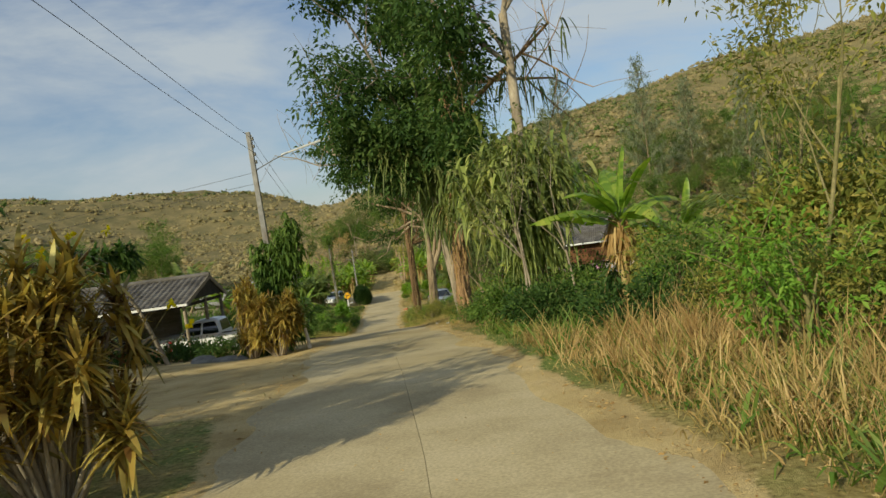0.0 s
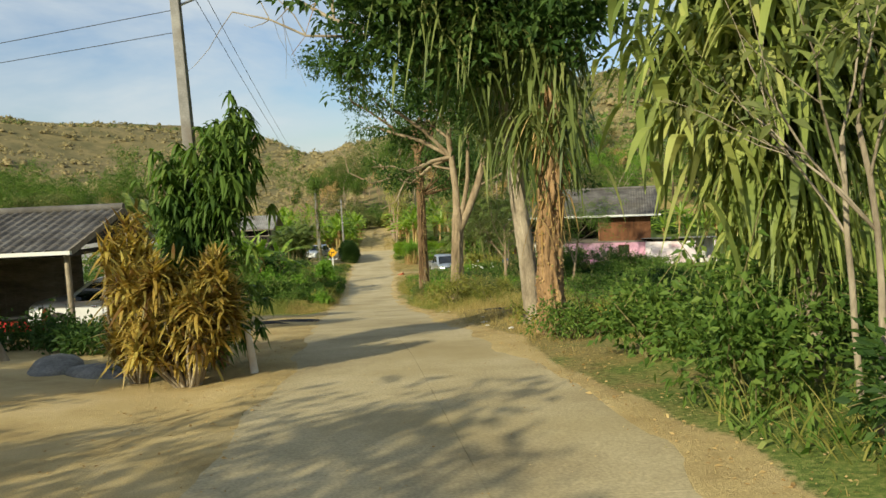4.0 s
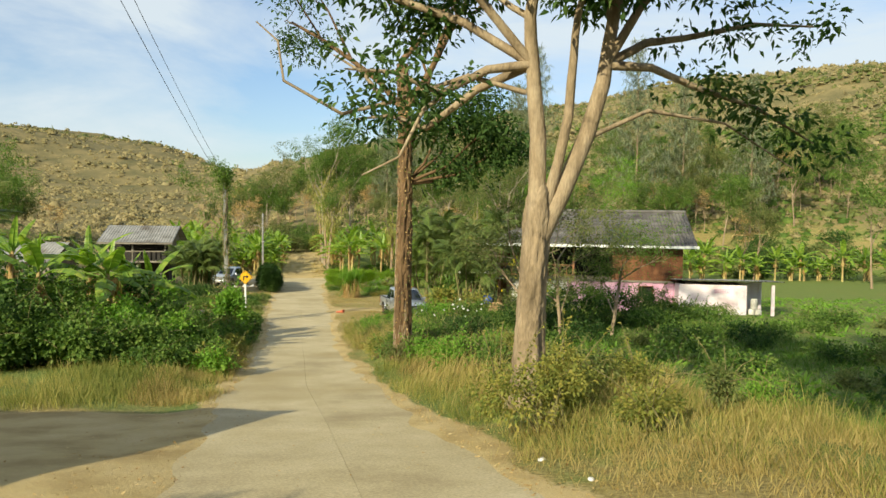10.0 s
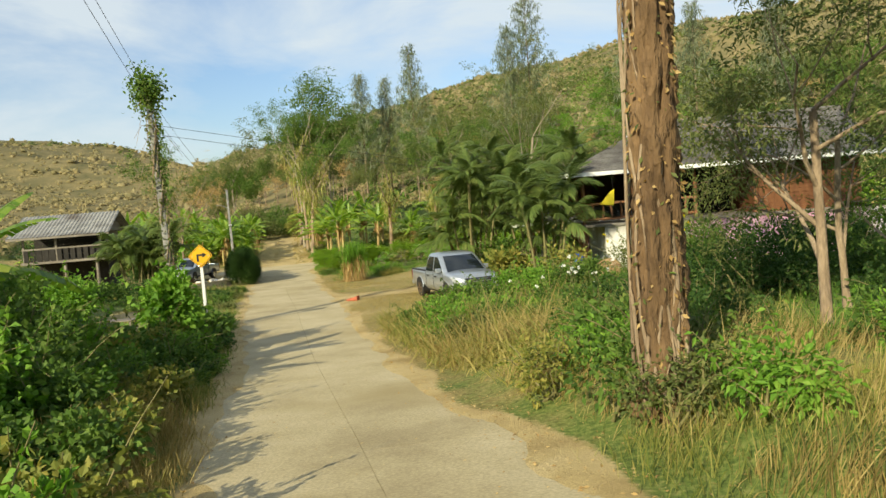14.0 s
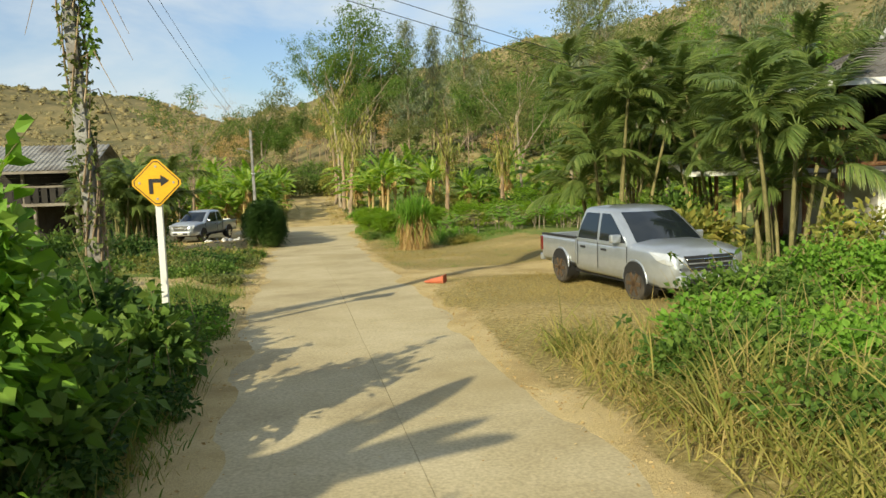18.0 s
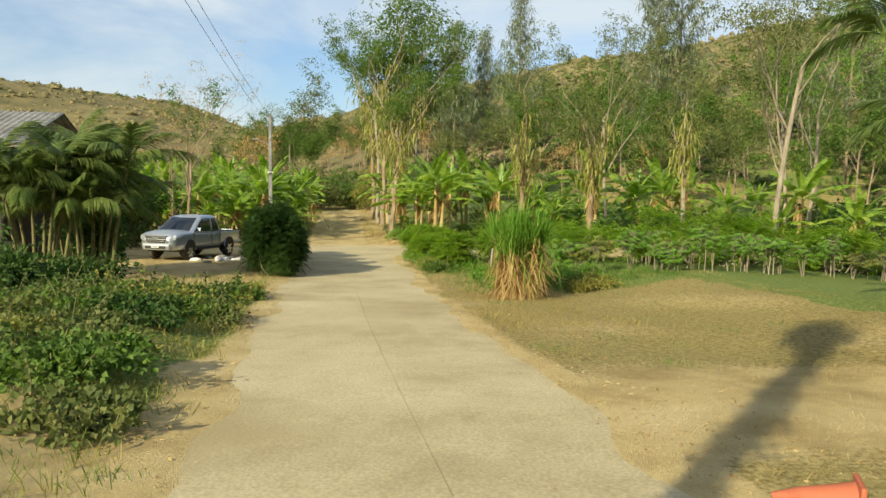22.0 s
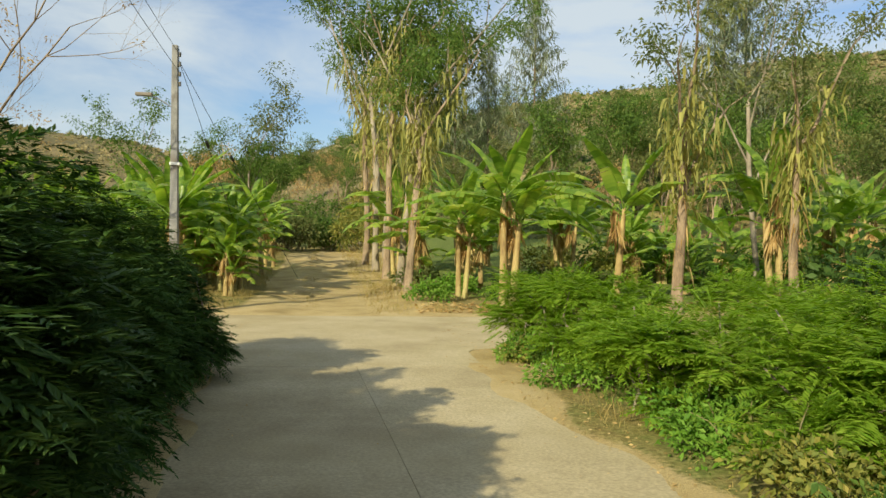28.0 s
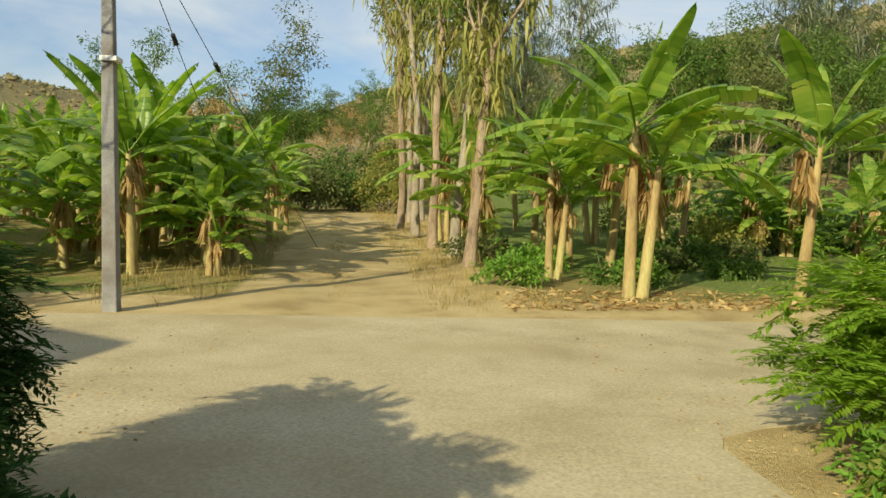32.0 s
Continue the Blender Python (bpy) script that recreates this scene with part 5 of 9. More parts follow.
# ---- right weeds before the parked truck ----
for i, (x, y, s, m) in enumerate(((-2.9, 65.7, (0.9, 0.9, 0.85), L_MID), (-1.4, 66.2, (1.1, 1.0, 0.8), L_FRESH), (-2.3, 66.9, (0.9, 0.9, 0.95), L_FRESH), (-1.1, 68.0, (1.1, 0.9, 1.1), L_MID), (0.6, 68.3, (1.3, 1.0, 1.2), L_FRESH), (2.2, 68.0, (1.3, 1.0, 1.2), L_MID), (-2.6, 63.2, (1.1, 1.2, 0.7), L_MID), (-1.2, 64.6, (1.3, 1.2, 0.8), L_FRESH), (0.6, 65.3, (1.3, 1.2, 0.9), L_MID), (-1.0, 62.0, (1.4, 1.3, 0.6), L_MID), (1.5, 62.5, (1.6, 1.4, 1.2), L_DARK), (3.2, 65.5, (1.4, 1.4, 1.3), L_MID), (0.4, 57.2, (1.5, 1.6, 1.2), L_DARK), (-1.2, 55.0, (1.2, 1.4, 1.0), L_MID), (2.5, 53.8, (1.6, 1.5, 1.2), L_MID), (4.8, 62.0, (1.8, 1.6, 1.9), L_DARK), (7.0, 64.0, (1.8, 1.6, 2.3), L_DARK), (9.5, 66.0, (2.0, 1.6, 2.3), L_DARK), (11.8, 67.5, (1.6, 1.4, 1.9), L_DARK), (6.0, 67.0, (1.6, 1.2, 2.0), L_MID), (14.0, 67.5, (2.2, 1.4, 1.3), L_MID), (15.0, 66.5, (2.0, 1.5, 1.0), L_MID))):
    make_bush("weed_bank", on(x, y), "bank of green weeds and climbers", (s[0], s[1], s[2] * (0.72 if y < 67.5 and x < 4 else 1.0)), m, 190 + i, 4200, 0.10, 0.06, group="weed bank")

# areca palms by the house
make_palm("areca_palm", on(3.2, 83.5), "clump of areca palms with arching green fronds", 201, 12, (1.8, 6.2), 1.6, 9, 1.9, "areca palms")
make_palm("areca_palm", on(4.6, 79.3), "clump of areca palms with arching green fronds", 202, 12, (1.6, 5.8), 1.3, 9, 1.8, "areca palms")
make_palm("areca_palm", on(3.3, 74.4), "areca palm clump with golden stems and dry fronds", 203, 8, (1.6, 4.6), 0.7, 8, 1.6, "areca palms", leaf=L_PALM)
make_palm("areca_palm", on(1.2, 80.2), "clump of areca palms with arching green fronds", 204, 10, (1.4, 5.0), 1.2, 9, 1.8, "areca palms")
make_bush("garden_shrub", on(2.2, 76.6), "yellow-leaved garden shrub beside the truck", (0.9, 0.9, 1.0), L_YELLOW, 210, 700, 0.32, 0.14, group="garden shrubs")
make_bush("garden_shrub", on(3.4, 71.9), "yellow-green garden shrub before the house", (1.0, 0.8, 1.3), L_YELLOW, 211, 900, 0.2, 0.1, group="garden shrubs")
make_bush("garden_shrub", on(5.8, 70.8), "grey-green flowering shrub before the porch", (1.2, 0.9, 1.9), L_OLIVE, 212, 2600, 0.1, 0.05, group="garden shrubs")
make_bush("garden_shrub", on(8.0, 71.4), "olive flowering shrub before the porch", (1.3, 0.8, 2.4), L_OLIVE, 214, 3000, 0.09, 0.045, group="garden shrubs")
make_bush("garden_shrub", on(9.8, 71.0), "olive flowering shrub before the porch", (1.2, 0.8, 2.0), L_MID, 215, 2600, 0.09, 0.045, group="garden shrubs")
make_bush("garden_shrub", on(2.6, 79.4), "broad-leaved green garden shrub by the palms", (1.0, 1.0, 1.5), L_MID, 213, 900, 0.26, 0.12, group="garden shrubs")

# ---- cassava and leucaena hedge, cane clump ----
for i, (x, y, s) in enumerate(((-5.2, 100.4, (1.05, 1.1, 1.5)), (-0.2, 100.2, (1.6, 1.1, 1.1)), (2.6, 99.4, (1.7, 1.2, 1.2)), (5.4, 98.6, (1.8, 1.3, 1.25)), (8.2, 97.0, (1.8, 1.5, 1.3)), (11.0, 96.0, (1.8, 1.5, 1.3)), (-2.4, 102.0, (1.5, 1.3, 1.3)), (7.6, 100.6, (2.0, 1.9, 1.5)), (4.4, 101.6, (2.0, 1.9, 1.5)), (-5.6, 102.8, (1.2, 1.3, 1.5)), (-5.6, 105.4, (1.35, 1.3, 1.6)), (-5.7, 108.0, (1.2, 1.3, 1.7)), (-2.2, 103.4, (2.0, 2.0, 1.6)), (1.4, 103.8, (2.2, 2.0, 1.6)), (-1.6, 107.0, (2.0, 1.6, 1.6)), (5.0, 104.0, (2.2, 2.2, 1.6)), (9.5, 98.0, (2.2, 2.2, 1.5)))):
    feathery("leucaena_bush", on(x, y), "feathery bright green leucaena bush with bare crooked stems", (s[0], s[1], s[2] * ((1.1, 1.6, 1.3, 1.85, 1.45)[i % 5] if i < 9 else (0.98, 1.12, 1.04)[i % 3])), L_LEUC, 220 + i, 1250, "leucaena bushes", flen=0.34, upright=0.5, sag=0.12, lobes=17)
# tall hedge bush on the left
feathery("hedge_bush", on(-11.55, 97.7), "tall dark feathery bush overhanging the road edge", (0.95, 1.1, 3.1), L_DARK, 250, 5200, "hedge", flen=0.3, lobes=30, dome=True)
feathery("hedge_bush", on(-11.95, 99.9), "tall dark feathery bush overhanging the road edge", (1.1, 1.4, 2.9), L_HEDGE, 251, 4600, "hedge", flen=0.33, lobes=24, dome=True)
feathery("hedge_bush", on(-12.35, 102.3), "tall dark feathery bush overhanging the road edge", (1.1, 1.5, 2.7), L_HEDGE, 252, 4600, "hedge", flen=0.33, lobes=24, dome=True)
feathery("hedge_bush", on(-12.75, 107.2), "tall dark feathery bush overhanging the road edge", (0.75, 0.8, 2.3), L_HEDGE, 254, 1600, "hedge", flen=0.33, lobes=16)
feathery("hedge_bush", on(-12.7, 105.2), "tall dark feathery bush overhanging the road edge", (1.0, 1.5, 2.7), L_HEDGE, 253, 2800, "hedge", flen=0.33, lobes=20)

for i, (x, y) in enumerate(((-11.75, 101.2), (-11.85, 103.4), (-11.9, 105.6))):
    feathery("hedge_bush", on(x, y), "low dark feathery bush at the road edge", (0.6, 1.2, 1.5), L_HEDGE, 255 + i, 1300, "hedge", flen=0.3, lobes=14)
# sugar cane
rng = np.random.default_rng(260)
cane = thing("sugar_cane", on(-4.2, 91.4), "clump of sugar cane, green above and straw-brown below", "cane")
k = 95
a, q = rng.uniform(0, 6.28, k), 0.46 * np.sqrt(rng.uniform(0, 1, k))
cs, cl, cd = Shape(), Shape(), Shape()
for i in range(k):
    b = np.array([math.cos(a[i]) * q[i], math.sin(a[i]) * q[i], -0.05])
    t_ = b + (math.cos(a[i]) * 0.6 * q[i], math.sin(a[i]) * 0.6 * q[i], rng.uniform(1.25, 2.0))
    cs.tube([b, (b + t_) / 2 + (0, 0, 0.08), t_], [0.02, 0.017, 0.011], 5)
    m = 11
    d = unit(rng, m, 2.8 if i % 4 else 1.1)
    cl.straps(np.tile(t_, (m, 1)) - rng.uniform(0, 0.35, (m, 1)) * (0, 0, 1), d, rng.uniform(0.8, 1.5, m), rng.uniform(0.028, 0.05, m), rng.uniform(0.1, 0.7, m), 6)
    m = 26
    d = unit(rng, m, -0.9)
    cd.straps(b + (t_ - b) * rng.uniform(0.12, 0.95, (m, 1)), d, rng.uniform(0.35, 0.95, m), rng.uniform(0.018, 0.045, m), rng.uniform(0.1, 0.5, m), 3)
# flattened trash round the foot
m = 420
b = np.stack([rng.normal(size=m) * 0.55, rng.normal(size=m) * 0.55, np.full(m, 0.04)], 1)
d = unit(rng, m) * (1, 1, 0.25)
cd.straps(b, d / np.linalg.norm(d, axis=1)[:, None], rng.uniform(0.3, 0.9, m), rng.uniform(0.015, 0.035, m), 0.1, 2)
part("stalk_clump", cs, M_BSTEM, cane)
part("green_leafage", cl, L_FRESH, cane)
tagged(part("dry_leafage", cd, L_DRY, cane), kind="stuff")

# ---- junction: banana groves and trunks ----
b_protos = []
for i, (hh, ll, st) in enumerate(((3.9, 2.9, 2), (3.5, 2.7, 1), (3.2, 2.5, 2), (2.3, 2.1, 2))):
    b_protos.append((make_banana("banana_plant", on(*((-4.5, 118.2), (-0.7, 118.0), (9.3, 121.0), (-14.2, 122.5))[i]), "tall banana plant with wide green leaves", hh, 300 + i, 11, ll, 30 * i, "banana grove", 4, st)))
grove = [(-5.6, 121.0), (-3.4, 122.9), (-4.6, 124.5), (4.2, 123.0), (6.4, 119.8), (12.6, 123.0), (15.5, 119.5), (-6.6, 126.0), (-4.4, 128.0), (0.5, 127.0), (4.0, 129.0), (8.5, 128.0), (-7.2, 131.0), (19.0, 122.0), (-15.6, 120.2), (-17.6, 121.4), (-19.8, 120.0), (-16.4, 124.4), (-18.8, 125.2), (-21.4, 123.0), (-14.6, 126.4), (-13.9, 130.4), (-16.8, 128.6), (-20.0, 129.4), (-23.8, 121.5), (-25.5, 126.0), (-14.3, 135.0), (-17.2, 134.0), (-22.6, 133.0), (-28.5, 123.0), (-14.8, 140.0), (-18.5, 139.5)]
for i, (x, y) in enumerate(grove):
    src = b_protos[i % 4]
    copy_thing(src, pose(*on(x, y), 0, 0, 47 * i) @ Matrix.Scale((0.8 + 0.35 * ((i * 37) % 10) / 10) * (0.86 if x < -13 else 1.0), 4))
more = np.random.default_rng(320)
for i in range(46):
    x, y = (more.uniform(-34, -13.8), more.uniform(119.5, 146)) if i % 3 else (more.uniform(-6.5, 22), more.uniform(127, 140))
    copy_thing(b_protos[(3, 1, 3, 0)[i % 4]], pose(*on(x, y), 0, 0, 61 * i) @ Matrix.Scale((0.75 + 0.4 * more.uniform()) * (0.88 if x < -13 else 1.0), 4))
for i in range(34):
    x, y = more.uniform(-27, -13.6), more.uniform(119.3, 130)
    copy_thing(b_protos[(1, 3, 2, 3)[i % 4]], pose(*on(x, y), 0, 0, 97 * i) @ Matrix.Scale(0.62 + 0.32 * more.uniform(), 4))
wg = np.random.default_rng(325)
for i in range(16):
    make_bush("grove_weeds", on(wg.uniform(-7.0, 8.0), wg.uniform(119.6, 126.0)), "leafy weeds between the banana stems", (wg.uniform(0.6, 1.1), wg.uniform(0.6, 1.0), wg.uniform(0.4, 1.0)), (L_MID, L_FRESH, L_OLIVE)[i % 3], 1260 + i, 1100, 0.13, 0.07, stems=6, group="weeds in the grove", lobes=7)
# trunks with yellow hanging epiphytes along the track
for i, (x, y, hh) in enumerate(((-7.3, 123.6, 6.5), (-7.4, 126.6, 8.5), (-7.9, 129.4, 9.5), (-8.3, 133.0, 10.5), (-8.8, 137.0, 10.0), (-8.1, 141.5, 9.0), (0.5, 115.9, 5.8), (10.9, 116.2, 6.8), (5.4, 117.4, 5.6))):
    t, limbs, tips = make_tree("track_tree", on(x, y), "pale-trunked tree with yellow strap-leaved epiphytes in its crown", hh, 0.17, L_MID if i < 6 else L_OLIVE, M_BARKPALE if i % 2 else M_BARK, 330 + i, 3400 if i < 6 else 1500, 0.18, 0.07, 0.5, (0.02, 0), 0.6, 2, 34, 2, group="trees along the track")
    p0 = np.array(limbs[0][0])
    heads = list(p0[5:7]) + [q for l in limbs if l[2] == 1 for q in l[0][:3]]
    epiphytes(t, heads, 350 + i, 420, 0.75, 0.12, L_STRAPY, 0.36)
    epiphytes(t, p0[2:5], 370 + i, 50, 0.9, 0.05, L_DRY, 0.14)
for i, (x, y, z) in enumerate(((3.0, 129.0, 1.7), (6.5, 131.0, 2.0), (1.0, 133.0, 1.9), (9.0, 127.0, 1.6), (12.5, 131.0, 1.8))):
    make_bush("orchard_shrub", on(x, y), "yellow-green shrub in the orchard beyond the bananas", (1.5, 1.4, z), L_YELLOW if i % 2 == 0 else L_FRESH, 380 + i, 2200, 0.16, 0.08, group="orchard shrubs")

# shrubs before the stilt house, and mounds of creepers in the yard
for i, (x, y, sz) in enumerate(((-17.5, 86.0, (1.4, 1.2, 1.1)), (-19.6, 84.5, (1.6, 1.3, 1.3)), (-22.0, 86.5, (1.6, 1.4, 1.5)), (-15.9, 89.0, (1.2, 1.1, 0.9)), (-24.6, 85.0, (1.8, 1.5, 1.7)), (-18.4, 91.5, (1.4, 1.2, 1.3)), (-20.8, 92.0, (1.5, 1.3, 1.4)), (-16.4, 93.8, (1.2, 1.0, 0.8)))):
    make_bush("yard_shrub", on(x, y), "dark green shrub before the stilt house", sz, L_DARK if i % 2 else L_MID, 700 + i, 1700, 0.16, 0.08, group="stilt house shrubs")
mr_ = np.random.default_rng(720)
for i in range(74):
    y = mr_.uniform(77.5, 92.5) if i < 30 else mr_.uniform(83.4, 90.6)
    x = edges(y)[0] - (mr_.uniform(0.9, 6.5) if i < 30 else 0.6 + 3.6 * mr_.uniform(0, 1) ** 1.2)
    make_bush("creeper_mound", on(x, y), "low mound of green creeping weeds", (mr_.uniform(0.6, 1.3) * (1 if i < 30 else 0.7), mr_.uniform(0.6, 1.2) * (1 if i < 30 else 0.8), mr_.uniform(0.16, 0.32) * (0.62 if i < 30 else 0.95)), (L_MID, L_OLIVE, L_MID, L_DARK, L_YELLOW)[i % 5], 730 + i, 1500, 0.085, 0.07, stems=4, group="creeper mounds")
make_bush("dark_thicket", on(-18.2, 98.4), "dark leafy thicket behind the palms and the house", (1.3, 1.2, 2.4), L_DARK, 790, 5200, 0.16, 0.08, group="stilt house shrubs", lobes=16)
# weeds filling the slope behind the reeds of the first stretch
wq = np.random.default_rng(800)
for i in range(22):
    y = -1.0 + 0.85 * i + wq.uniform(-0.4, 0.4)
    x = edges(y)[1] + wq.uniform(2.6, 6.8)
    make_bush("weed_clump", on(x, y), "tall yellow-green weeds standing behind the reeds", (wq.uniform(0.7, 1.2), wq.uniform(0.7, 1.2), wq.uniform(1.2, 2.5)), (L_FRESH, L_YELLOW, L_MID, L_YELLOW)[i % 4], 810 + i, 1500, 0.11, 0.045, stems=12, group="weeds behind the reeds")
# scrub that closes the end of the track
for i, (x, y, sz) in enumerate(((-14.5, 150.0, (2.4, 2.0, 3.0)), (-11.6, 152.5, (2.2, 1.8, 2.6)), (-9.0, 150.5, (2.2, 2.0, 3.4)), (-17.5, 148.0, (2.4, 2.2, 3.6)), (-12.6, 157.0, (3.0, 2.4, 4.6)), (-8.0, 156.0, (2.6, 2.4, 5.0)), (-16.5, 158.0, (3.0, 2.6, 5.2)))):
    make_bush("track_end_bush", on(x, y), "olive green bush closing the end of the track", sz, (L_OLIVE, L_MID, L_YELLOW)[i % 3], 840 + i, 3600, 0.24, 0.11, group="bushes at the track end", lobes=14)
# weeds and climbers close along the left ditch, and low weeds on the right verge
wl_ = np.random.default_rng(860)
for i in range(20):
    y = 49.8 + 0.7 * i + wl_.uniform(-0.2, 0.2)
    x = edges(y)[0] - wl_.uniform(0.9, 2.3)
    make_bush("ditch_weeds", on(x, y), "leafy weeds and climbers along the ditch", (wl_.uniform(0.6, 1.0), wl_.uniform(0.6, 1.1), wl_.uniform(0.4, 0.95)), (L_MID, L_FRESH, L_YELLOW, L_MID)[i % 4], 870 + i, 1300, 0.1, 0.07, stems=8, group="ditch weeds")
for i in range(16):
    y = 46.0 + 1.1 * i + wl_.uniform(-0.3, 0.3)
    x = edges(y)[1] + wl_.uniform(1.2, 4.2)
    make_bush("verge_weeds", on(x, y), "low mixed weeds in the long grass of the verge", (wl_.uniform(0.5, 0.9), wl_.uniform(0.5, 0.9), wl_.uniform(0.5, 0.95)), (L_MID, L_OLIVE, L_FRESH)[i % 3], 895 + i, 900, 0.1, 0.05, stems=8, group="verge weeds")
for i in range(22):
    y = 39.0 + 0.75 * i + wl_.uniform(-0.4, 0.4)
    x = edges(y)[1] + wl_.uniform(0.7, 5.2)
    make_bush("verge_weeds", on(x, y), "yellow-green weeds standing in the long grass", (wl_.uniform(0.35, 0.7), wl_.uniform(0.35, 0.7), wl_.uniform(0.4, 1.0)), (L_YELLOW, L_OLIVE, L_FRESH, L_YELLOW)[i % 4], 1000 + i, 1000, 0.07, 0.035, stems=10, group="verge weeds", lobes=6)
make_bush("verge_bush", on(-1.1, 39.7), "olive-leaved bush in the grass before the forked tree", (1.1, 0.95, 1.2), L_YELLOW, 915, 4200, 0.07, 0.035, group="verge weeds")


sv = np.random.default_rng(1140)
for i in range(22):
    y = 59.5 + 0.62 * i + sv.uniform(-0.3, 0.3)
    x = edges(y)[0] - sv.uniform(0.45, 1.1)
    make_bush("ditch_weeds", on(x, y), "low leafy weeds at the edge of the concrete", (sv.uniform(0.35, 0.6), sv.uniform(0.45, 0.8), sv.uniform(0.2, 0.45)), (L_MID, L_DARK, L_FRESH)[i % 3], 1141 + i, 1000, 0.07, 0.045, stems=5, group="ditch weeds", lobes=7)
hv = np.random.default_rng(1040)
for i in range(36):
    y = hv.uniform(92.5, 103) if i < 20 else hv.uniform(98.5, 107.5)
    x = edges(y)[1] + (hv.uniform(1.6, 6.5) if i < 20 else hv.uniform(0.75, 2.0))
    make_bush("hedge_weeds", on(x, y), "low bright green weeds before the hedge", (hv.uniform(0.5, 1.0), hv.uniform(0.5, 0.9), hv.uniform(0.22, 0.55)), (L_FRESH, L_MID, L_FRESH, L_YELLOW)[i % 4], 1041 + i, 1100, 0.08, 0.04, stems=5, group="weeds before the hedge", lobes=7)


# cassava plants before the hedge: thin pale stalks with umbrella heads of fingered leaves
def make_cassava(loc, seed, h):
    rng = np.random.default_rng(seed)
    t = thing("cassava_plant", loc, "young cassava plant with pale stalk and fingered leaves", "cassava", "cassava plants")
    st, lf = Shape(), Shape()
    for q in range(int(rng.integers(1, 4))):
        b = np.array([rng.normal() * 0.06, rng.normal() * 0.06, -0.05])
        top = b + (rng.normal() * 0.16, rng.normal() * 0.16, h * rng.uniform(0.75, 1.05))
        st.tube([b, (b + top) / 2 + rng.normal(size=3) * 0.03, top], [0.016, 0.014, 0.01], 6)
        for i in range(15):
            a, el = i * 2.4, rng.uniform(-0.3, 0.8)
            d = np.array([math.cos(a) * math.cos(el), math.sin(a) * math.cos(el), math.sin(el)])
            o = top - (0, 0, rng.uniform(0, 0.35))
            e = o + d * rng.uniform(0.18, 0.36)
            st.tube([o, e], [0.005, 0.004], 4)
            fan = np.linspace(-1.2, 1.2, 6)
            dx = np.stack([np.cos(a + fan), np.sin(a + fan), np.full(6, -0.15)], 1)
            lf.straps(np.tile(e, (6, 1)), dx / np.linalg.norm(dx, axis=1)[:, None], rng.uniform(0.12, 0.2, 6), rng.uniform(0.045, 0.065, 6), 0.35, 3)
    tagged(part("stalk_tuft", st, M_BARKPALE, t), kind="stuff")
    tagged(part("leafage", lf, L_FRESH if seed % 3 else L_YELLOW, t), kind="stuff")
    return t


cs_ = np.random.default_rng(930)
cas = [make_cassava(on(*p), 931 + i, hh) for i, (p, hh) in enumerate((((-1.9, 97.4), 1.0), ((0.9, 97.0), 1.25), ((2.0, 96.4), 1.1), ((4.0, 95.6), 1.3), ((5.6, 94.2), 1.2)))]
for i in range(46):
    x = cs_.uniform(-3.4, 11.5)
    y = 99.2 - 0.36 * (x + 4) - cs_.uniform(0.0, 2.4)
    copy_thing(cas[i % 5], pose(*on(x, y), 0, 0, 53 * i) @ Matrix.Scale(cs_.uniform(0.75, 1.3), 4))

# rough weeds in the field
fw = [make_bush("field_weeds", on(*p), "rank dark green weeds in the field", sz, m, 960 + i, 900, 0.13, 0.07, stems=6, group="field weeds") for i, (p, sz, m) in enumerate((((5.2, 44.0), (1.0, 0.9, 0.6), L_DARK), ((7.5, 50.0), (1.2, 1.0, 0.7), L_MID), ((9.0, 57.0), (1.3, 1.1, 0.8), L_DARK), ((4.4, 36.5), (0.9, 0.8, 0.5), L_OLIVE)))]
fr_ = np.random.default_rng(965)
for i in range(70):
    x, y = fr_.uniform(3.8, 24), fr_.uniform(31, 67)
    copy_thing(fw[i % 4], pose(*on(x, y), 0, 0, 71 * i) @ Matrix.Scale(fr_.uniform(0.6, 1.3), 4))
for i, (x, y, sz) in enumerate(((-15.6, 75.5, (1.2, 1.1, 2.0)), (-17.4, 77.2, (1.4, 1.3, 2.3)), (-19.4, 78.5, (1.5, 1.3, 2.2)))):
    make_bush("yard_bush", on(x, y), "tall broad-leaved bush at the back of the yard", sz, L_MID if i else L_FRESH, 975 + i, 2600, 0.18, 0.1, group="yard bushes", lobes=12)
# banana row and thickets along the far side of the field
fb = np.random.default_rng(985)
for i in range(34):
    x = 14 + 2.0 * i + fb.uniform(-0.8, 0.8)
    copy_thing(b_protos[(3, 1, 3, 2)[i % 4]], pose(*on(x, 112 + 0.1 * i + fb.uniform(-2.5, 2.5)), 0, 0, 83 * i) @ Matrix.Scale(fb.uniform(0.75, 1.05), 4))
for i in range(60):
    x, y = fb.uniform(8, 92), fb.uniform(116, 142)
    copy_thing(fw[i % 4], pose(*on(x, y), 0, 0, 67 * i) @ Matrix.Scale(fb.uniform(2.0, 3.6), 4))


# ---- far vegetation ----
def open_tree(seed, h, leaf, bark, count, ln, sg, name, label, group, loc, levels=3, kids=3, sp=34, fork=0.3, lw=0.45):
    return make_tree(name, loc, label, h, 0.012 * h + 0.03, leaf, bark, seed, count, ln, ln * lw, sg, (0.03, 0), fork, levels, sp, kids, group=group, sides=6)[0]


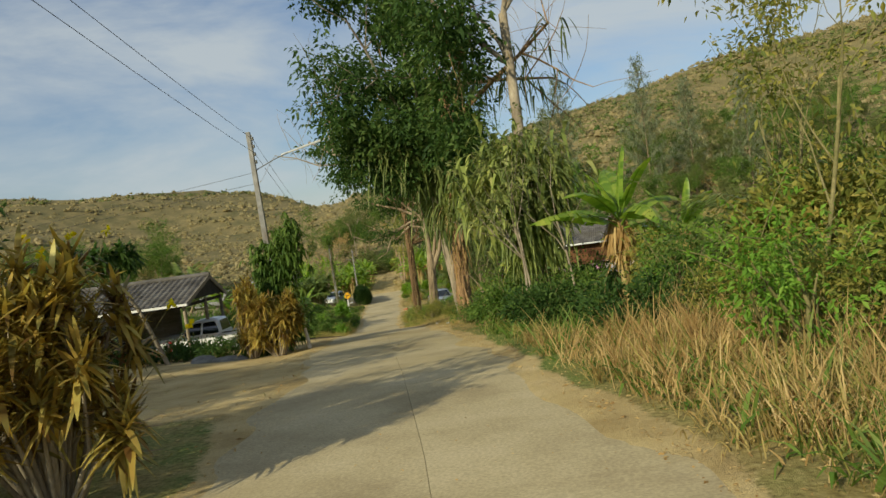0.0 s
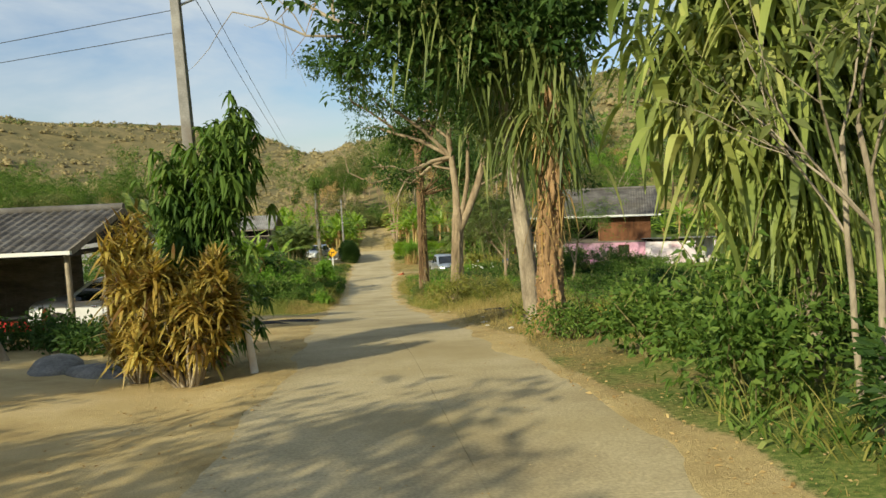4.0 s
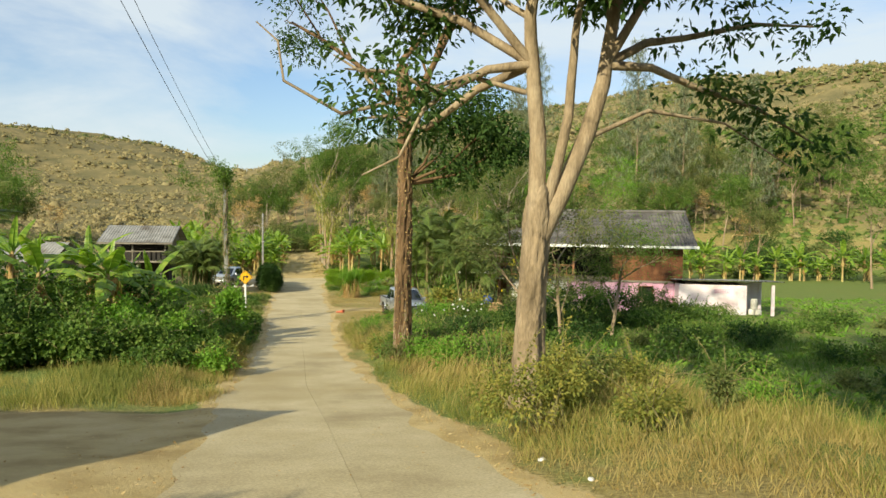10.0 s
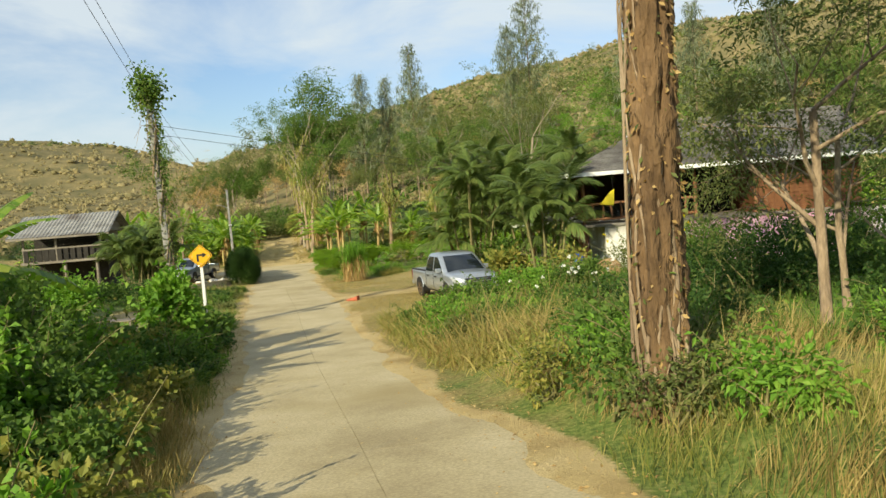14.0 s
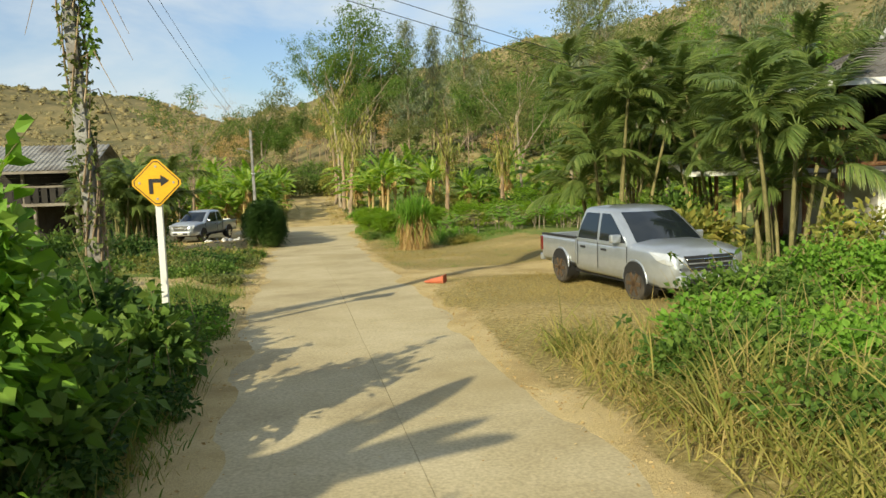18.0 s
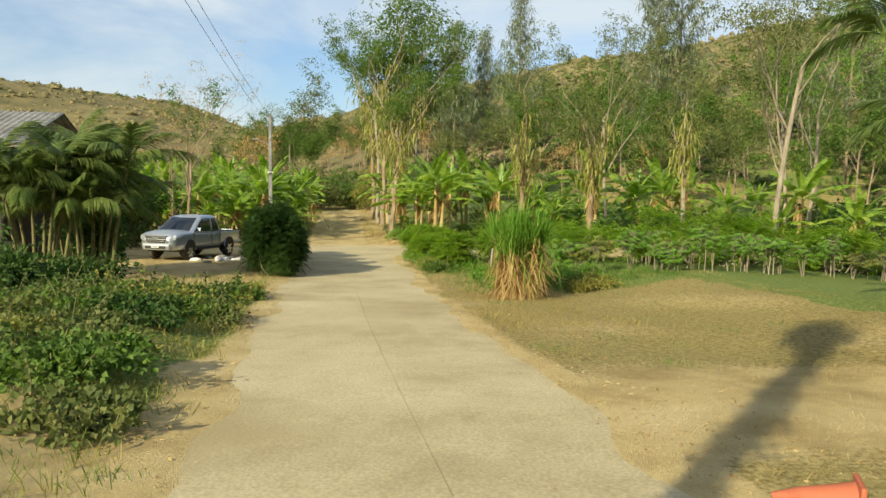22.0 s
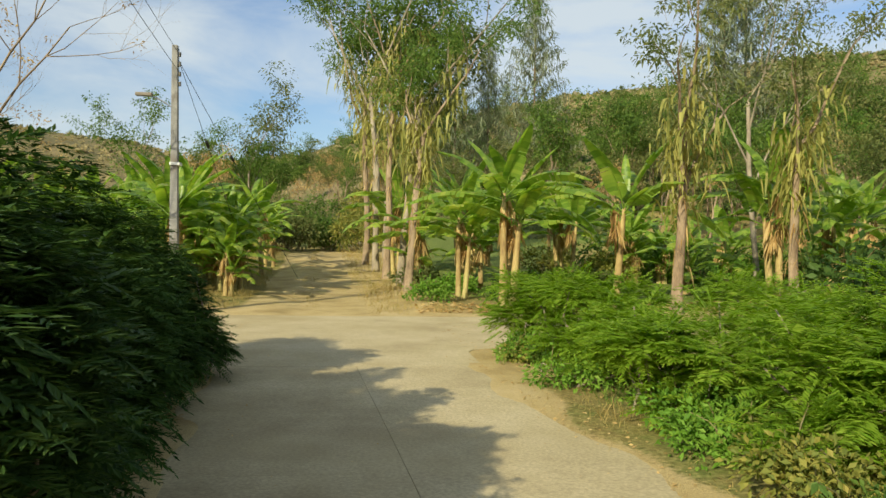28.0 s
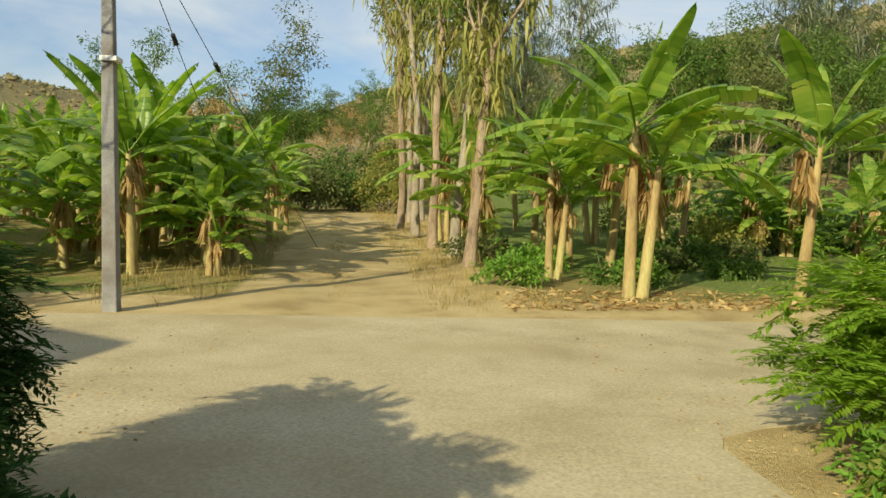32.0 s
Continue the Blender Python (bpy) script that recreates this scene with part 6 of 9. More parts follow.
woods = []
for i, (h, leaf, n, ln, sg) in enumerate(((5.6, L_OLIVE, 3600, 0.26, 0.5), (5.2, L_MID, 3800, 0.26, 0.5), (6.6, L_MID, 3200, 0.26, 0.5), (4.4, L_OLIVE, 3400, 0.26, 0.5), (5.4, L_MID, 3600, 0.26, 0.5), (5.0, L_DRY, 1000, 0.24, 0.4))):
    woods.append(open_tree(400 + i, h, leaf, M_BARK, n, ln, sg, "woodland_tree", "slender woodland tree at the foot of the hill", "woodland", on(*((24, 138), (31, 134), (-66, 122), (-63, 108), (16, 144), (-24, 162))[i]), fork=0.25, sp=30))
wr = np.random.default_rng(410)
spots = []
for i in range(90):
    spots.append((wr.uniform(10, 105), wr.uniform(142, 190)))
for i in range(70):
    spots.append((wr.uniform(-105, -55), wr.uniform(112, 175)))
for i in range(70):
    spots.append((wr.uniform(-34, 24), wr.uniform(165, 245)))
for i in range(16):
    spots.append((wr.uniform(45, 110), wr.uniform(60, 128)))
for i in range(14):
    spots.append((wr.uniform(-85, -48), wr.uniform(62, 115)))
for i, (x, y) in enumerate(spots):
    if abs(x + 10.9 + 0.045 * (y - 118)) < 4 and y < 190:
        x += 9 if x > -11 else -9
    s = wr.uniform(0.7, 1.25)
    copy_thing(woods[i % 6], pose(*on(x, y), 0, 0, wr.uniform(0, 360)) @ Matrix.Scale(s, 4))

# casuarinas on the slope
def casuarina(loc, h, seed):
    rng = np.random.default_rng(seed)
    t = thing("casuarina", loc, "tall grey-green casuarina with feathery upright crown", "tree", "casuarinas")
    part("trunk", Shape().tube([(0, 0, -0.3), (0.1, 0, h * 0.5), (0, 0, h * 0.97)], [0.2, 0.12, 0.02], 7), M_BARK, t)
    boughs, tw = Shape(), []
    for i in range(74):
        f = 0.16 + 0.8 * (i / 73) ** 0.9
        a, ln = i * 2.4 + rng.uniform(-0.3, 0.3), (0.55 + 0.25 * h * (1 - f) ** 0.8) * rng.uniform(0.6, 1.15)
        b = np.array([0, 0, f * h])
        e = b + np.array([math.cos(a) * 0.82, math.sin(a) * 0.85, 0.5]) * ln
        boughs.tube([b, (b + e) / 2 + (0, 0, -0.06 * ln), e], [0.035, 0.025, 0.01], 4)
        m = int(12 + 20 * ln)
        g = rng.uniform(0.2, 1.05, (m, 1))
        tw.append(b + (e - b) * g + rng.normal(size=(m, 3)) * 0.2)
    p = np.concatenate(tw)
    k = len(p)
    d = unit(rng, k, 0.5) + np.stack([p[:, 0], p[:, 1], 0 * p[:, 0]], 1) / (np.hypot(p[:, 0], p[:, 1])[:, None] + 0.3) * 0.5
    part("branchwork", boughs, M_BARK, t)
    part("crown", Shape().straps(p, d / np.linalg.norm(d, axis=1)[:, None], rng.uniform(0.6, 1.3, k), rng.uniform(0.10, 0.2, k), 0.5, 2), L_CASU, t)
    return t


for i, (x, y, top) in enumerate(((3.0, 186, 25), (12.6, 183, 29.5), (8.4, 192, 25), (26.0, 161, 27), (30.5, 165, 35), (45.5, 152, 34), (57, 158, 29), (66, 150, 28))):
    casuarina(on(x, y), top - on(x, y)[2], 430 + i)

# leafy tall trees at the end of the road, and the bare one on the left
open_tree(440, 10.5, L_MID, M_BARKPALE, 6500, 0.34, 0.75, "tall_tree", "tall thin-crowned tree beside the track", "tall trees", on(-7.4, 143.0), sp=26, fork=0.35)
open_tree(441, 9.5, L_OLIVE, M_BARKPALE, 5500, 0.34, 0.75, "tall_tree", "tall thin-crowned tree beside the track", "tall trees", on(-4.6, 146.0), sp=26, fork=0.35)
open_tree(442, 9.0, L_OLIVE, M_BARKPALE, 2600, 0.34, 0.7, "tall_tree", "slim tree standing alone against the sky", "tall trees", on(-21.0, 176.0), sp=24)
open_tree(443, 5.2, L_DRY, M_BARK, 900, 0.09, 0.3, "bare_tree", "nearly leafless pale tree behind the parked truck", "tall trees", on(-18.6, 112.5), levels=4, kids=4, sp=36, fork=0.2)
open_tree(444, 4.4, L_DRY, M_BARK, 900, 0.1, 0.3, "bare_tree", "nearly leafless pale tree behind the parked truck", "tall trees", on(-20.4, 116.5), levels=4, kids=4, sp=36, fork=0.2)
for i, (x, y) in enumerate(((15.0, 112.0), (19.0, 116.0), (12.5, 108.5), (24.0, 112.0), (-10.8 + 20, 126))):
    open_tree(446 + i, 8.0 + i % 3, L_FRESH if i % 2 else L_OLIVE, M_BARKPALE, 5200, 0.17, 0.38, "light_tree", "light-crowned tree beyond the hedge", "trees beyond the hedge", on(x, y), sp=36)
for i, (x, y, sz) in enumerate(((-21.5, 112.0, (2.2, 1.8, 4.2)), (-25.0, 110.5, (2.6, 2.0, 4.8)), (-29.0, 112.0, (2.8, 2.2, 5.2)))):
    make_bush("dark_thicket", on(x, y), "dark leafy trees standing behind the parked truck", sz, L_DARK, 1070 + i, 5200, 0.2, 0.1, group="thicket behind the lot", lobes=16)
# palms round the left house
make_palm("areca_palm", on(-17.2, 96.2), "dark clump of areca palms beside the stilt house", 460, 10, (2.2, 4.2), 0.9, 9, 1.9, "areca palms")
make_palm("areca_palm", on(-18.4, 95.2), "dark clump of areca palms beside the stilt house", 461, 9, (2.2, 4.0), 0.8, 9, 1.8, "areca palms")
for i, (x, y, h) in enumerate(((-26.5, 71.0, 4.6), (-29.5, 76.0, 5.4), (-26.0, 66.5, 3.4))):
    make_palm("coconut_palm", on(x, y), "coconut palm with drooping fronds behind the yards", 470 + i, 1, (h, h + 0.1), 0.1, 16, 3.2, "coconut palms", 0.3, None, 0.14, M_BARK, 0.75, 0.05)

# scrub over the hillsides


def hill_scrub(name, label, count, a0, a1, r0, r1, size, seed, material=None):
    rng = np.random.default_rng(seed)
    a, r = np.radians(rng.uniform(a0, a1, count)), r0 + (r1 - r0) * rng.uniform(0, 1, count) ** 0.8
    x, y = -5 + np.sin(a) * r, 40 + np.cos(a) * r
    keep = np.abs(x + 10.9 + 0.045 * (y - 118)) > 4
    x, y = x[keep], y[keep]
    count = len(x)
    s0 = size * rng.uniform(0.35, 1.0, count) ** 1.3 * (0.8 + 0.6 * (rng.uniform(0, 1, count) > 0.9))
    # each shrub a small lumpy dome, with a few sprigs
    rings = np.array([(1.0, -0.25), (0.95, 0.25), (0.6, 0.62)])
    n_s = 7
    ang = np.arange(n_s) * 2 * math.pi / n_s
    r_ = rings[None, :, None, 0] * rng.uniform(0.5, 1.35, (count, 3, n_s))
    z_ = rings[None, :, None, 1] + rng.normal(size=(count, 3, n_s)) * 0.16
    v = np.stack([r_ * np.cos(ang), r_ * np.sin(ang), z_], -1).reshape(count, 3 * n_s, 3)
    v = np.concatenate([v, np.stack([rng.normal(size=count) * 0.15, rng.normal(size=count) * 0.15, rng.uniform(0.72, 0.95, count)], 1)[:, None]], 1)
    v = v * (s0 * 0.42)[:, None, None] * (1, 1, 0.8) + np.stack([x, y, height(x, y)], 1)[:, None]
    j = np.arange(n_s)
    j2 = (j + 1) % n_s
    q = np.concatenate([np.stack([k * n_s + j, k * n_s + j2, (k + 1) * n_s + j2, (k + 1) * n_s + j], 1) for k in (0, 1)])
    t3 = np.stack([2 * n_s + j, 2 * n_s + j2, 0 * j + 3 * n_s], 1)
    off = (np.arange(count) * (3 * n_s + 1))[:, None, None]
    s = Shape()
    s.add(v.reshape(-1, 3), (off + q).reshape(-1, 4), True)
    s.add(v.reshape(-1, 3), (off + t3).reshape(-1, 3), True)
    m = 12
    c = np.repeat(np.stack([x, y, height(x, y)], 1), m, axis=0)
    sm = np.repeat(s0, m)
    o = unit(rng, count * m, 0.7)
    s.leaves(c + o * (sm * 0.42)[:, None] * (1, 1, 0.85), unit(rng, count * m, 0.2), unit(rng, count * m, 0.5), sm * 0.3, sm * 0.2)
    ob = new(name, s.mesh(name, material or L_HILL))
    tagged(ob, label, "scrub", kind="stuff")


hill_scrub("hill_scrub", "dry brown and olive scrub covering the hills", 17000, -75, 75, 150, 480, 3.6, 481)
hill_scrub("hill_scrub", "dry brown and olive scrub covering the hills", 6000, -60, 60, 130, 270, 2.7, 482)
hill_scrub("lower_woods", "green scrub woods along the foot of the hills", 2600, -60, 70, 118, 165, 2.4, 483, L_OLIVE)
hill_scrub("lower_woods", "green scrub woods along the foot of the hills", 1300, -12, 60, 122, 175, 2.0, 484, L_MID)
hill_scrub("slope_woods", "olive scrub woods on the slope above the field", 5200, -4, 70, 140, 320, 3.6, 485, L_OLIVE)
hill_scrub("slope_woods", "green scrub woods on the slope above the field", 1800, 2, 70, 130, 240, 3.2, 486, L_MID)
hill_scrub("crest_woods", "dark trees along the crest of the hills", 1500, -60, 40, 390, 470, 4.6, 487, L_OLIVE)


# ---- grass and field crops ----
gr = np.random.default_rng(500)


def strip(name, label, count, y0, y1, d0, d1, side, h, w, mat, seed, per=9, power=1.0, **kw):
    rng = np.random.default_rng(seed)
    xs, ys_ = beside(rng, count, y0, y1, d0, d1, side, power)
    keep = zones(xs, ys_)[0] + 0.25 * rng.normal(size=count) < (1.3 if name in ("edge_straw", "sparse_straw") else 0.55)
    return grass(name, label, xs[keep], ys_[keep], h, w, mat, seed + 1, per, **kw)


strip("reed_grass", "tall straw-coloured reeds and grasses along the road", 1150, -3, 15.2, 0.5, 3.4, 1, (0.6, 1.5), 0.022, L_DRY, 510, 9, lean=0.5, droop=0.5)
strip("reed_grass", "tall straw-coloured reeds and grasses along the road", 900, -3, 15.2, 0.4, 3.8, 1, (0.4, 1.35), 0.024, L_GRASSDRY, 509, 9, lean=0.6, droop=0.6, seg=4)
strip("reed_grass", "tall green and yellow weeds among the reeds", 1500, -2, 20, 0.7, 7.5, 1, (0.4, 1.2), 0.026, L_GRASSMIX, 512, 8, lean=0.6, droop=0.55)
strip("reed_weeds", "broad-leaved weeds among the reeds", 1000, -2, 20, 0.6, 5.0, 1, (0.25, 0.95), 0.06, L_GRASSGREEN, 513, 8, lean=0.9, droop=0.5)
strip("verge_grass", "yellow-green grass on the verge", 3200, 38, 52, 0.35, 6.0, 1, (0.3, 0.8), 0.012, L_GRASSMIX, 514, 10, 0.9, lean=0.45)
strip("verge_grass", "dry yellow grass on the verge", 2600, 24, 50, 0.1, 5.0, 1, (0.1, 0.42), 0.01, L_GRASSDRY, 516, 9, lean=0.5)
strip("tall_grass", "tall leaning grass with pale seed heads", 2400, 41, 60, 0.9, 6.5, 1, (0.5, 1.2), 0.013, L_GRASSDRY, 518, 13, lean=0.35, droop=0.5, wind=(0.35, 0.1))
strip("tall_grass", "long arching grass below the weed bank", 1300, 54, 68.0, 1.0, 6.0, 1, (0.7, 1.4), 0.034, L_GRASSMIX, 520, 8, lean=0.8, droop=0.8, seg=5)
strip("short_grass", "short dry grass around the parked truck", 9000, 63, 95, 0.1, 9.0, 1, (0.07, 0.22), 0.008, L_GRASSDRY, 522, 9, lean=0.9, seg=2)
strip("short_grass", "patchy green grass by the hedge", 3600, 92.4, 106, 0.9, 8.0, 1, (0.08, 0.36), 0.016, L_GRASSGREEN, 524, 9, lean=0.6, seg=2)
strip("verge_grass", "green and yellow grass along the ditch", 3900, 44.6, 68, 0.15, 4.2, -1, (0.2, 0.75), 0.014, L_GRASSMIX, 526, 10, 1.3, lean=0.45)
strip("verge_grass", "green grass tufts beside the sign", 2000, 60, 80, 0.15, 3.5, -1, (0.15, 0.5), 0.016, L_GRASSGREEN, 528, 9, 1.4, lean=0.5)
strip("creeping_weeds", "low green creeping weeds over the yard", 6000, 64, 93, 0.3, 11, -1, (0.05, 0.22), 0.05, L_GRASSMIX, 530, 7, lean=1.2, droop=0.5, seg=2)
strip("creeping_weeds", "low yellowing creeping weeds over the yard", 3500, 64, 93, 0.2, 9, -1, (0.05, 0.25), 0.03, L_GRASSMIX, 531, 8, lean=0.9, droop=0.5, seg=2)
strip("verge_grass", "sparse grass at the yard edge", 900, 4, 40, 0.1, 5.5, -1, (0.05, 0.22), 0.012, L_GRASSMIX, 532, 8, lean=0.7)
strip("verge_grass", "grass and weeds round the junction", 1500, 84, 107, 0.1, 4.0, -1, (0.1, 0.4), 0.012, L_GRASSDRY, 534, 9, lean=0.6)
strip("field_plants", "low broad-leaved green crop in the field", 8000, 22, 84, 7.0, 48, 1, (0.25, 0.65), 0.16, L_FRESH, 536, 6, lean=1.3, droop=0.5, seg=2)
strip("field_grass", "rank green grass in the field", 6500, 22, 75, 5.0, 20, 1, (0.3, 0.95), 0.03, L_GRASSGREEN, 538, 8, lean=0.6)
n_t = 1500
ty, tx = gr.uniform(116.2, 160, n_t), gr.choice([-1.0, 1.0], n_t) * gr.uniform(1.9, 4.5, n_t)
grass("verge_grass", "dry grass beside the sandy track", tx - 10.9 - 0.045 * (ty - 118), ty, (0.2, 0.75), 0.016, L_GRASSDRY, 540, 10, 0.45)
n_t = 2600
ox, oy = gr.uniform(-30, 26, n_t), gr.uniform(117.6, 140, n_t)
ok = np.abs(ox + 10.9 + 0.045 * (oy - 118)) > 2.0
grass("grove_grass", "short green grass and litter under the bananas", ox[ok], oy[ok], (0.1, 0.35), 0.02, L_GRASSMIX, 541, 7, 0.7)

n_t = 4200
bx_, by_ = gr.uniform(-7.5, 13, n_t), 116.3 + 2.6 * gr.uniform(0, 1, n_t) ** 1.4
bl_ = gr.uniform(0.06, 0.30, n_t) * gr.uniform(0.5, 1.0, n_t)
bd_ = unit(gr, n_t) * (1, 1, 0.25)
tagged(new("leaf_litter", Shape().leaves(np.stack([bx_, by_, height(bx_, by_) + 0.03], 1), bd_ / np.linalg.norm(bd_, axis=1)[:, None], unit(gr, n_t, 1.6), bl_, bl_ * 0.35).mesh("leaf_litter", L_DRY)), "dry banana leaf litter heaped along the junction", "litter", kind="stuff")
n_t = 260
ty = gr.uniform(117, 150, n_t)
grass("track_grass", "dry grass down the middle of the sandy track", -10.9 - 0.045 * (ty - 118) + gr.normal(size=n_t) * 0.16, ty, (0.08, 0.3), 0.014, L_GRASSDRY, 543, 9, 0.6)

strip("verge_grass", "green tufts of grass beside the lot", 700, 86, 98, 0.15, 3.2, -1, (0.15, 0.5), 0.014, L_GRASSMIX, 550, 12, lean=0.6)

# straw and small stones along the edges of the road
for sd in (-1, 1):
    strip("edge_straw", "flattened straw and short dry grass at the road edge", 9000, -2, 106, -0.12, 1.1, sd, (0.03, 0.11), 0.012, L_GRASSDRY, 560 + sd, 6, 1.5, lean=2.2, droop=0.2, seg=2)
    rng = np.random.default_rng(565 + sd)
    xs, ys_ = beside(rng, 11000 if sd > 0 else 6000, -2, 114, -0.2, 1.9, sd, 1.5)
    m = len(xs)
    p = np.stack([xs, ys_, np.maximum(height(xs, ys_), roll_z(ys_) * (xs * 0 + 1) - 9) + 0.012], 1)
    ln = rng.uniform(0.02, 0.06, m) * (1 + 0.6 * (rng.uniform(size=m) > 0.95))
    d = unit(rng, m) * (1, 1, 0.15)
    tagged(new("leaf_litter", Shape().leaves(p, d / np.linalg.norm(d, axis=1)[:, None], unit(rng, m, 2.5), ln, ln * 0.5).mesh("leaf_litter", L_DRY)), "fallen leaves and bark scraps along the road edge", "litter", kind="stuff")

strip("green_tussocks", "odd clumps of green grass in the dry turf", 34, 82, 95, 0.5, 5.5, 1, (0.1, 0.28), 0.012, L_GRASSGREEN, 616, 34, lean=0.7, spread_r=0.2)
strip("short_grass", "cropped golden turf beside the drive", 9000, 82, 95.5, 0.1, 7.5, 1, (0.05, 0.16), 0.007, L_GRASSDRY, 618, 9, lean=1.0, seg=2)
strip("dry_tussocks", "dry straw tussocks on the verge by the hedge", 420, 86, 104, 0.1, 3.5, 1, (0.12, 0.4), 0.012, L_GRASSDRY, 570, 14, 1.2, lean=0.8)
strip("green_tussocks", "clumps of taller green grass on the verge", 420, 93.4, 106, 1.3, 6.5, 1, (0.2, 0.5), 0.014, L_GRASSGREEN, 572, 18, lean=0.55, spread_r=0.16)
strip("dry_tussocks", "dry straw tussocks at the edge of the lot", 500, 84, 104, 0.1, 4.0, -1, (0.12, 0.4), 0.012, L_GRASSDRY, 574, 14, 1.2, lean=0.8)
strip("green_tussocks", "clumps of green grass at the edge of the lot", 110, 82, 96, 0.4, 3.5, -1, (0.25, 0.55), 0.014, L_GRASSGREEN, 576, 20, lean=0.6, spread_r=0.15)
strip("long_grass", "long arching yellow and green grass before the truck", 1500, 58, 68.2, 0.6, 6.0, 1, (0.7, 1.5), 0.017, L_GRASSDRY, 578, 12, lean=0.75, droop=0.8, seg=5)
strip("verge_grass", "green grass tufts fringing the left road edge", 1500, 58, 92, 0.0, 1.6, -1, (0.08, 0.42), 0.014, L_GRASSMIX, 580, 12, 1.2, lean=0.6)
strip("verge_grass", "yellow grass over the yard beside the sign", 3200, 62, 94, 0.4, 8.0, -1, (0.08, 0.3), 0.012, L_GRASSDRY, 582, 9, lean=0.7)
strip("low_grass", "short dry grass and weeds on the bare verge", 2600, 26, 40, 0.5, 6.0, 1, (0.06, 0.3), 0.011, L_GRASSDRY, 590, 10, lean=0.8, seg=2)
strip("dry_grass", "golden dry grass on the sunny verge", 2000, 27.5, 41, 0.7, 6.5, 1, (0.15, 0.55), 0.012, L_GRASSDRY, 608, 12, lean=0.55)
strip("low_grass", "green grass below the roadside trees", 2200, 24, 44, 2.2, 8.0, 1, (0.15, 0.55), 0.013, L_GRASSMIX, 592, 10, lean=0.6, seg=2)
strip("dry_lawn", "cropped yellow grass where the truck stands", 10000, 64, 79, 0.0, 8.5, 1, (0.09, 0.26), 0.007, L_GRASSDRY, 594, 9, lean=0.8, seg=2)
strip("hedge_grass", "dry grass round the feet of the hedge", 420, 96.2, 106.5, 0.15, 1.5, -1, (0.15, 0.6), 0.014, L_GRASSDRY, 596, 14, lean=0.6)
strip("long_grass", "long arching green and yellow grass before the truck", 1700, 58, 68.4, 0.6, 7.5, 1, (0.8, 1.6), 0.024, L_GRASSMIX, 598, 12, lean=0.75, droop=0.8, seg=5)


strip("verge_grass", "golden sunlit grass along the ditch", 2600, 45.2, 60, 0.1, 1.9, -1, (0.25, 0.7), 0.012, L_GRASSDRY, 612, 12, lean=0.5)
strip("verge_grass", "yellow grass before the thicket", 1500, 45.2, 50.5, 1.5, 12.0, -1, (0.2, 0.7), 0.013, L_GRASSMIX, 614, 11, lean=0.5)
strip("sparse_straw", "sparse cropped straw over the sandy drive", 3600, 70, 96, 0.0, 9.0, 1, (0.04, 0.14), 0.011, L_GRASSDRY, 600, 6, lean=1.2, seg=2)
strip("sparse_straw", "sparse straw over the sandy yard", 1500, 10, 44, 0.2, 8.0, -1, (0.03, 0.1), 0.011, L_GRASSDRY, 602, 6, lean=1.4, seg=2)
strip("low_weeds", "low green weeds dotted over the dry drive", 150, 76, 97, 0.8, 8.0, 1, (0.06, 0.2), 0.03, L_GRASSGREEN, 604, 14, lean=1.2, droop=0.5, seg=2, spread_r=0.18)

# dry leaves and crumbs blown over the carriageway
lr = np.random.default_rng(606)
ly = lr.uniform(-2, 112, 2600)
le, lre = edges(ly)
lx = le + (lre - le) * lr.beta(0.6, 0.6, 2600)
ll = lr.uniform(0.012, 0.04, 2600)
ld = unit(lr, 2600) * (1, 1, 0.1)
tagged(new("road_litter", Shape().leaves(np.stack([lx, ly, roll_z(ly) + 0.014], 1), ld / np.linalg.norm(ld, axis=1)[:, None], unit(lr, 2600, 3.0), ll, ll * 0.55).mesh("road_litter", L_DRY)), "dry leaves and crumbs blown over the concrete", "litter", kind="stuff")


# ---- buildings ----
M_TILE = surface("roof_tile_grey", [(0.055, 0.05, 0.045), (0.12, 0.11, 0.10), (0.20, 0.19, 0.17)], 1.2, 0.9, bump=0.4, fine=30, stain=(0.09, 0.08, 0.06))
M_TIN = surface("weathered_sheet", [(0.16, 0.155, 0.14), (0.27, 0.26, 0.24), (0.34, 0.33, 0.30)], 1.0, 0.8, bump=0.3, fine=22, stain=(0.12, 0.10, 0.08))
M_PLASTER = surface("white_plaster", [(0.50, 0.47, 0.40), (0.70, 0.67, 0.60), (0.76, 0.74, 0.68)], 1.6, 0.9, bump=0.2, fine=40, stain=(0.42, 0.37, 0.28))
M_PINK = surface("pink_plaster", [(0.50, 0.26, 0.36), (0.66, 0.36, 0.48), (0.72, 0.48, 0.56)], 1.4, 0.9, bump=0.2, fine=40, stain=(0.40, 0.24, 0.26))
M_PALEPINK = surface("pale_pink_plaster", [(0.62, 0.46, 0.50), (0.76, 0.66, 0.68), (0.80, 0.74, 0.74)], 1.4, 0.9, bump=0.2, fine=40, stain=(0.5, 0.36, 0.36))
M_WOOD = surface("brown_boards", [(0.07, 0.028, 0.012), (0.16, 0.065, 0.025), (0.22, 0.10, 0.045)], 3.0, 0.7, bump=0.3, fine=30, stretch=(1, 1, 0.2))
M_GREYWOOD = surface("grey_boards", [(0.10, 0.085, 0.065), (0.22, 0.19, 0.15), (0.30, 0.27, 0.22)], 3.0, 0.9, bump=0.3, fine=30, stretch=(0.25, 1, 1))
M_LOG = surface("log_rail", [(0.12, 0.05, 0.025), (0.24, 0.11, 0.05), (0.32, 0.17, 0.09)], 3.0, 0.75, bump=0.4, fine=24)
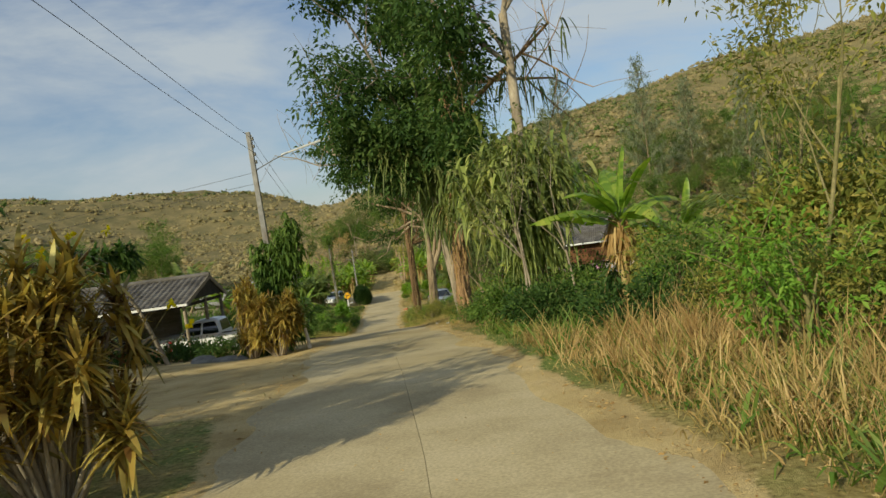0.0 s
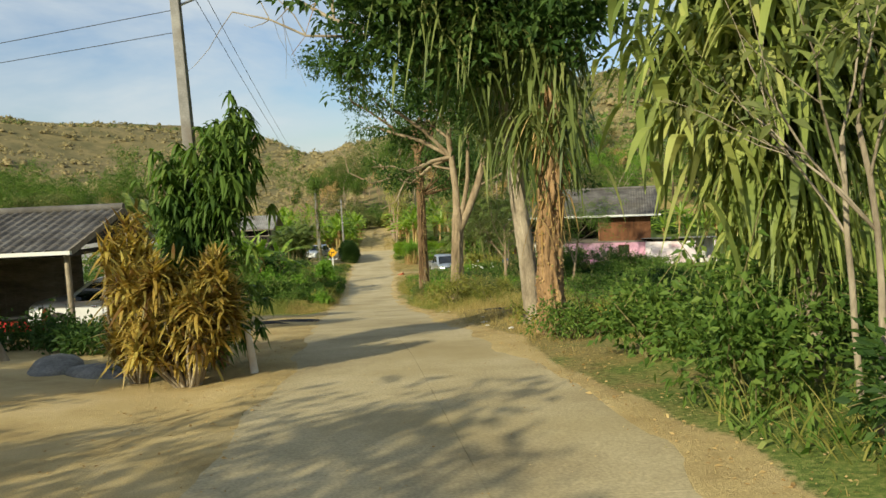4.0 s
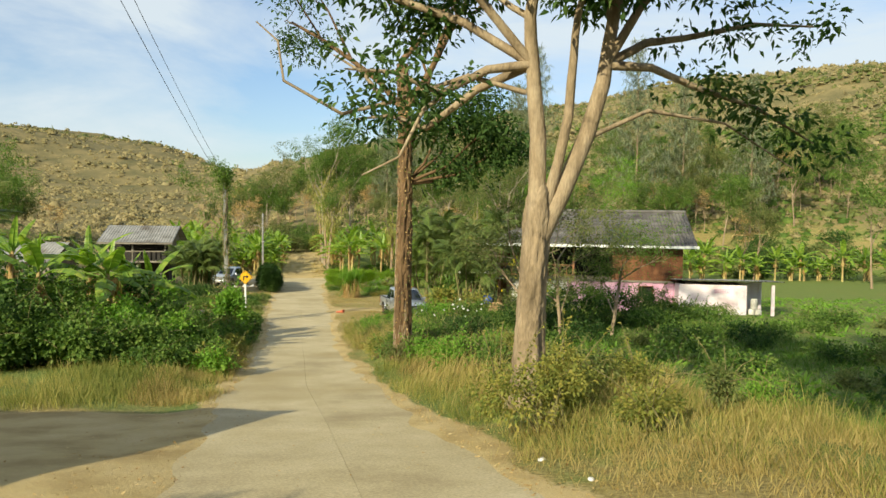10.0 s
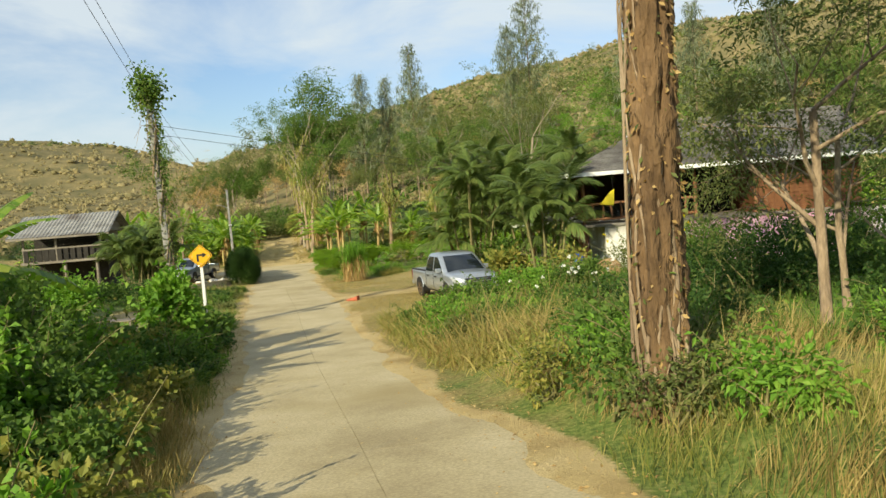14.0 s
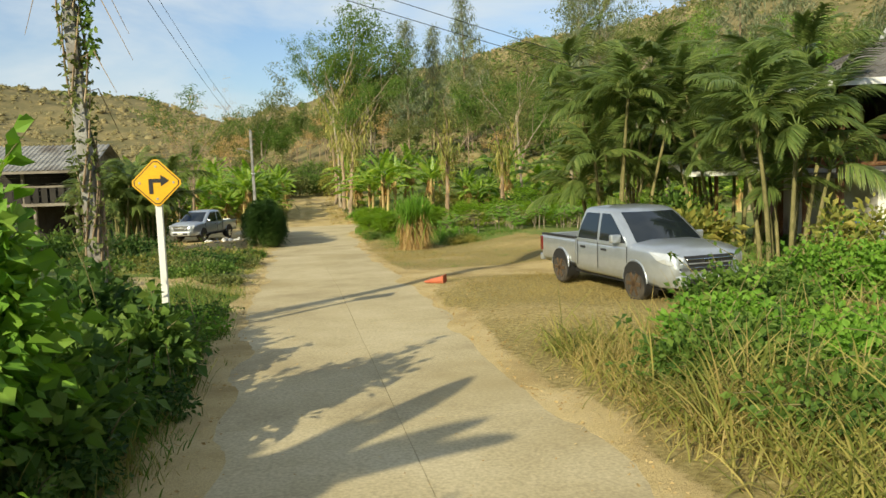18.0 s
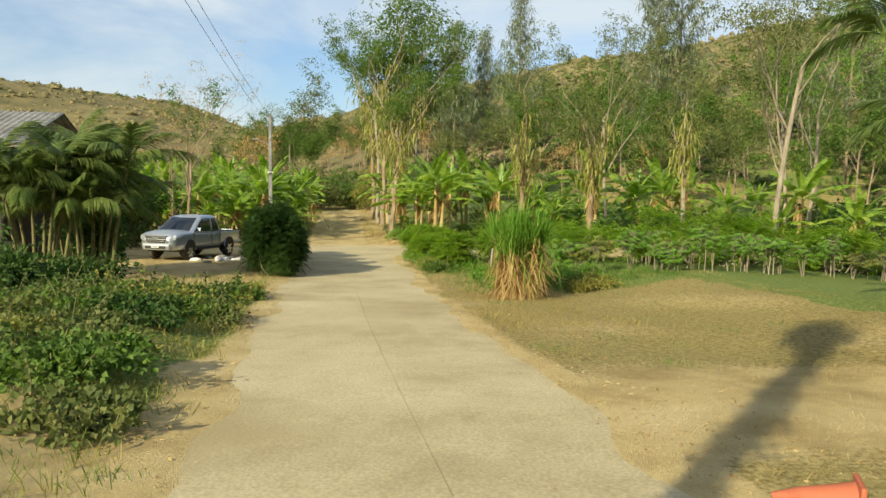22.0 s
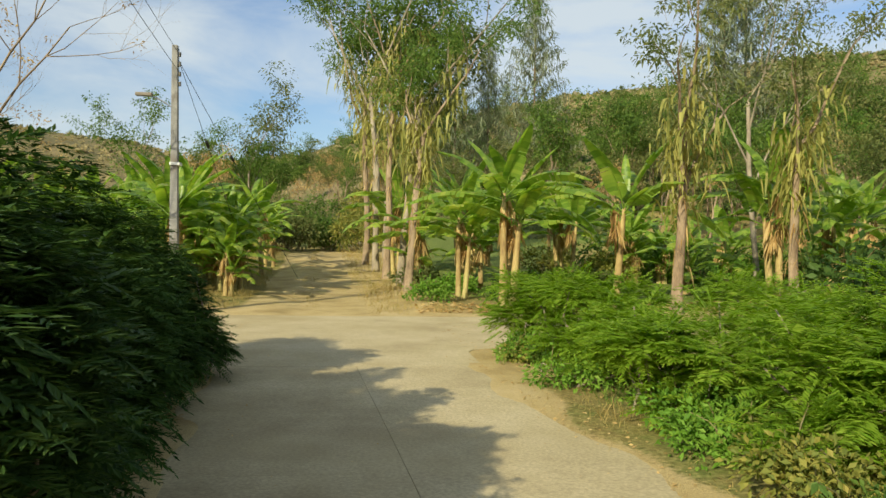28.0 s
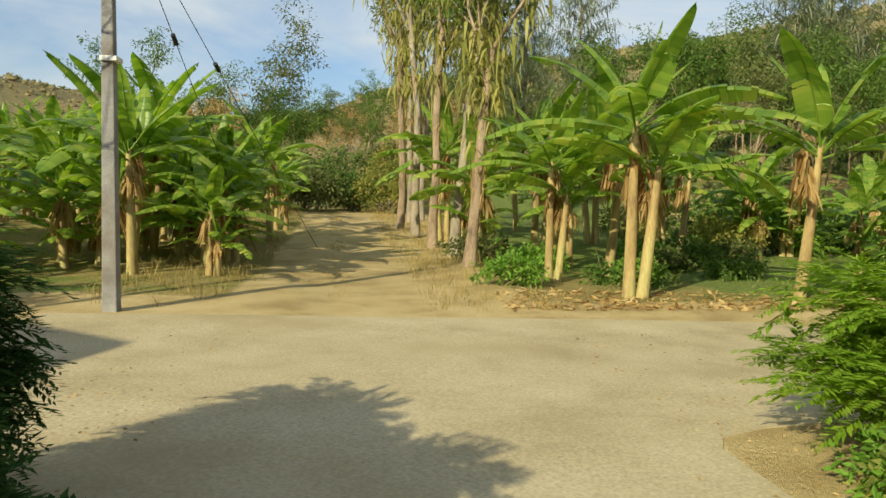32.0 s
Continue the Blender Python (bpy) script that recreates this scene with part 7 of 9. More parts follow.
# near-black tone that paints shade into recessed and roofed-over parts
M_DARK = surface("dark_shaded_parts", [(0.02, 0.018, 0.015), (0.045, 0.04, 0.034)], 2.0, 0.9, bump=0.1, fine=30)
M_CONC = surface("pole_concrete", [(0.17, 0.165, 0.15), (0.26, 0.25, 0.23), (0.34, 0.33, 0.30)], 2.5, 0.9, bump=0.4, fine=50, stain=(0.16, 0.13, 0.10))
M_WHITEP = plain("white_paint", (0.76, 0.75, 0.70), 0.6)
M_YELLOWP = plain("sign_yellow", (0.80, 0.42, 0.01), 0.45)
M_BLACKP = plain("black_paint", (0.015, 0.015, 0.015), 0.5)
M_STEEL = plain("galvanised_steel", (0.42, 0.43, 0.43), 0.5, 0.7)
M_WIRE = plain("wire_black", (0.02, 0.02, 0.02), 0.6)
M_ORANGE = plain("cone_orange", (0.45, 0.12, 0.055), 0.75)
M_REDCLOTH = plain("red_cloth", (0.62, 0.03, 0.03), 0.85)
M_BLUE = plain("blue_plastic", (0.02, 0.09, 0.42), 0.45)
M_BASKET = surface("bamboo", [(0.22, 0.13, 0.06), (0.38, 0.25, 0.12), (0.48, 0.35, 0.18)], 8, 0.8, bump=0.3)
M_TARP = surface("black_sheet", [(0.008, 0.008, 0.008), (0.03, 0.03, 0.03), (0.07, 0.065, 0.06)], 3, 0.75, bump=0.5, fine=30)
M_STONE = surface("grey_stone", [(0.10, 0.095, 0.08), (0.19, 0.18, 0.155), (0.27, 0.255, 0.22)], 3, 0.95, bump=0.6, fine=24, bump_dist=0.03)
M_LITTER = plain("white_litter", (0.72, 0.70, 0.66), 0.7)
M_YFLOWER = leafage("yellow_flower", [(0.55, 0.40, 0.01), (0.75, 0.58, 0.02)], 0.3, 0.6)
M_WFLOWER = leafage("white_flower", [(0.7, 0.68, 0.5), (0.8, 0.8, 0.7)], 0.3, 0.6)


def corrugated(a, b, c, d, pitch=0.2, amp=0.028, rows=6, step=0.02):
    """A ribbed roof slope: a-b along the ridge, d-c along the eave; ribs run down, and courses overlap."""
    a, b, c, d = (np.array(p, float) for p in (a, b, c, d))
    n = np.cross(b - a, d - a)
    n /= np.linalg.norm(n)
    if n[2] < 0:
        n = -n
    L = max(np.linalg.norm(b - a), np.linalg.norm(c - d))
    nu = max(4, int(L / pitch * 4))
    vs = []
    for r in range(rows):
        for e in (0, 1):
            vs.append(((r + e) / rows, step * (rows * 0 + (1 if e else 0))))
    u = np.linspace(0, 1, nu + 1)
    rowsp = []
    for v, off in vs:
        lo, hi = a + (d - a) * v, b + (c - b) * v
        p = lo + (hi - lo) * u[:, None]
        along = np.linalg.norm(hi - lo) * (u - 0.5)
        rowsp.append(p + n * (amp * np.sin(2 * math.pi * along / pitch) + off)[:, None])
    top = np.array(rowsp)
    m, k = len(vs), nu + 1
    i, j = np.meshgrid(np.arange(m - 1), np.arange(nu), indexing="ij")
    q = np.stack([i * k + j, i * k + j + 1, (i + 1) * k + j + 1, (i + 1) * k + j], -1).reshape(-1, 4)
    s = Shape()
    s.add(top, q)
    s.add(top - n * 0.018, q[:, ::-1])
    return s


def board_wall(p, q, z0, z1, thick=0.03, width=0.18, upright=False, rng=None):
    """Planks side by side between two plan points, each a box with its own small setback."""
    p, q = np.array(p, float), np.array(q, float)
    L = np.linalg.norm(q - p)
    ux = (q - p) / L
    m = Matrix(((ux[0], -ux[1], 0, p[0]), (ux[1], ux[0], 0, p[1]), (0, 0, 1, 0), (0, 0, 0, 1)))
    out = []
    n = int((L if upright else z1 - z0) / width)
    for i in range(n):
        o = (rng.uniform(-0.006, 0.006) if rng is not None else 0)
        s = Shape()
        if upright:
            s.box((i * L / n + 0.004, o, z0), ((i + 1) * L / n - 0.004, o + thick, z1), m)
        else:
            h = (z1 - z0) / n
            s.box((0, o, z0 + i * h + 0.003), (L, o + thick, z0 + (i + 1) * h - 0.003), m)
        out.append(s)
    return out


def beam(s, a, b, w=0.1, h=0.1):
    a, b = np.array(a, float), np.array(b, float)
    d = Vector(b - a)
    m = Matrix.Translation(a) @ d.to_track_quat("X", "Z").to_matrix().to_4x4()
    return s.box((0, -w / 2, -h / 2), (d.length, w / 2, h / 2), m)


# house on the right: masonry below, boards and porch above
hr_ = np.random.default_rng(600)
HX, HY, HZ = 4.4, 74.9, -5.35
house = thing("village_house", (HX, HY, HZ), "raised village house, pink masonry below, brown boards above, grey roof", "house", rz=-15.1)
FL, EV, RD = 2.08, 4.38, 6.45
s = Shape()
s.box((1.7, 0.7, -0.3), (5.2, 0.9, FL - 0.12))
s.box((1.7, 0.9, -0.3), (1.9, 8.2, FL - 0.12))
part("base_wall", s, M_PLASTER, house, "stained white plaster base wall")
s = Shape()
for x0, x1, z0, z1 in ((5.2, 9.7, -0.3, FL - 0.12), (10.55, 12.4, -0.3, FL - 0.12), (9.7, 10.55, -0.3, 1.05), (9.7, 10.55, 1.72, FL - 0.12)):
    s.box((x0, 0.7, z0), (x1, 0.9, z1))
s.box((12.2, 0.9, -0.3), (12.4, 8.2, FL - 0.12))
s.box((0.9, 8.0, -0.3), (12.2, 8.2, FL - 0.12))
part("ground_wall", s, M_PINK, house, "pink painted masonry wall")
win = part("window", Shape().box((9.7, 0.84, 1.05), (10.55, 0.88, 1.72)), M_DARK, house)
fr = Shape()
for lo, hi in (((9.66, 0.66, 1.02), (9.72, 0.72, 1.75)), ((10.53, 0.66, 1.02), (10.59, 0.72, 1.75)), ((9.72, 0.66, 1.70), (10.53, 0.72, 1.75)), ((9.60, 0.60, 0.98), (10.65, 0.72, 1.02))):
    fr.box(lo, hi)
part("window_frame", fr, M_WOOD, win)
part("floor", Shape().box((0.6, 0.6, FL - 0.12), (12.5, 8.3, FL)), M_GREYWOOD, house)
for a, b in (((8.2, 0.75), (12.35, 0.75)), ((8.2, 6.0), (8.2, 0.8)), ((12.32, 0.8), (12.32, 8.1))):
    for sh in board_wall(a, b, FL, EV - 0.1, rng=hr_):
        part("wall_board", sh, M_WOOD, house)
# porch inner wall: boards darkened to paint in the porch shade
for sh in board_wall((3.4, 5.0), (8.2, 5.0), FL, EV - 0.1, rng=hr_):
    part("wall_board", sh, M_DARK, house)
part("back_wall", Shape().box((0.75, 8.05, FL), (12.3, 8.15, EV)), M_WOOD, house)
for x, y in ((0.85, 0.85), (0.85, 3.2), (0.85, 5.6), (0.85, 7.9)):
    part("pier", Shape().tube([(x, y, -0.3), (x, y, FL - 0.1)], [0.12, 0.11], 9), M_LOG, house)
for x, y in ((0.85, 0.85), (3.0, 0.85), (5.6, 0.85), (8.1, 0.85), (0.85, 4.4), (0.85, 7.9)):
    part("post", Shape().tube([(x, y, FL), (x + 0.02, y, FL + 1.1), (x, y, EV)], [0.085, 0.075, 0.08], 9), M_LOG, house)
for x0, x1, y0, y1 in ((0.85, 5.6, 0.85, 0.85), (0.85, 0.85, 0.85, 7.9)):
    for z in (FL + 0.2, FL + 0.86):
        part("rail", Shape().tube([(x0, y0, z), ((x0 + x1) / 2, (y0 + y1) / 2, z + 0.03), (x1, y1, z)], [0.06, 0.055, 0.06], 8, wob=0.08, rng=hr_), M_LOG, house)
    for i in range(1, 12):
        f = i / 12
        x, y = x0 + (x1 - x0) * f, y0 + (y1 - y0) * f
        part("baluster", Shape().tube([(x, y, FL + 0.15), (x + hr_.uniform(-0.06, 0.06), y + hr_.uniform(-0.06, 0.06), FL + 0.55), (x + hr_.uniform(-0.05, 0.05), y, FL + 0.88)], [0.045, 0.05, 0.04], 7), M_LOG, house)
roof = part("roof", corrugated((4.4, 4.2, RD), (13.1, 4.2, RD), (13.1, -0.15, EV - 0.12), (0.0, -0.15, EV - 0.12), 0.22, 0.028, 10), M_TILE, house)
part("rear_slope", corrugated((4.4, 4.2, RD), (13.1, 4.2, RD), (13.1, 9.0, EV - 0.12), (0.0, 9.0, EV - 0.12), 0.22, 0.028, 10), M_TILE, roof)
part("hip_slope", corrugated((3.1, 2.98, EV + 1.42), (3.1, 5.42, EV + 1.42), (-0.1, 9.0, EV - 0.12), (-0.1, -0.15, EV - 0.12), 0.22, 0.028, 6), M_TILE, roof)
s = Shape()
s.add([(3.9, 2.75, EV + 1.3), (3.9, 5.65, EV + 1.3), (3.9, 4.2, RD - 0.1), (4.0, 2.75, EV + 1.3), (4.0, 5.65, EV + 1.3), (4.0, 4.2, RD - 0.1)], [(0, 2, 1), (3, 4, 5)])
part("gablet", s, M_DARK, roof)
s = Shape()
beam(s, (3.55, 2.6, EV + 1.26), (3.55, 4.2, RD + 0.06), 0.05, 0.2)
beam(s, (3.55, 5.8, EV + 1.26), (3.55, 4.2, RD + 0.06), 0.05, 0.2)
part("barge_board", s, M_WHITEP, roof, "white barge board")
s = Shape()
beam(s, (-0.1, -0.2, EV - 0.14), (13.15, -0.2, EV - 0.14), 0.04, 0.16)
beam(s, (-0.14, -0.2, EV - 0.14), (-0.14, 9.0, EV - 0.14), 0.04, 0.16)
part("fascia", s, M_WHITEP, roof, "white painted fascia board")
part("ridge", Shape().tube([(3.5, 4.2, RD + 0.05), (13.1, 4.2, RD + 0.05)], [0.12, 0.12], 8), M_TILE, roof)
# ceiling coloured near-black for the shade under the roof
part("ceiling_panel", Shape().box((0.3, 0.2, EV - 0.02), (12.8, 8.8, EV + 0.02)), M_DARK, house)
# lean-to behind the palms
lt = thing("lean_to_shed", on(7.0, 80.5), "open lean-to shed with a tin roof beside the house", "shed", rz=-15)
for x, y in ((-2.4, -1.6), (2.2, -1.6), (-2.4, 1.6), (2.2, 1.6)):
    part("post", Shape().tube([(x, y, -0.3), (x, y, 2.3)], [0.07, 0.06], 8), M_LOG, lt)
part("roof", corrugated((-3.4, 2.2, 2.9), (2.8, 2.2, 2.9), (2.8, -2.4, 2.2), (-3.4, -2.4, 2.2), 0.2, 0.02, 3), M_TIN, lt)
s = Shape()
beam(s, (-3.4, -2.4, 2.14), (2.8, -2.4, 2.14), 0.05, 0.14)
beam(s, (-3.42, -2.4, 2.14), (-3.42, 2.2, 2.84), 0.05, 0.14)
part("fascia", s, M_WHITEP, lt)

# outbuilding
ann = thing("outbuilding", (15.6, 70.9, -5.3), "low pale pink outbuilding with a flat tin roof", "outbuilding", rz=-16.0)
s = Shape()
s.box((0, 0, -0.3), (0.14, 3.0, 2.0)).box((0.14, 0, -0.3), (3.9, 0.14, 2.0)).box((0.14, 2.86, -0.3), (5.4, 3.0, 2.0)).box((3.78, 0.14, -0.3), (3.9, 2.86, 2.0))
part("wall", s, M_PALEPINK, ann)
part("roof", corrugated((-0.35, 3.2, 2.12), (5.9, 3.2, 2.12), (5.9, -0.45, 2.28), (-0.35, -0.45, 2.28), 0.2, 0.02, 2), M_TIN, ann)
for i, (x, y) in enumerate(((5.4, 0.08), (5.4, 2.9))):
    part("post", rbox((x - 0.09, y - 0.09, -0.3), (x + 0.09, y + 0.09, 2.05), 0.015), M_PALEPINK, ann)
s = Shape()
for r in range(3):
    for c in range(9):
        s.box((2.05 + 0.1 * c, -0.02, 1.52 + 0.09 * r), (2.12 + 0.1 * c, -0.004, 1.57 + 0.09 * r))
tagged(part("vent_block", s, M_PINK, ann), kind="stuff")
bins = thing("stacked_drums", tuple(Matrix(ann.matrix_basis) @ Vector((4.6, 1.0, -0.1))), "pale plastic drums stacked in the open bay", "drums")
for x, z in ((0, 0), (0.45, 0), (0.2, 0.62)):
    part("drum", Shape().tube([(x - 0.2, 0, z), (x - 0.2, 0, z + 0.08), (x - 0.2, 0, z + 0.5), (x - 0.2, 0, z + 0.6)], [0.18, 0.21, 0.21, 0.17], 12), M_PLASTER, bins)

# carport with tiled roof on the left and the house behind it
PX, PY, PZ = -11.65, 32.2, -2.53
car = thing("carport", (PX, PY, PZ), "open carport with grey ribbed tile roof and white gutter", "carport")
EVc, RDc = 2.85, 3.92
r1 = part("roof", corrugated((0.0, 3.3, RDc), (-7.6, 3.3, RDc), (-7.6, -0.25, EVc), (0.0, -0.25, EVc), 0.3, 0.04, 8, 0.02), M_TILE, car)
part("rear_slope", corrugated((0.0, 3.3, RDc), (-7.6, 3.3, RDc), (-7.6, 5.7, EVc), (0.0, 5.7, EVc), 0.3, 0.04, 8, 0.02), M_TILE, r1)
part("ridge", Shape().tube([(0.05, 3.3, RDc + 0.05), (-7.6, 3.3, RDc + 0.05)], [0.12, 0.12], 8), M_TILE, r1)
s = Shape()
beam(s, (0.03, -0.3, EVc - 0.06), (0.03, 3.3, RDc - 0.06), 0.05, 0.18)
beam(s, (0.03, 5.7, EVc - 0.06), (0.03, 3.3, RDc - 0.06), 0.05, 0.18)
part("barge_board", s, M_GREYWOOD, r1)
s = Shape()
s.add([(-0.02, 0.4, EVc + 0.1), (-0.02, 5.2, EVc + 0.1), (-0.02, 3.3, RDc - 0.15), (-0.06, 0.4, EVc + 0.1), (-0.06, 5.2, EVc + 0.1), (-0.06, 3.3, RDc - 0.15)], [(0, 1, 2), (5, 4, 3)])
part("gable_board", s, M_DARK, car)
s = Shape()
s.box((-7.6, -0.36, EVc - 0.1), (0.06, -0.24, EVc + 0.0))
part("gutter", s, M_WHITEP, r1, "white gutter")
for x, y, m in ((-0.25, 0.1, M_BARKPALE), (-0.25, 3.0, M_GREYWOOD), (-0.25, 5.4, M_GREYWOOD), (-4.2, 0.1, M_GREYWOOD), (-7.4, 0.1, M_GREYWOOD)):
    part("post", Shape().tube([(x, y, -1.2), (x + 0.02, y, 1.0), (x, y, EVc)], [0.09, 0.08, 0.08], 9), m, car)
s = Shape()
beam(s, (-0.25, 0.1, EVc - 0.12), (-0.25, 5.5, EVc - 0.12), 0.08, 0.14)
beam(s, (-5.7, 0.1, EVc - 0.12), (-0.2, 0.1, EVc - 0.12), 0.08, 0.14)
part("plate_beam", s, M_DARK, car)

for i, w in enumerate(board_wall((-7.5, 5.35), (-2.4, 5.35), -1.2, 2.7, width=0.32, upright=True, rng=hr_)):
    part("wall_board", w, M_GREYWOOD, car)
for i, w in enumerate(board_wall((-7.55, 0.3), (-7.55, 5.3), -1.2, 2.75, width=0.32, upright=True, rng=hr_)):
    part("wall_board", w, M_GREYWOOD, car)

mh = thing("left_house", (-19.8, 33.8, -3.8), "white-walled house with grey ribbed tile roof behind the carport", "house")
s = Shape()
s.box((-8, -2.2, -0.6), (0, -2.0, 3.0)).box((-0.2, -2.0, -0.6), (0, 5.0, 3.0)).box((-8, 5.0, -0.6), (0, 5.2, 3.0)).box((-8.2, -2.2, -0.6), (-8, 5.2, 3.0))
part("wall", s, M_PLASTER, mh)
r2 = part("roof", corrugated((2.6, 2.2, 5.35), (-9, 2.2, 5.35), (-9, -3.0, 3.2), (2.6, -3.0, 3.2), 0.3, 0.04, 9), M_TILE, mh)
part("rear_slope", corrugated((2.6, 2.2, 5.35), (-9, 2.2, 5.35), (-9, 6.4, 3.2), (2.6, 6.4, 3.2), 0.3, 0.04, 8), M_TILE, r2)
s = Shape()
beam(s, (2.65, -3.0, 3.15), (2.65, 2.2, 5.3), 0.05, 0.18)
beam(s, (2.65, 6.4, 3.15), (2.65, 2.2, 5.3), 0.05, 0.18)
part("barge_board", s, M_WHITEP, r2)
part("gable_board", Shape().add([(2.2, -2.6, 3.25), (2.2, 6.0, 3.25), (2.2, 2.2, 5.2), (2.1, -2.6, 3.25), (2.1, 6.0, 3.25), (2.1, 2.2, 5.2)], [(0, 1, 2), (5, 4, 3)]), M_PLASTER, mh)
part("door", Shape().box((-3.0, -2.26, -0.5), (-2.1, -2.2, 1.6)), M_WOOD, mh)
part("window", Shape().box((-5.6, -2.26, 0.5), (-4.3, -2.2, 1.6)), M_DARK, mh)

# stilt house far left
sh_ = thing("stilt_house", (-21.5, 100.0, -6.4), "old timber stilt house with grey roof and a pale balustrade", "house", rz=3)
for x in (-0.5, -2.6, -4.9):
    for y in (0.2, 3.0, 6.0):
        part("stilt", Shape().tube([(x, y, -0.2), (x, y, 2.6)], [0.12, 0.11], 8), M_GREYWOOD, sh_)
part("floor", Shape().box((-5.3, -0.2, 2.55), (0.1, 6.6, 2.72)), M_GREYWOOD, sh_)
# front boards darkened to paint in the eave shade; side boards stay grey
for a, b in (((-5.1, 2.2), (-0.3, 2.2)), ((-0.25, 2.25), (-0.25, 6.4))):
    for w in board_wall(a, b, 2.72, 4.5, width=0.3, rng=hr_):
        part("wall_board", w, M_DARK if a[1] == 2.2 else M_GREYWOOD, sh_)
part("back_wall", Shape().box((-5.1, 6.35, 2.72), (-0.3, 6.45, 4.6)), M_GREYWOOD, sh_)
for w in board_wall((-5.1, 2.6), (-0.3, 2.6), -0.2, 2.5, width=0.4, upright=True, rng=hr_):
    part("lower_board", w, M_DARK, sh_)
for w in board_wall((-0.35, 2.7), (-0.35, 6.3), -0.2, 2.5, width=0.4, upright=True, rng=hr_):
    part("lower_board", w, M_DARK, sh_)
r3 = part("roof", corrugated((0.7, 3.2, 6.0), (-5.9, 3.2, 6.0), (-5.9, -0.9, 4.45), (0.7, -0.9, 4.45), 0.25, 0.03, 7), M_TIN, sh_)
part("rear_slope", corrugated((0.7, 3.2, 6.0), (-5.9, 3.2, 6.0), (-5.9, 7.3, 4.45), (0.7, 7.3, 4.45), 0.25, 0.03, 7), M_TIN, r3)
part("gable_board", Shape().add([(0.1, 0.2, 4.55), (0.1, 6.4, 4.55), (0.1, 3.2, 5.85), (0.0, 0.2, 4.55), (0.0, 6.4, 4.55), (0.0, 3.2, 5.85)], [(0, 1, 2), (5, 4, 3)]), M_GREYWOOD, sh_)
part("fascia", Shape().box((-5.9, -0.96, 4.30), (0.7, -0.9, 4.44)), M_GREYWOOD, r3)
part("balustrade", Shape().box((-5.2, -0.22, 3.55), (0.1, -0.14, 3.66)), M_GREYWOOD, sh_)
# balusters coloured near-black, their shade painted into the boards
for i in range(12):
    x = -5.1 + i * 0.43
    part("baluster", Shape().box((x, -0.22, 2.72), (x + 0.3, -0.16, 3.55)), M_DARK, sh_)
for i, (x, y) in enumerate(((-0.1, -0.1), (-3.0, -0.1), (-5.1, -0.1))):
    part("post", rbox((x - 0.07, y - 0.07, 2.7), (x + 0.07, y + 0.07, 4.5), 0.01), M_GREYWOOD, sh_)
for x, y, w in ((-36.0, 103.0, 9.0), (-33.0, 78.0, 7.0)):
    f = thing("far_house", on(x, y), "grey-roofed village house half hidden by trees", "house", "far houses", rz=-8)
    part("wall", Shape().box((-w / 2, -2.5, -0.3), (w / 2, 2.5, 2.6)), M_GREYWOOD, f)
    rf = part("roof", corrugated((-w / 2 - 0.6, 0, 4.4), (w / 2 + 0.6, 0, 4.4), (w / 2 + 0.6, -3.2, 2.6), (-w / 2 - 0.6, -3.2, 2.6), 0.3, 0.03, 4), M_TIN, f)
    part("rear_slope", corrugated((-w / 2 - 0.6, 0, 4.4), (w / 2 + 0.6, 0, 4.4), (w / 2 + 0.6, 3.2, 2.6), (-w / 2 - 0.6, 3.2, 2.6), 0.3, 0.03, 4), M_TIN, rf)
# low tin-roofed pens
pen = thing("tin_roof_shed", (-21.5, 58.5, -4.9), "low open shed with rusty corrugated tin roof", "shed", rz=4)
part("roof", corrugated((-5, 2.0, 2.5), (2.4, 2.0, 2.5), (2.4, -2.2, 1.75), (-5, -2.2, 1.75), 0.2, 0.02, 3), M_TIN, pen)
for x in (-4.6, -1.2, 2.1):
    for y in (-1.9, 1.8):
        part("post", Shape().tube([(x, y, -0.3), (x, y, 1.9 + (y > 0) * 0.5)], [0.06, 0.05], 7), M_GREYWOOD, pen)
for z in (0.4, 0.8):
    part("rail", Shape().box((-4.6, -1.95, z), (2.1, -1.88, z + 0.08)), M_GREYWOOD, pen)


# ---- vehicles ----
def paint(name, col, metal=0.55, rough=0.32):
    m = plain(name, col, rough, metal, 0.5, 0.6)
    return m


M_SILVER, M_CARWHITE = paint("silver_paint", (0.50, 0.53, 0.56), 0.65, 0.3), paint("white_car_paint", (0.72, 0.73, 0.73), 0.0, 0.3)
M_GLASSDARK = plain("tinted_glass", (0.012, 0.016, 0.02), 0.06, 0.0, 0.6, 0.3)
M_TYRE = surface("tyre", [(0.03, 0.027, 0.023), (0.09, 0.075, 0.055)], 6, 0.9, bump=0.3, fine=40)
M_CHROME = plain("chrome", (0.75, 0.76, 0.77), 0.18, 1.0)
M_BRONZE = plain("bronze_rim", (0.26, 0.18, 0.12), 0.35, 0.8)
M_TRIM = plain("black_trim", (0.02, 0.02, 0.021), 0.55)
M_LAMP = plain("lamp_lens", (0.62, 0.64, 0.66), 0.1, 0.3, 0.6, 0.5)
M_TAIL = plain("tail_lamp", (0.16, 0.012, 0.012), 0.15, 0.0, 0.6, 0.4)


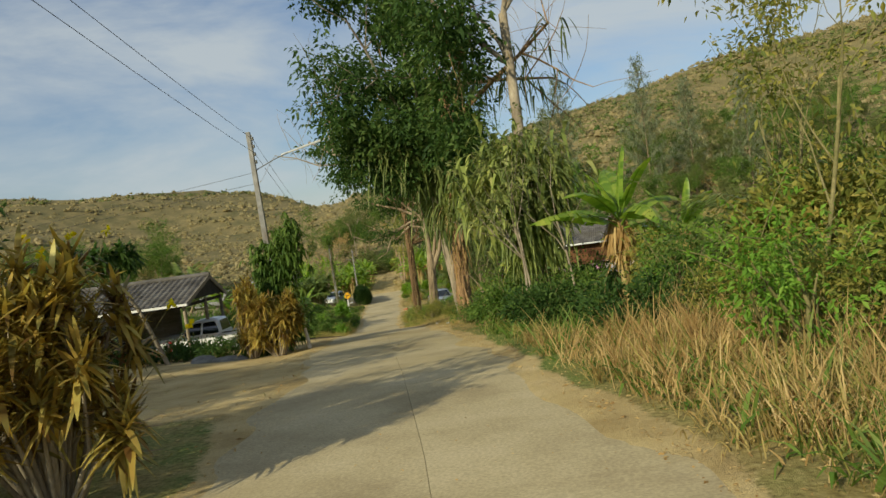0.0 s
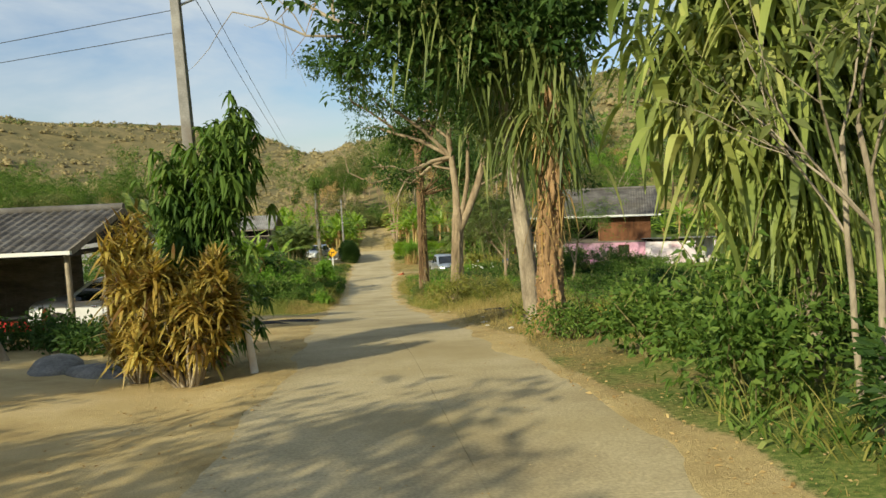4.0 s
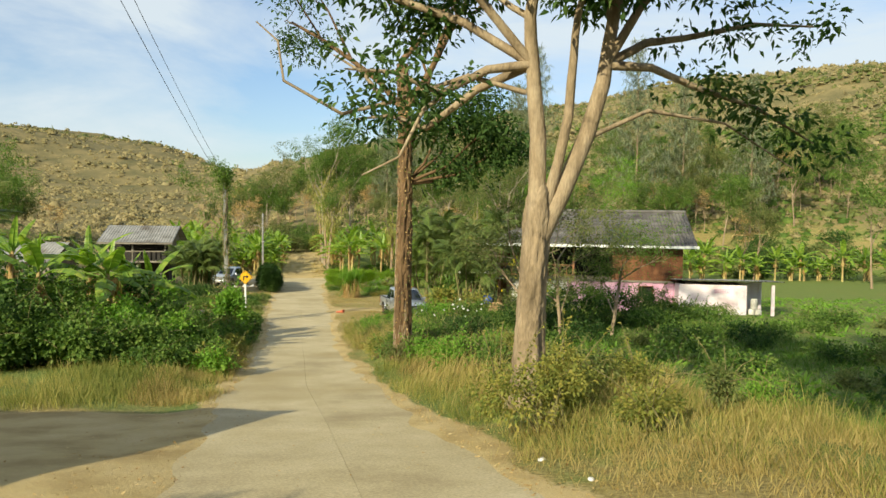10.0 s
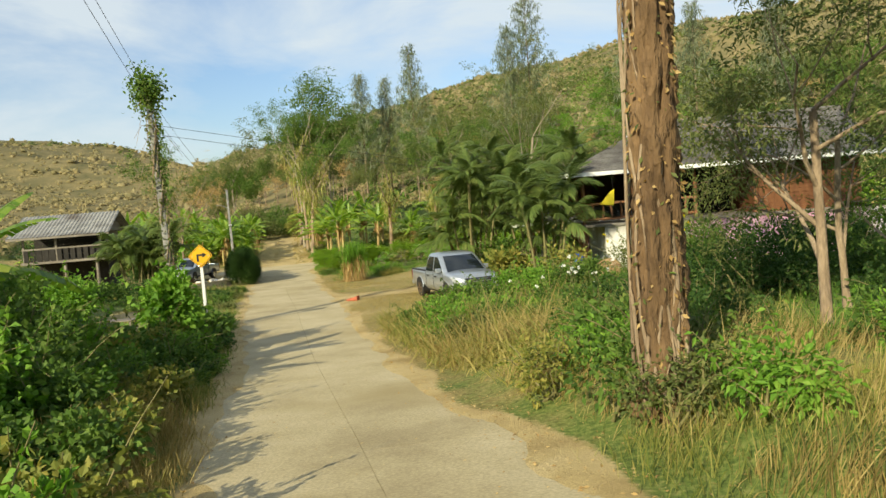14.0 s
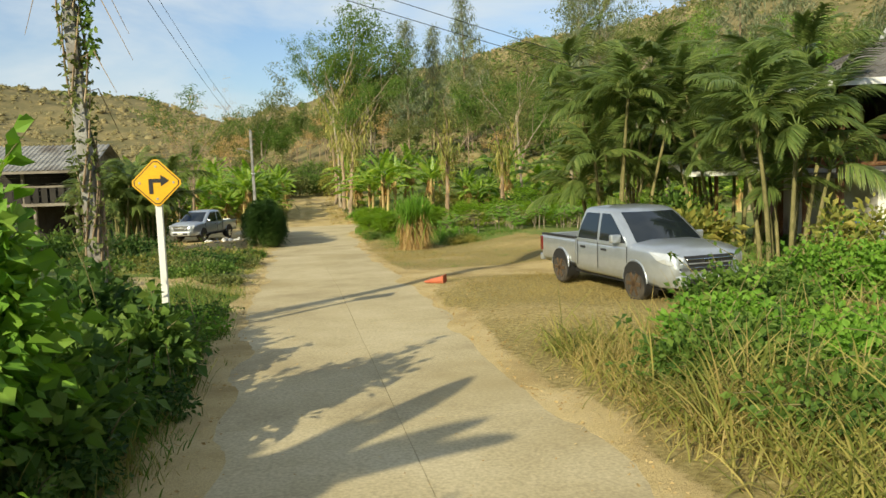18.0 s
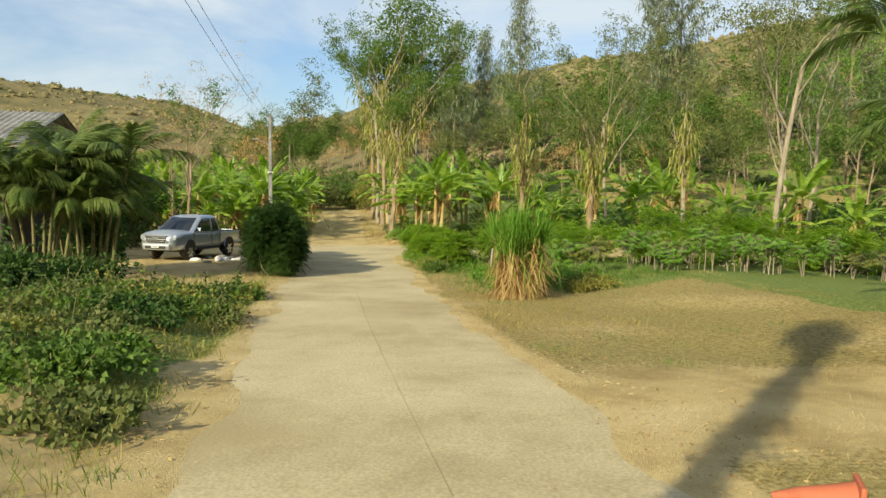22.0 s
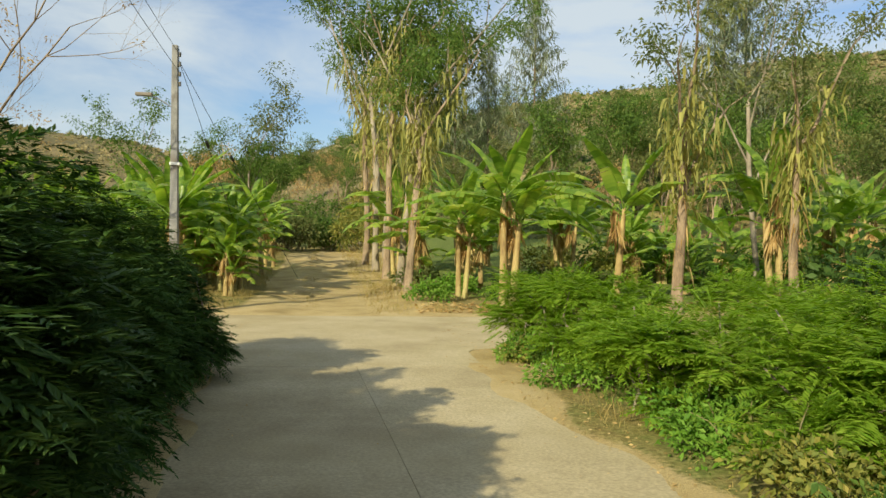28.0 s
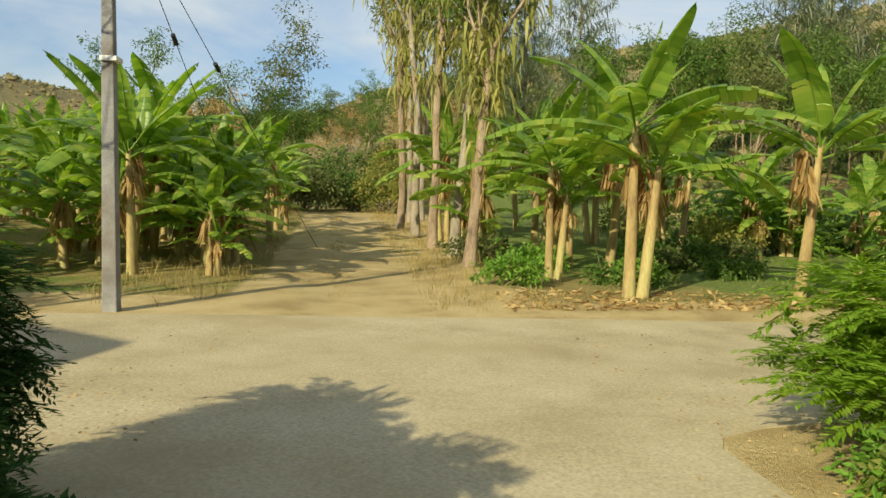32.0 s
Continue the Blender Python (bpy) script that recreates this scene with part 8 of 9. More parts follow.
def loft(rings):
    """Closed rings of equal length joined end to end, with flat ends."""
    s = Shape()
    r = np.array(rings, float)
    m, k = r.shape[:2]
    i, j = np.meshgrid(np.arange(m - 1), np.arange(k), indexing="ij")
    j2 = (j + 1) % k
    s.add(r.reshape(-1, 3), np.stack([i * k + j, i * k + j2, (i + 1) * k + j2, (i + 1) * k + j], -1).reshape(-1, 4), True)
    for q, flip in ((0, True), (m - 1, False)):
        c = r[q].mean(0)
        f = [((t + 1) % k, t, k) if not flip else (t, (t + 1) % k, k) for t in range(k)]
        s.add(np.vstack([r[q], c]), f)
    return s


def body_ring(x, zb, zt, hw, crown=0.04):
    half = [(hw * 0.86, zb), (hw * 0.97, zb + 0.07), (hw, zb + 0.22), (hw * 0.995, (zb + zt) / 2 + 0.04), (hw * 0.985, zt - 0.13), (hw * 0.95, zt - 0.045), (hw * 0.86, zt - 0.005), (hw * 0.45, zt + crown)]
    pts = [(x, y, z) for y, z in half] + [(x, -y, z) for y, z in reversed(half)]
    return pts


def make_pickup(loc, rz, colour, rim, label, lift=0.0, name="pickup_truck", doors=2):
    t = thing(name, loc, label, "pickup truck", rz=rz)
    z = lift
    front = [(0.62, 0.35, 1.10, 0.90, 0.03), (1.12, 0.35, 1.12, 0.912, 0.04), (1.5, 0.35, 1.125, 0.918, 0.055), (1.95, 0.35, 1.11, 0.915, 0.065), (2.25, 0.35, 1.075, 0.89, 0.065), (2.45, 0.35, 1.035, 0.83, 0.055), (2.56, 0.42, 0.98, 0.75, 0.035), (2.62, 0.48, 0.90, 0.67, 0.01), (2.64, 0.52, 0.80, 0.62, 0.0)]
    body = part("body", loft([body_ring(x, zb + z, zt + z, hw, c) for x, zb, zt, hw, c in [(-0.78, 0.35, 1.09, 0.905, 0.02), (0.0, 0.35, 1.10, 0.905, 0.02)] + front]), colour, t)
    # load bed
    bed = Shape()
    x0, x1, zt, zb = -2.55, -0.82, 1.07 + z, 0.5 + z
    prof = [(0.80, zb - 0.08), (0.885, zb + 0.04), (0.905, zb + 0.3), (0.90, zt - 0.1), (0.885, zt), (0.82, zt), (0.82, zb + 0.18)]
    for sg in (-1, 1):
        ring = lambda x, w=1.0: [(x, sg * y * w, q) for y, q in prof]
        st = [ring(x0, 0.97), ring(x0 + 0.12, 1.0), ring(x1)]
        sub = loft(st)
        for v_, f_, s_ in zip(sub.v, sub.f, sub.s):
            bed.v.append(v_)
            bed.f.append(f_ + bed.n)
            bed.s.append(s_)
        bed.n += sub.n
    bed.box((x0 + 0.02, -0.82, zb), (x1, 0.82, zb + 0.16)).box((x1 - 0.05, -0.82, zb + 0.16), (x1, 0.82, zt))
    part("bed", bed, colour, t)
    part("bed_liner", Shape().box((x0 + 0.08, -0.815, zb + 0.165), (x1 - 0.06, 0.815, zb + 0.2)).box((x0 + 0.05, 0.805, zt - 0.01), (x1, 0.90, zt + 0.03)).box((x0 + 0.05, -0.90, zt - 0.01), (x1, -0.805, zt + 0.03)), M_TRIM, t)
    part("tailgate", rbox((x0 - 0.02, -0.83, zb + 0.08), (x0 + 0.05, 0.83, zt + 0.01), 0.02), colour, t)
    part("rear_bumper", rbox((x0 - 0.16, -0.86, zb - 0.08), (x0 + 0.0, 0.86, zb + 0.08), 0.03), M_CHROME if rim is not M_BRONZE else colour, t)
    # cab: level outlines from belt to roof, raked at both ends and rounded in plan
    zb2, zr = 1.03 + z, 1.76 + z
    bx0, bx1 = -0.84, 1.5

    def cab_w(g):
        return 0.895 - 0.17 * g ** 1.25

    def cab_back(g):
        return -0.84 + 0.15 * g + 0.06 * g ** 4

    def cab_front(g):
        return 1.50 - 0.93 * g - 0.13 * g ** 5

    def bulge(y, w):
        return 0.13 * (1 - (y / w) ** 2)

    def level(g, shrink=0.0, lift_=0.0):
        w, xr_, xf_ = cab_w(g) - shrink, cab_back(g) + shrink, cab_front(g) - shrink * 1.2
        zz, c = zb2 + (zr - zb2) * g + lift_, 0.11
        pts = [(xr_ + c + (xf_ - xr_ - 2 * c) * f, -w) for f in np.linspace(0, 1, 9)]
        pts += [(xf_ - c + c * math.sin(a), -w + c - c * math.cos(a)) for a in (0.5, 1.0)]
        pts += [(xf_ + bulge(y, w), y) for y in np.linspace(-w + c, w - c, 9)]
        pts += [(xf_ - c + c * math.sin(a), w - c + c * math.cos(a)) for a in (1.0, 0.5)]
        pts += [(xf_ - c - (xf_ - xr_ - 2 * c) * f, w) for f in np.linspace(0, 1, 9)]
        pts += [(xr_ + c - c * math.sin(a), w - c + c * math.cos(a)) for a in (0.5, 1.0)]
        pts += [(xr_, y) for y in np.linspace(w - c, -w + c, 7)]
        pts += [(xr_ + c - c * math.sin(a), -w + c - c * math.cos(a)) for a in (1.0, 0.5)]
        return [(x, y, zz) for x, y in pts]

    part("cab", loft([level(g) for g in (0.0, 0.12, 0.3, 0.5, 0.7, 0.84, 0.93)] + [level(0.97, 0.03, 0.012), level(1.0, 0.10, 0.02), level(1.0, 0.3, 0.045), level(1.0, 0.5, 0.055)]), colour, t)

    def glass(grid, nm):
        """A curved pane from rows of points, 4 mm thick."""
        v = np.array(grid, float)
        m, k = v.shape[:2]
        n = np.cross(v[0, -1] - v[0, 0], v[-1, 0] - v[0, 0])
        n = n / np.linalg.norm(n) * 0.004
        i, j = np.meshgrid(np.arange(m - 1), np.arange(k - 1), indexing="ij")
        q = np.stack([i * k + j, i * k + j + 1, (i + 1) * k + j + 1, (i + 1) * k + j], -1).reshape(-1, 4)
        s = Shape()
        s.add(v, q, True)
        s.add(v - n, q[:, ::-1], True)
        return part(nm, s, M_GLASSDARK, t)

    def side_glass(x_lo, x_hi, g0, g1, sg, nm="window"):
        rows = []
        for g in np.linspace(g0, g1, 7):
            a, b = x_lo(g), x_hi(g)
            rows.append([(x, sg * (cab_w(g) + 0.006), zb2 + (zr - zb2) * g) for x in (np.linspace(a, b, 5) if sg < 0 else np.linspace(b, a, 5))])
        return glass(rows, nm)

    for sg in (-1, 1):
        cuts = ((0.10, 0.42), (0.46, 0.86)) if doors == 2 else ((0.10, 0.30), (0.35, 0.86))
        bp = bx0 + (bx1 - bx0) * (cuts[0][1] + cuts[1][0]) / 2
        side_glass(lambda g: cab_back(g) + 0.13 + 0.10 * g ** 3, lambda g: bp - 0.05 - 0.1 * g, 0.10, 0.86, sg)
        side_glass(lambda g: bp + 0.05 - 0.1 * g, lambda g: cab_front(g) - 0.17, 0.10, 0.86, sg)
        for f in (cuts[0][0] - 0.03, (cuts[0][1] + cuts[1][0]) / 2, cuts[1][1] + 0.06):
            xx = bx0 + (bx1 - bx0) * f
            part("door_gap", Shape().box((xx - 0.006, sg * 0.905 - 0.004, 0.5 + z), (xx + 0.006, sg * 0.917 + 0.0, 1.05 + z)), M_TRIM, t)
        for f in (cuts[0][0] + 0.04, cuts[1][0] + 0.05):
            xx = bx0 + (bx1 - bx0) * f
            part("door_handle", rbox((xx, sg * 0.92 - 0.02, 0.9 + z), (xx + 0.17, sg * 0.92 + 0.02, 0.945 + z), 0.012), M_TRIM if rim is M_BRONZE else M_CHROME, t)
        part("mirror", rbox((0.93, sg * 0.98 - 0.11, 1.10 + z), (1.06, sg * 0.98 + 0.11, 1.27 + z), 0.04, 3), colour if rim is M_BRONZE else M_CHROME, t)
        if rim is not M_BRONZE:
            part("sill_step", rbox((-0.75, sg * 0.90 - 0.06, 0.34 + z), (1.0, sg * 0.90 + 0.06, 0.42 + z), 0.02), M_TRIM, t)
        hl = Shape()
        rim6 = [(2.08, 0.93, 1.02), (2.30, 0.905, 0.86), (2.52, 0.815, 0.78), (2.65, 0.60, 0.80), (2.635, 0.56, 0.92), (2.46, 0.825, 1.0)]
        hl.add([(x, sg * y, q + z) for x, y, q in rim6] + [(2.48, sg * 0.855, 0.90 + z)], [(q, (q + 1) % 6, 6) if sg < 0 else ((q + 1) % 6, q, 6) for q in range(6)])
        part("headlight", hl, M_LAMP, t)
        part("fog_lamp", Shape().tube([(2.44, sg * 0.66, 0.53 + z), (2.56, sg * 0.66, 0.53 + z)], [0.075, 0.065], 12), M_LAMP, t)
        part("tail_light", rbox((x0 - 0.045, sg * 0.84 - 0.065, 0.68 + z), (x0 + 0.10, sg * 0.84 + 0.07, 1.02 + z), 0.02), M_TAIL, t)
        for wx, nm in ((1.58, "front_wheel"), (-1.52, "rear_wheel")):
            # black discs stand in for shade in the wheel wells and behind the spokes
            arch = Shape()
            arch.tube([(wx, sg * 0.60, 0.42 + z), (wx, sg * 0.9195, 0.40 + z)], [0.385, 0.385], 26)
            part("wheel_well_shade", arch, M_TRIM, t)
            wheel = part(nm, Shape().tube([(wx, sg * 0.70, 0.35), (wx, sg * 0.72, 0.35), (wx, sg * 0.905, 0.35), (wx, sg * 0.928, 0.35)], [0.30, 0.35, 0.35, 0.31], 28), M_TYRE, t)
            rimm = Shape()
            rimm.tube([(wx, sg * 0.89, 0.35), (wx, sg * 0.936, 0.35)], [0.245, 0.25], 22, cap=False)
            rimm.tube([(wx, sg * 0.91, 0.35), (wx, sg * 0.94, 0.35)], [0.07, 0.055], 12)
            for q in range(6):
                a = q * math.pi / 3
                p, e = np.array([wx, sg * 0.925, 0.35]), np.array([wx + 0.235 * math.cos(a), sg * 0.925, 0.35 + 0.235 * math.sin(a)])
                beam(rimm, p, e, 0.03, 0.075)
            part("rim", rimm, rim, wheel)
            part("hub_shadow", Shape().tube([(wx, sg * 0.85, 0.35), (wx, sg * 0.91, 0.35)], [0.24, 0.24], 18), M_TRIM, wheel)
    glass([[(cab_front(g) + bulge(y, cab_w(g)) + 0.006, y, zb2 + (zr - zb2) * g) for y in np.linspace(-cab_w(g) + 0.13, cab_w(g) - 0.13, 9)] for g in np.linspace(0.05, 0.9, 8)], "windscreen")
    glass([[(cab_back(g) - 0.006, y, zb2 + (zr - zb2) * g) for y in np.linspace(cab_w(g) - 0.14, -cab_w(g) + 0.14, 5)] for g in np.linspace(0.2, 0.86, 5)], "rear_window")
    for sg in (-1, 1):
        for wx in (1.58, -1.52):
            lip = Shape().tube([(wx + 0.41 * math.cos(a), sg * 0.905, 0.40 + z * 0.6 + 0.41 * math.sin(a)) for a in np.linspace(0.0, math.pi, 16)], [0.02] * 16, 6)
            part("wheel_arch_lip", lip, colour, t)
    grille = part("grille", hull8([(2.44, -0.44, 0.66 + z), (2.665, -0.42, 0.66 + z), (2.665, 0.42, 0.66 + z), (2.44, 0.44, 0.66 + z), (2.44, -0.56, 0.95 + z), (2.65, -0.54, 0.95 + z), (2.65, 0.54, 0.95 + z), (2.44, 0.56, 0.95 + z)], 0.025), M_TRIM, t)
    for q in range(3):
        part("grille_bar", rbox((2.58, -0.44 - 0.035 * q, 0.72 + 0.08 * q + z), (2.675, 0.44 + 0.035 * q, 0.745 + 0.08 * q + z), 0.008), M_CHROME if q != 1 else M_STEEL, grille)
    part("badge", rbox((2.62, -0.15, 0.84 + z), (2.69, 0.15, 0.90 + z), 0.008), M_CHROME, grille, "plain chrome badge bar")
    part("front_bumper", hull8([(2.25, -0.86, 0.36 + z), (2.68, -0.62, 0.36 + z), (2.68, 0.62, 0.36 + z), (2.25, 0.86, 0.36 + z), (2.25, -0.9, 0.60 + z), (2.70, -0.64, 0.60 + z), (2.70, 0.64, 0.60 + z), (2.25, 0.9, 0.60 + z)], 0.05), colour, t)
    part("lower_grille", rbox((2.62, -0.48, 0.42 + z), (2.72, 0.48, 0.54 + z), 0.02), M_TRIM, t)
    for xx in (2.71, x0 - 0.175):
        pl = part("number_plate", rbox((xx, -0.17, 0.46 + z), (xx + 0.015, 0.17, 0.57 + z), 0.004), M_WHITEP, t)
        side = xx + 0.016 if xx > 0 else xx - 0.001
        for q in range(5):
            part("plate_bar", Shape().box((side - 0.001, -0.12 + 0.05 * q, 0.49 + z), (side + 0.001, -0.09 + 0.05 * q, 0.54 + z)), M_BLACKP, pl)
    part("underbody", Shape().box((-2.3, -0.7, 0.28 + z), (2.2, 0.7, 0.5 + z)), M_TRIM, t)
    return t


make_pickup(on(-0.9, 73.5), -79, M_SILVER, M_BRONZE, "silver four-door pickup truck parked on dry grass")
make_pickup(on(-16.4, 105.5), -109, M_SILVER, M_CHROME, "silver extended-cab pickup truck parked beside rubble", lift=0.12, doors=3)
make_pickup(on(-12.0, 35.7), 180, M_CARWHITE, M_STEEL, "white pickup truck backed under the carport", doors=2)

# red scooter under the carport
sc = thing("motor_scooter", on(-13.4, 32.9), "small red motor scooter parked under the carport", "scooter", rz=20)
for x in (-0.6, 0.6):
    w = part("wheel", Shape().tube([(x, -0.045, 0.26), (x, 0.045, 0.26)], [0.26, 0.26], 18), M_TYRE, sc)
    part("hub", Shape().tube([(x, -0.05, 0.26), (x, 0.05, 0.26)], [0.1, 0.1], 10), M_STEEL, w)
part("body", hull8([(-0.7, -0.14, 0.4), (0.1, -0.16, 0.3), (0.1, 0.16, 0.3), (-0.7, 0.14, 0.4), (-0.75, -0.1, 0.72), (0.0, -0.12, 0.6), (0.0, 0.12, 0.6), (-0.75, 0.1, 0.72)], 0.06), M_REDCLOTH, sc)
part("seat", rbox((-0.72, -0.13, 0.7), (0.02, 0.13, 0.8), 0.04), M_BLACKP, sc)
part("front_shield", hull8([(0.3, -0.18, 0.35), (0.42, -0.16, 0.3), (0.42, 0.16, 0.3), (0.3, 0.18, 0.35), (0.35, -0.16, 0.95), (0.45, -0.12, 0.95), (0.45, 0.12, 0.95), (0.35, 0.16, 0.95)], 0.03), M_REDCLOTH, sc)
part("handlebar", Shape().tube([(0.3, -0.34, 1.02), (0.36, 0, 0.98), (0.3, 0.34, 1.02)], [0.016, 0.02, 0.016], 7), M_TRIM, sc)

# ---- road furniture and poles ----
sg = thing("bend_sign", on(-9.95, 70.6), "yellow diamond bend sign with black right-turn arrow on white post", "road sign", rz=4)
part("post", rbox((-0.05, 0.0, -0.3), (0.05, 0.1, 2.2), 0.008), M_WHITEP, sg)
SZ, SH = 2.46, 0.385


def diamond(r, y0, y1):
    v = []
    for y in (y0, y1):
        for q in range(4):
            a = q * math.pi / 2
            for da in (-0.10, 0.10):
                v.append((r * math.sin(a + da) * 0.97, y, SZ + r * math.cos(a + da) * 0.97))
    k = 8
    s = Shape()
    s.add(v, [(t, (t + 1) % k, k + (t + 1) % k, k + t) for t in range(k)])
    s.add(v[:k] + [(0, y0, SZ)], [((t + 1) % k, t, k) for t in range(k)])
    s.add(v[k:] + [(0, y1, SZ)], [(t, (t + 1) % k, k) for t in range(k)])
    return s


plate = part("plate", diamond(SH, -0.03, -0.012), M_YELLOWP, sg)
rimb = diamond(SH * 0.93, -0.0335, -0.0305)
part("border", rimb, M_BLACKP, plate)
part("field", diamond(SH * 0.88, -0.0365, -0.0338), M_YELLOWP, plate)
ar = Shape()
ar.box((-0.12, -0.041, SZ - 0.18), (-0.055, -0.037, SZ + 0.0)).box((-0.12, -0.041, SZ + 0.0), (0.08, -0.037, SZ + 0.065))
ar.add([(0.065, -0.041, SZ - 0.06), (0.065, -0.041, SZ + 0.125), (0.20, -0.041, SZ + 0.033), (0.065, -0.037, SZ - 0.06), (0.065, -0.037, SZ + 0.125), (0.20, -0.037, SZ + 0.033)], [(0, 1, 2), (5, 4, 3)])
part("arrow", ar, M_BLACKP, plate)
for dx, dz in ((0, 0.26), (0, -0.26), (-0.26, 0), (0.26, 0)):
    part("bolt", Shape().tube([(dx, -0.038, SZ + dz), (dx, -0.045, SZ + dz)], [0.02, 0.018], 8), M_STEEL, plate)


def concrete_pole(name, loc, h, label, w=0.22, lean=(0, 0)):
    t = thing(name, loc, label, "utility pole", "utility poles")
    lx, ly = lean[0] * h, lean[1] * h
    part("shaft", hull8([(-w / 2, -w / 2, -0.3), (w / 2, -w / 2, -0.3), (w / 2, w / 2, -0.3), (-w / 2, w / 2, -0.3), (lx - w / 3.2, ly - w / 3.2, h), (lx + w / 3.2, ly - w / 3.2, h), (lx + w / 3.2, ly + w / 3.2, h), (lx - w / 3.2, ly + w / 3.2, h)], 0.02), M_CONC, t)
    for i in range(4):
        z = h - 0.25 - 0.28 * i
        part("insulator", Shape().tube([(lx * z / h + 0.12, ly * z / h, z - 0.06), (lx * z / h + 0.12, ly * z / h, z + 0.06)], [0.045, 0.045], 9), M_STONE, t)
    part("bracket", Shape().box((lx * 0.93 + 0.05, ly * 0.93 - 0.03, h - 1.25), (lx * 0.93 + 0.10, ly * 0.93 + 0.03, h - 0.1)), M_STEEL, t)
    return t


g1 = on(-6.15, 25.9)
pole1 = concrete_pole("utility_pole", g1, 8.0, "leaning concrete utility pole with a street lamp arm", 0.24, (-0.028, 0.0))
part("lamp_arm", Shape().tube([(-0.15, 0, 6.6), (0.5, 0.3, 6.95), (1.0, 0.5, 7.15)], [0.025, 0.022, 0.022], 7), M_STEEL, pole1)
part("street_lamp", hull8([(0.75, 0.42, 7.06), (2.35, 1.02, 7.52), (2.33, 1.10, 7.52), (0.73, 0.50, 7.06), (0.75, 0.42, 7.13), (2.35, 1.02, 7.60), (2.33, 1.10, 7.60), (0.73, 0.50, 7.13)], 0.02), M_WHITEP, pole1, "long white fluorescent street lamp")
g2 = on(-10.85, 70.4)
pole2 = concrete_pole("utility_pole", g2, 8.3, "concrete utility pole overgrown with creepers", 0.22, (-0.03, 0.0))
vr = np.random.default_rng(620)
k = 1900
zz = 8.3 * vr.uniform(0, 1, k) ** 1.3
dens = 0.05 + 0.10 * (zz > 7.0) + 0.16 * (zz < 2.2) + 0.05 * vr.uniform(0, 1, k)
aa = vr.uniform(0, 6.28, k)
pv = np.stack([np.cos(aa) * (0.11 + dens * vr.uniform(0, 1.4, k)) - 0.03 * zz, np.sin(aa) * (0.11 + dens * vr.uniform(0, 1.4, k)), zz], 1)
dv = unit(vr, k, -0.4)
part("creeper", Shape().leaves(pv, dv, unit(vr, k, 0.5), vr.uniform(0.06, 0.15, k), vr.uniform(0.03, 0.09, k)), L_OLIVE, pole2)
k = 1500
pv = np.stack([vr.normal(size=k) * 0.24 - 0.24, vr.normal(size=k) * 0.24, 8.15 + vr.normal(size=k) * 0.3 - np.abs(vr.normal(size=k)) * 0.25], 1)
part("creeper_head", Shape().leaves(pv, unit(vr, k, -0.4), unit(vr, k, 0.7), vr.uniform(0.08, 0.16, k), vr.uniform(0.06, 0.11, k)), L_MID, pole2, "bushy green head of the creeper")
k = 420
zz = vr.uniform(4.2, 8.0, k)
pv = np.stack([0.22 - 0.03 * zz + vr.normal(size=k) * 0.06 + 0.04 * np.sin(zz * 3), vr.normal(size=k) * 0.08, zz], 1)
part("creeper", Shape().leaves(pv, unit(vr, k, -0.6), unit(vr, k, 0.5), vr.uniform(0.07, 0.14, k), vr.uniform(0.05, 0.1, k)), L_MID, pole2)
tw = Shape()
for i in range(26):
    z0 = vr.uniform(0.2, 6.5)
    a0 = vr.uniform(0, 6.28)
    pts = [(np.cos(a0 + q * 0.5) * (0.14 + 0.05 * vr.uniform()) - 0.03 * (z0 + q * 0.4), np.sin(a0 + q * 0.5) * 0.14, z0 + q * 0.4) for q in range(5)]
    tw.tube(pts, [0.02, 0.018, 0.016, 0.014, 0.01], 5)
for i in range(14):
    z0, a0 = vr.uniform(3, 8), vr.uniform(0, 6.28)
    e = np.array([np.cos(a0), np.sin(a0), -0.2]) * vr.uniform(0.5, 1.0)
    o_ = np.array([-0.03 * z0, 0, z0])
    tw.tube([o_, o_ + e * 0.5 + (0, 0, 0.2), o_ + e + (0, 0, -vr.uniform(0, 0.8))], [0.012, 0.009, 0.004], 4)
tagged(part("vine_stem", tw, M_BARK, pole2), kind="stuff")
g3 = on(-14.5, 115.7)
pole3 = concrete_pole("utility_pole", g3, 7.6, "grey concrete utility pole at the junction", 0.25, (-0.012, 0))
part("lamp_arm", Shape().tube([(-0.08, 0, 5.8), (-0.4, -0.06, 6.0), (-0.75, -0.12, 6.15)], [0.025, 0.022, 0.02], 7), M_STEEL, pole3)
part("street_lamp", rbox((-1.1, -0.22, 6.1), (-0.65, -0.06, 6.2), 0.03), M_GREYWOOD, pole3)
part("clamp", rbox((-0.16, -0.16, 4.2), (0.12, 0.16, 4.28), 0.01), M_WHITEP, pole3)


def wire(a, b, sag, r=0.007, label="black overhead wire strung between poles", knobs=()):
    a, b = np.array(a, float), np.array(b, float)
    f = np.linspace(0, 1, 22)
    p = a + (b - a) * f[:, None]
    p[:, 2] -= sag * 4 * f * (1 - f)
    ob = new("overhead_wire", Shape().tube(p, np.full(22, r), 5).mesh("overhead_wire", M_WIRE))
    tagged(ob, label, "wire", "overhead wires")
    for q in knobs:
        c = a + (b - a) * q
        c[2] -= sag * 4 * q * (1 - q)
        d = (b - a) / np.linalg.norm(b - a)
        part("guy_insulator", Shape().tube([c - d * 0.12, c + d * 0.12], [0.05, 0.05], 8), M_BLACKP, ob)


top1, top2, top3 = np.array(g1) + (-0.1, 0, 7.75), np.array(g2) + (-0.22, 0, 8.0), np.array(g3) + (0.02, 0, 7.35)
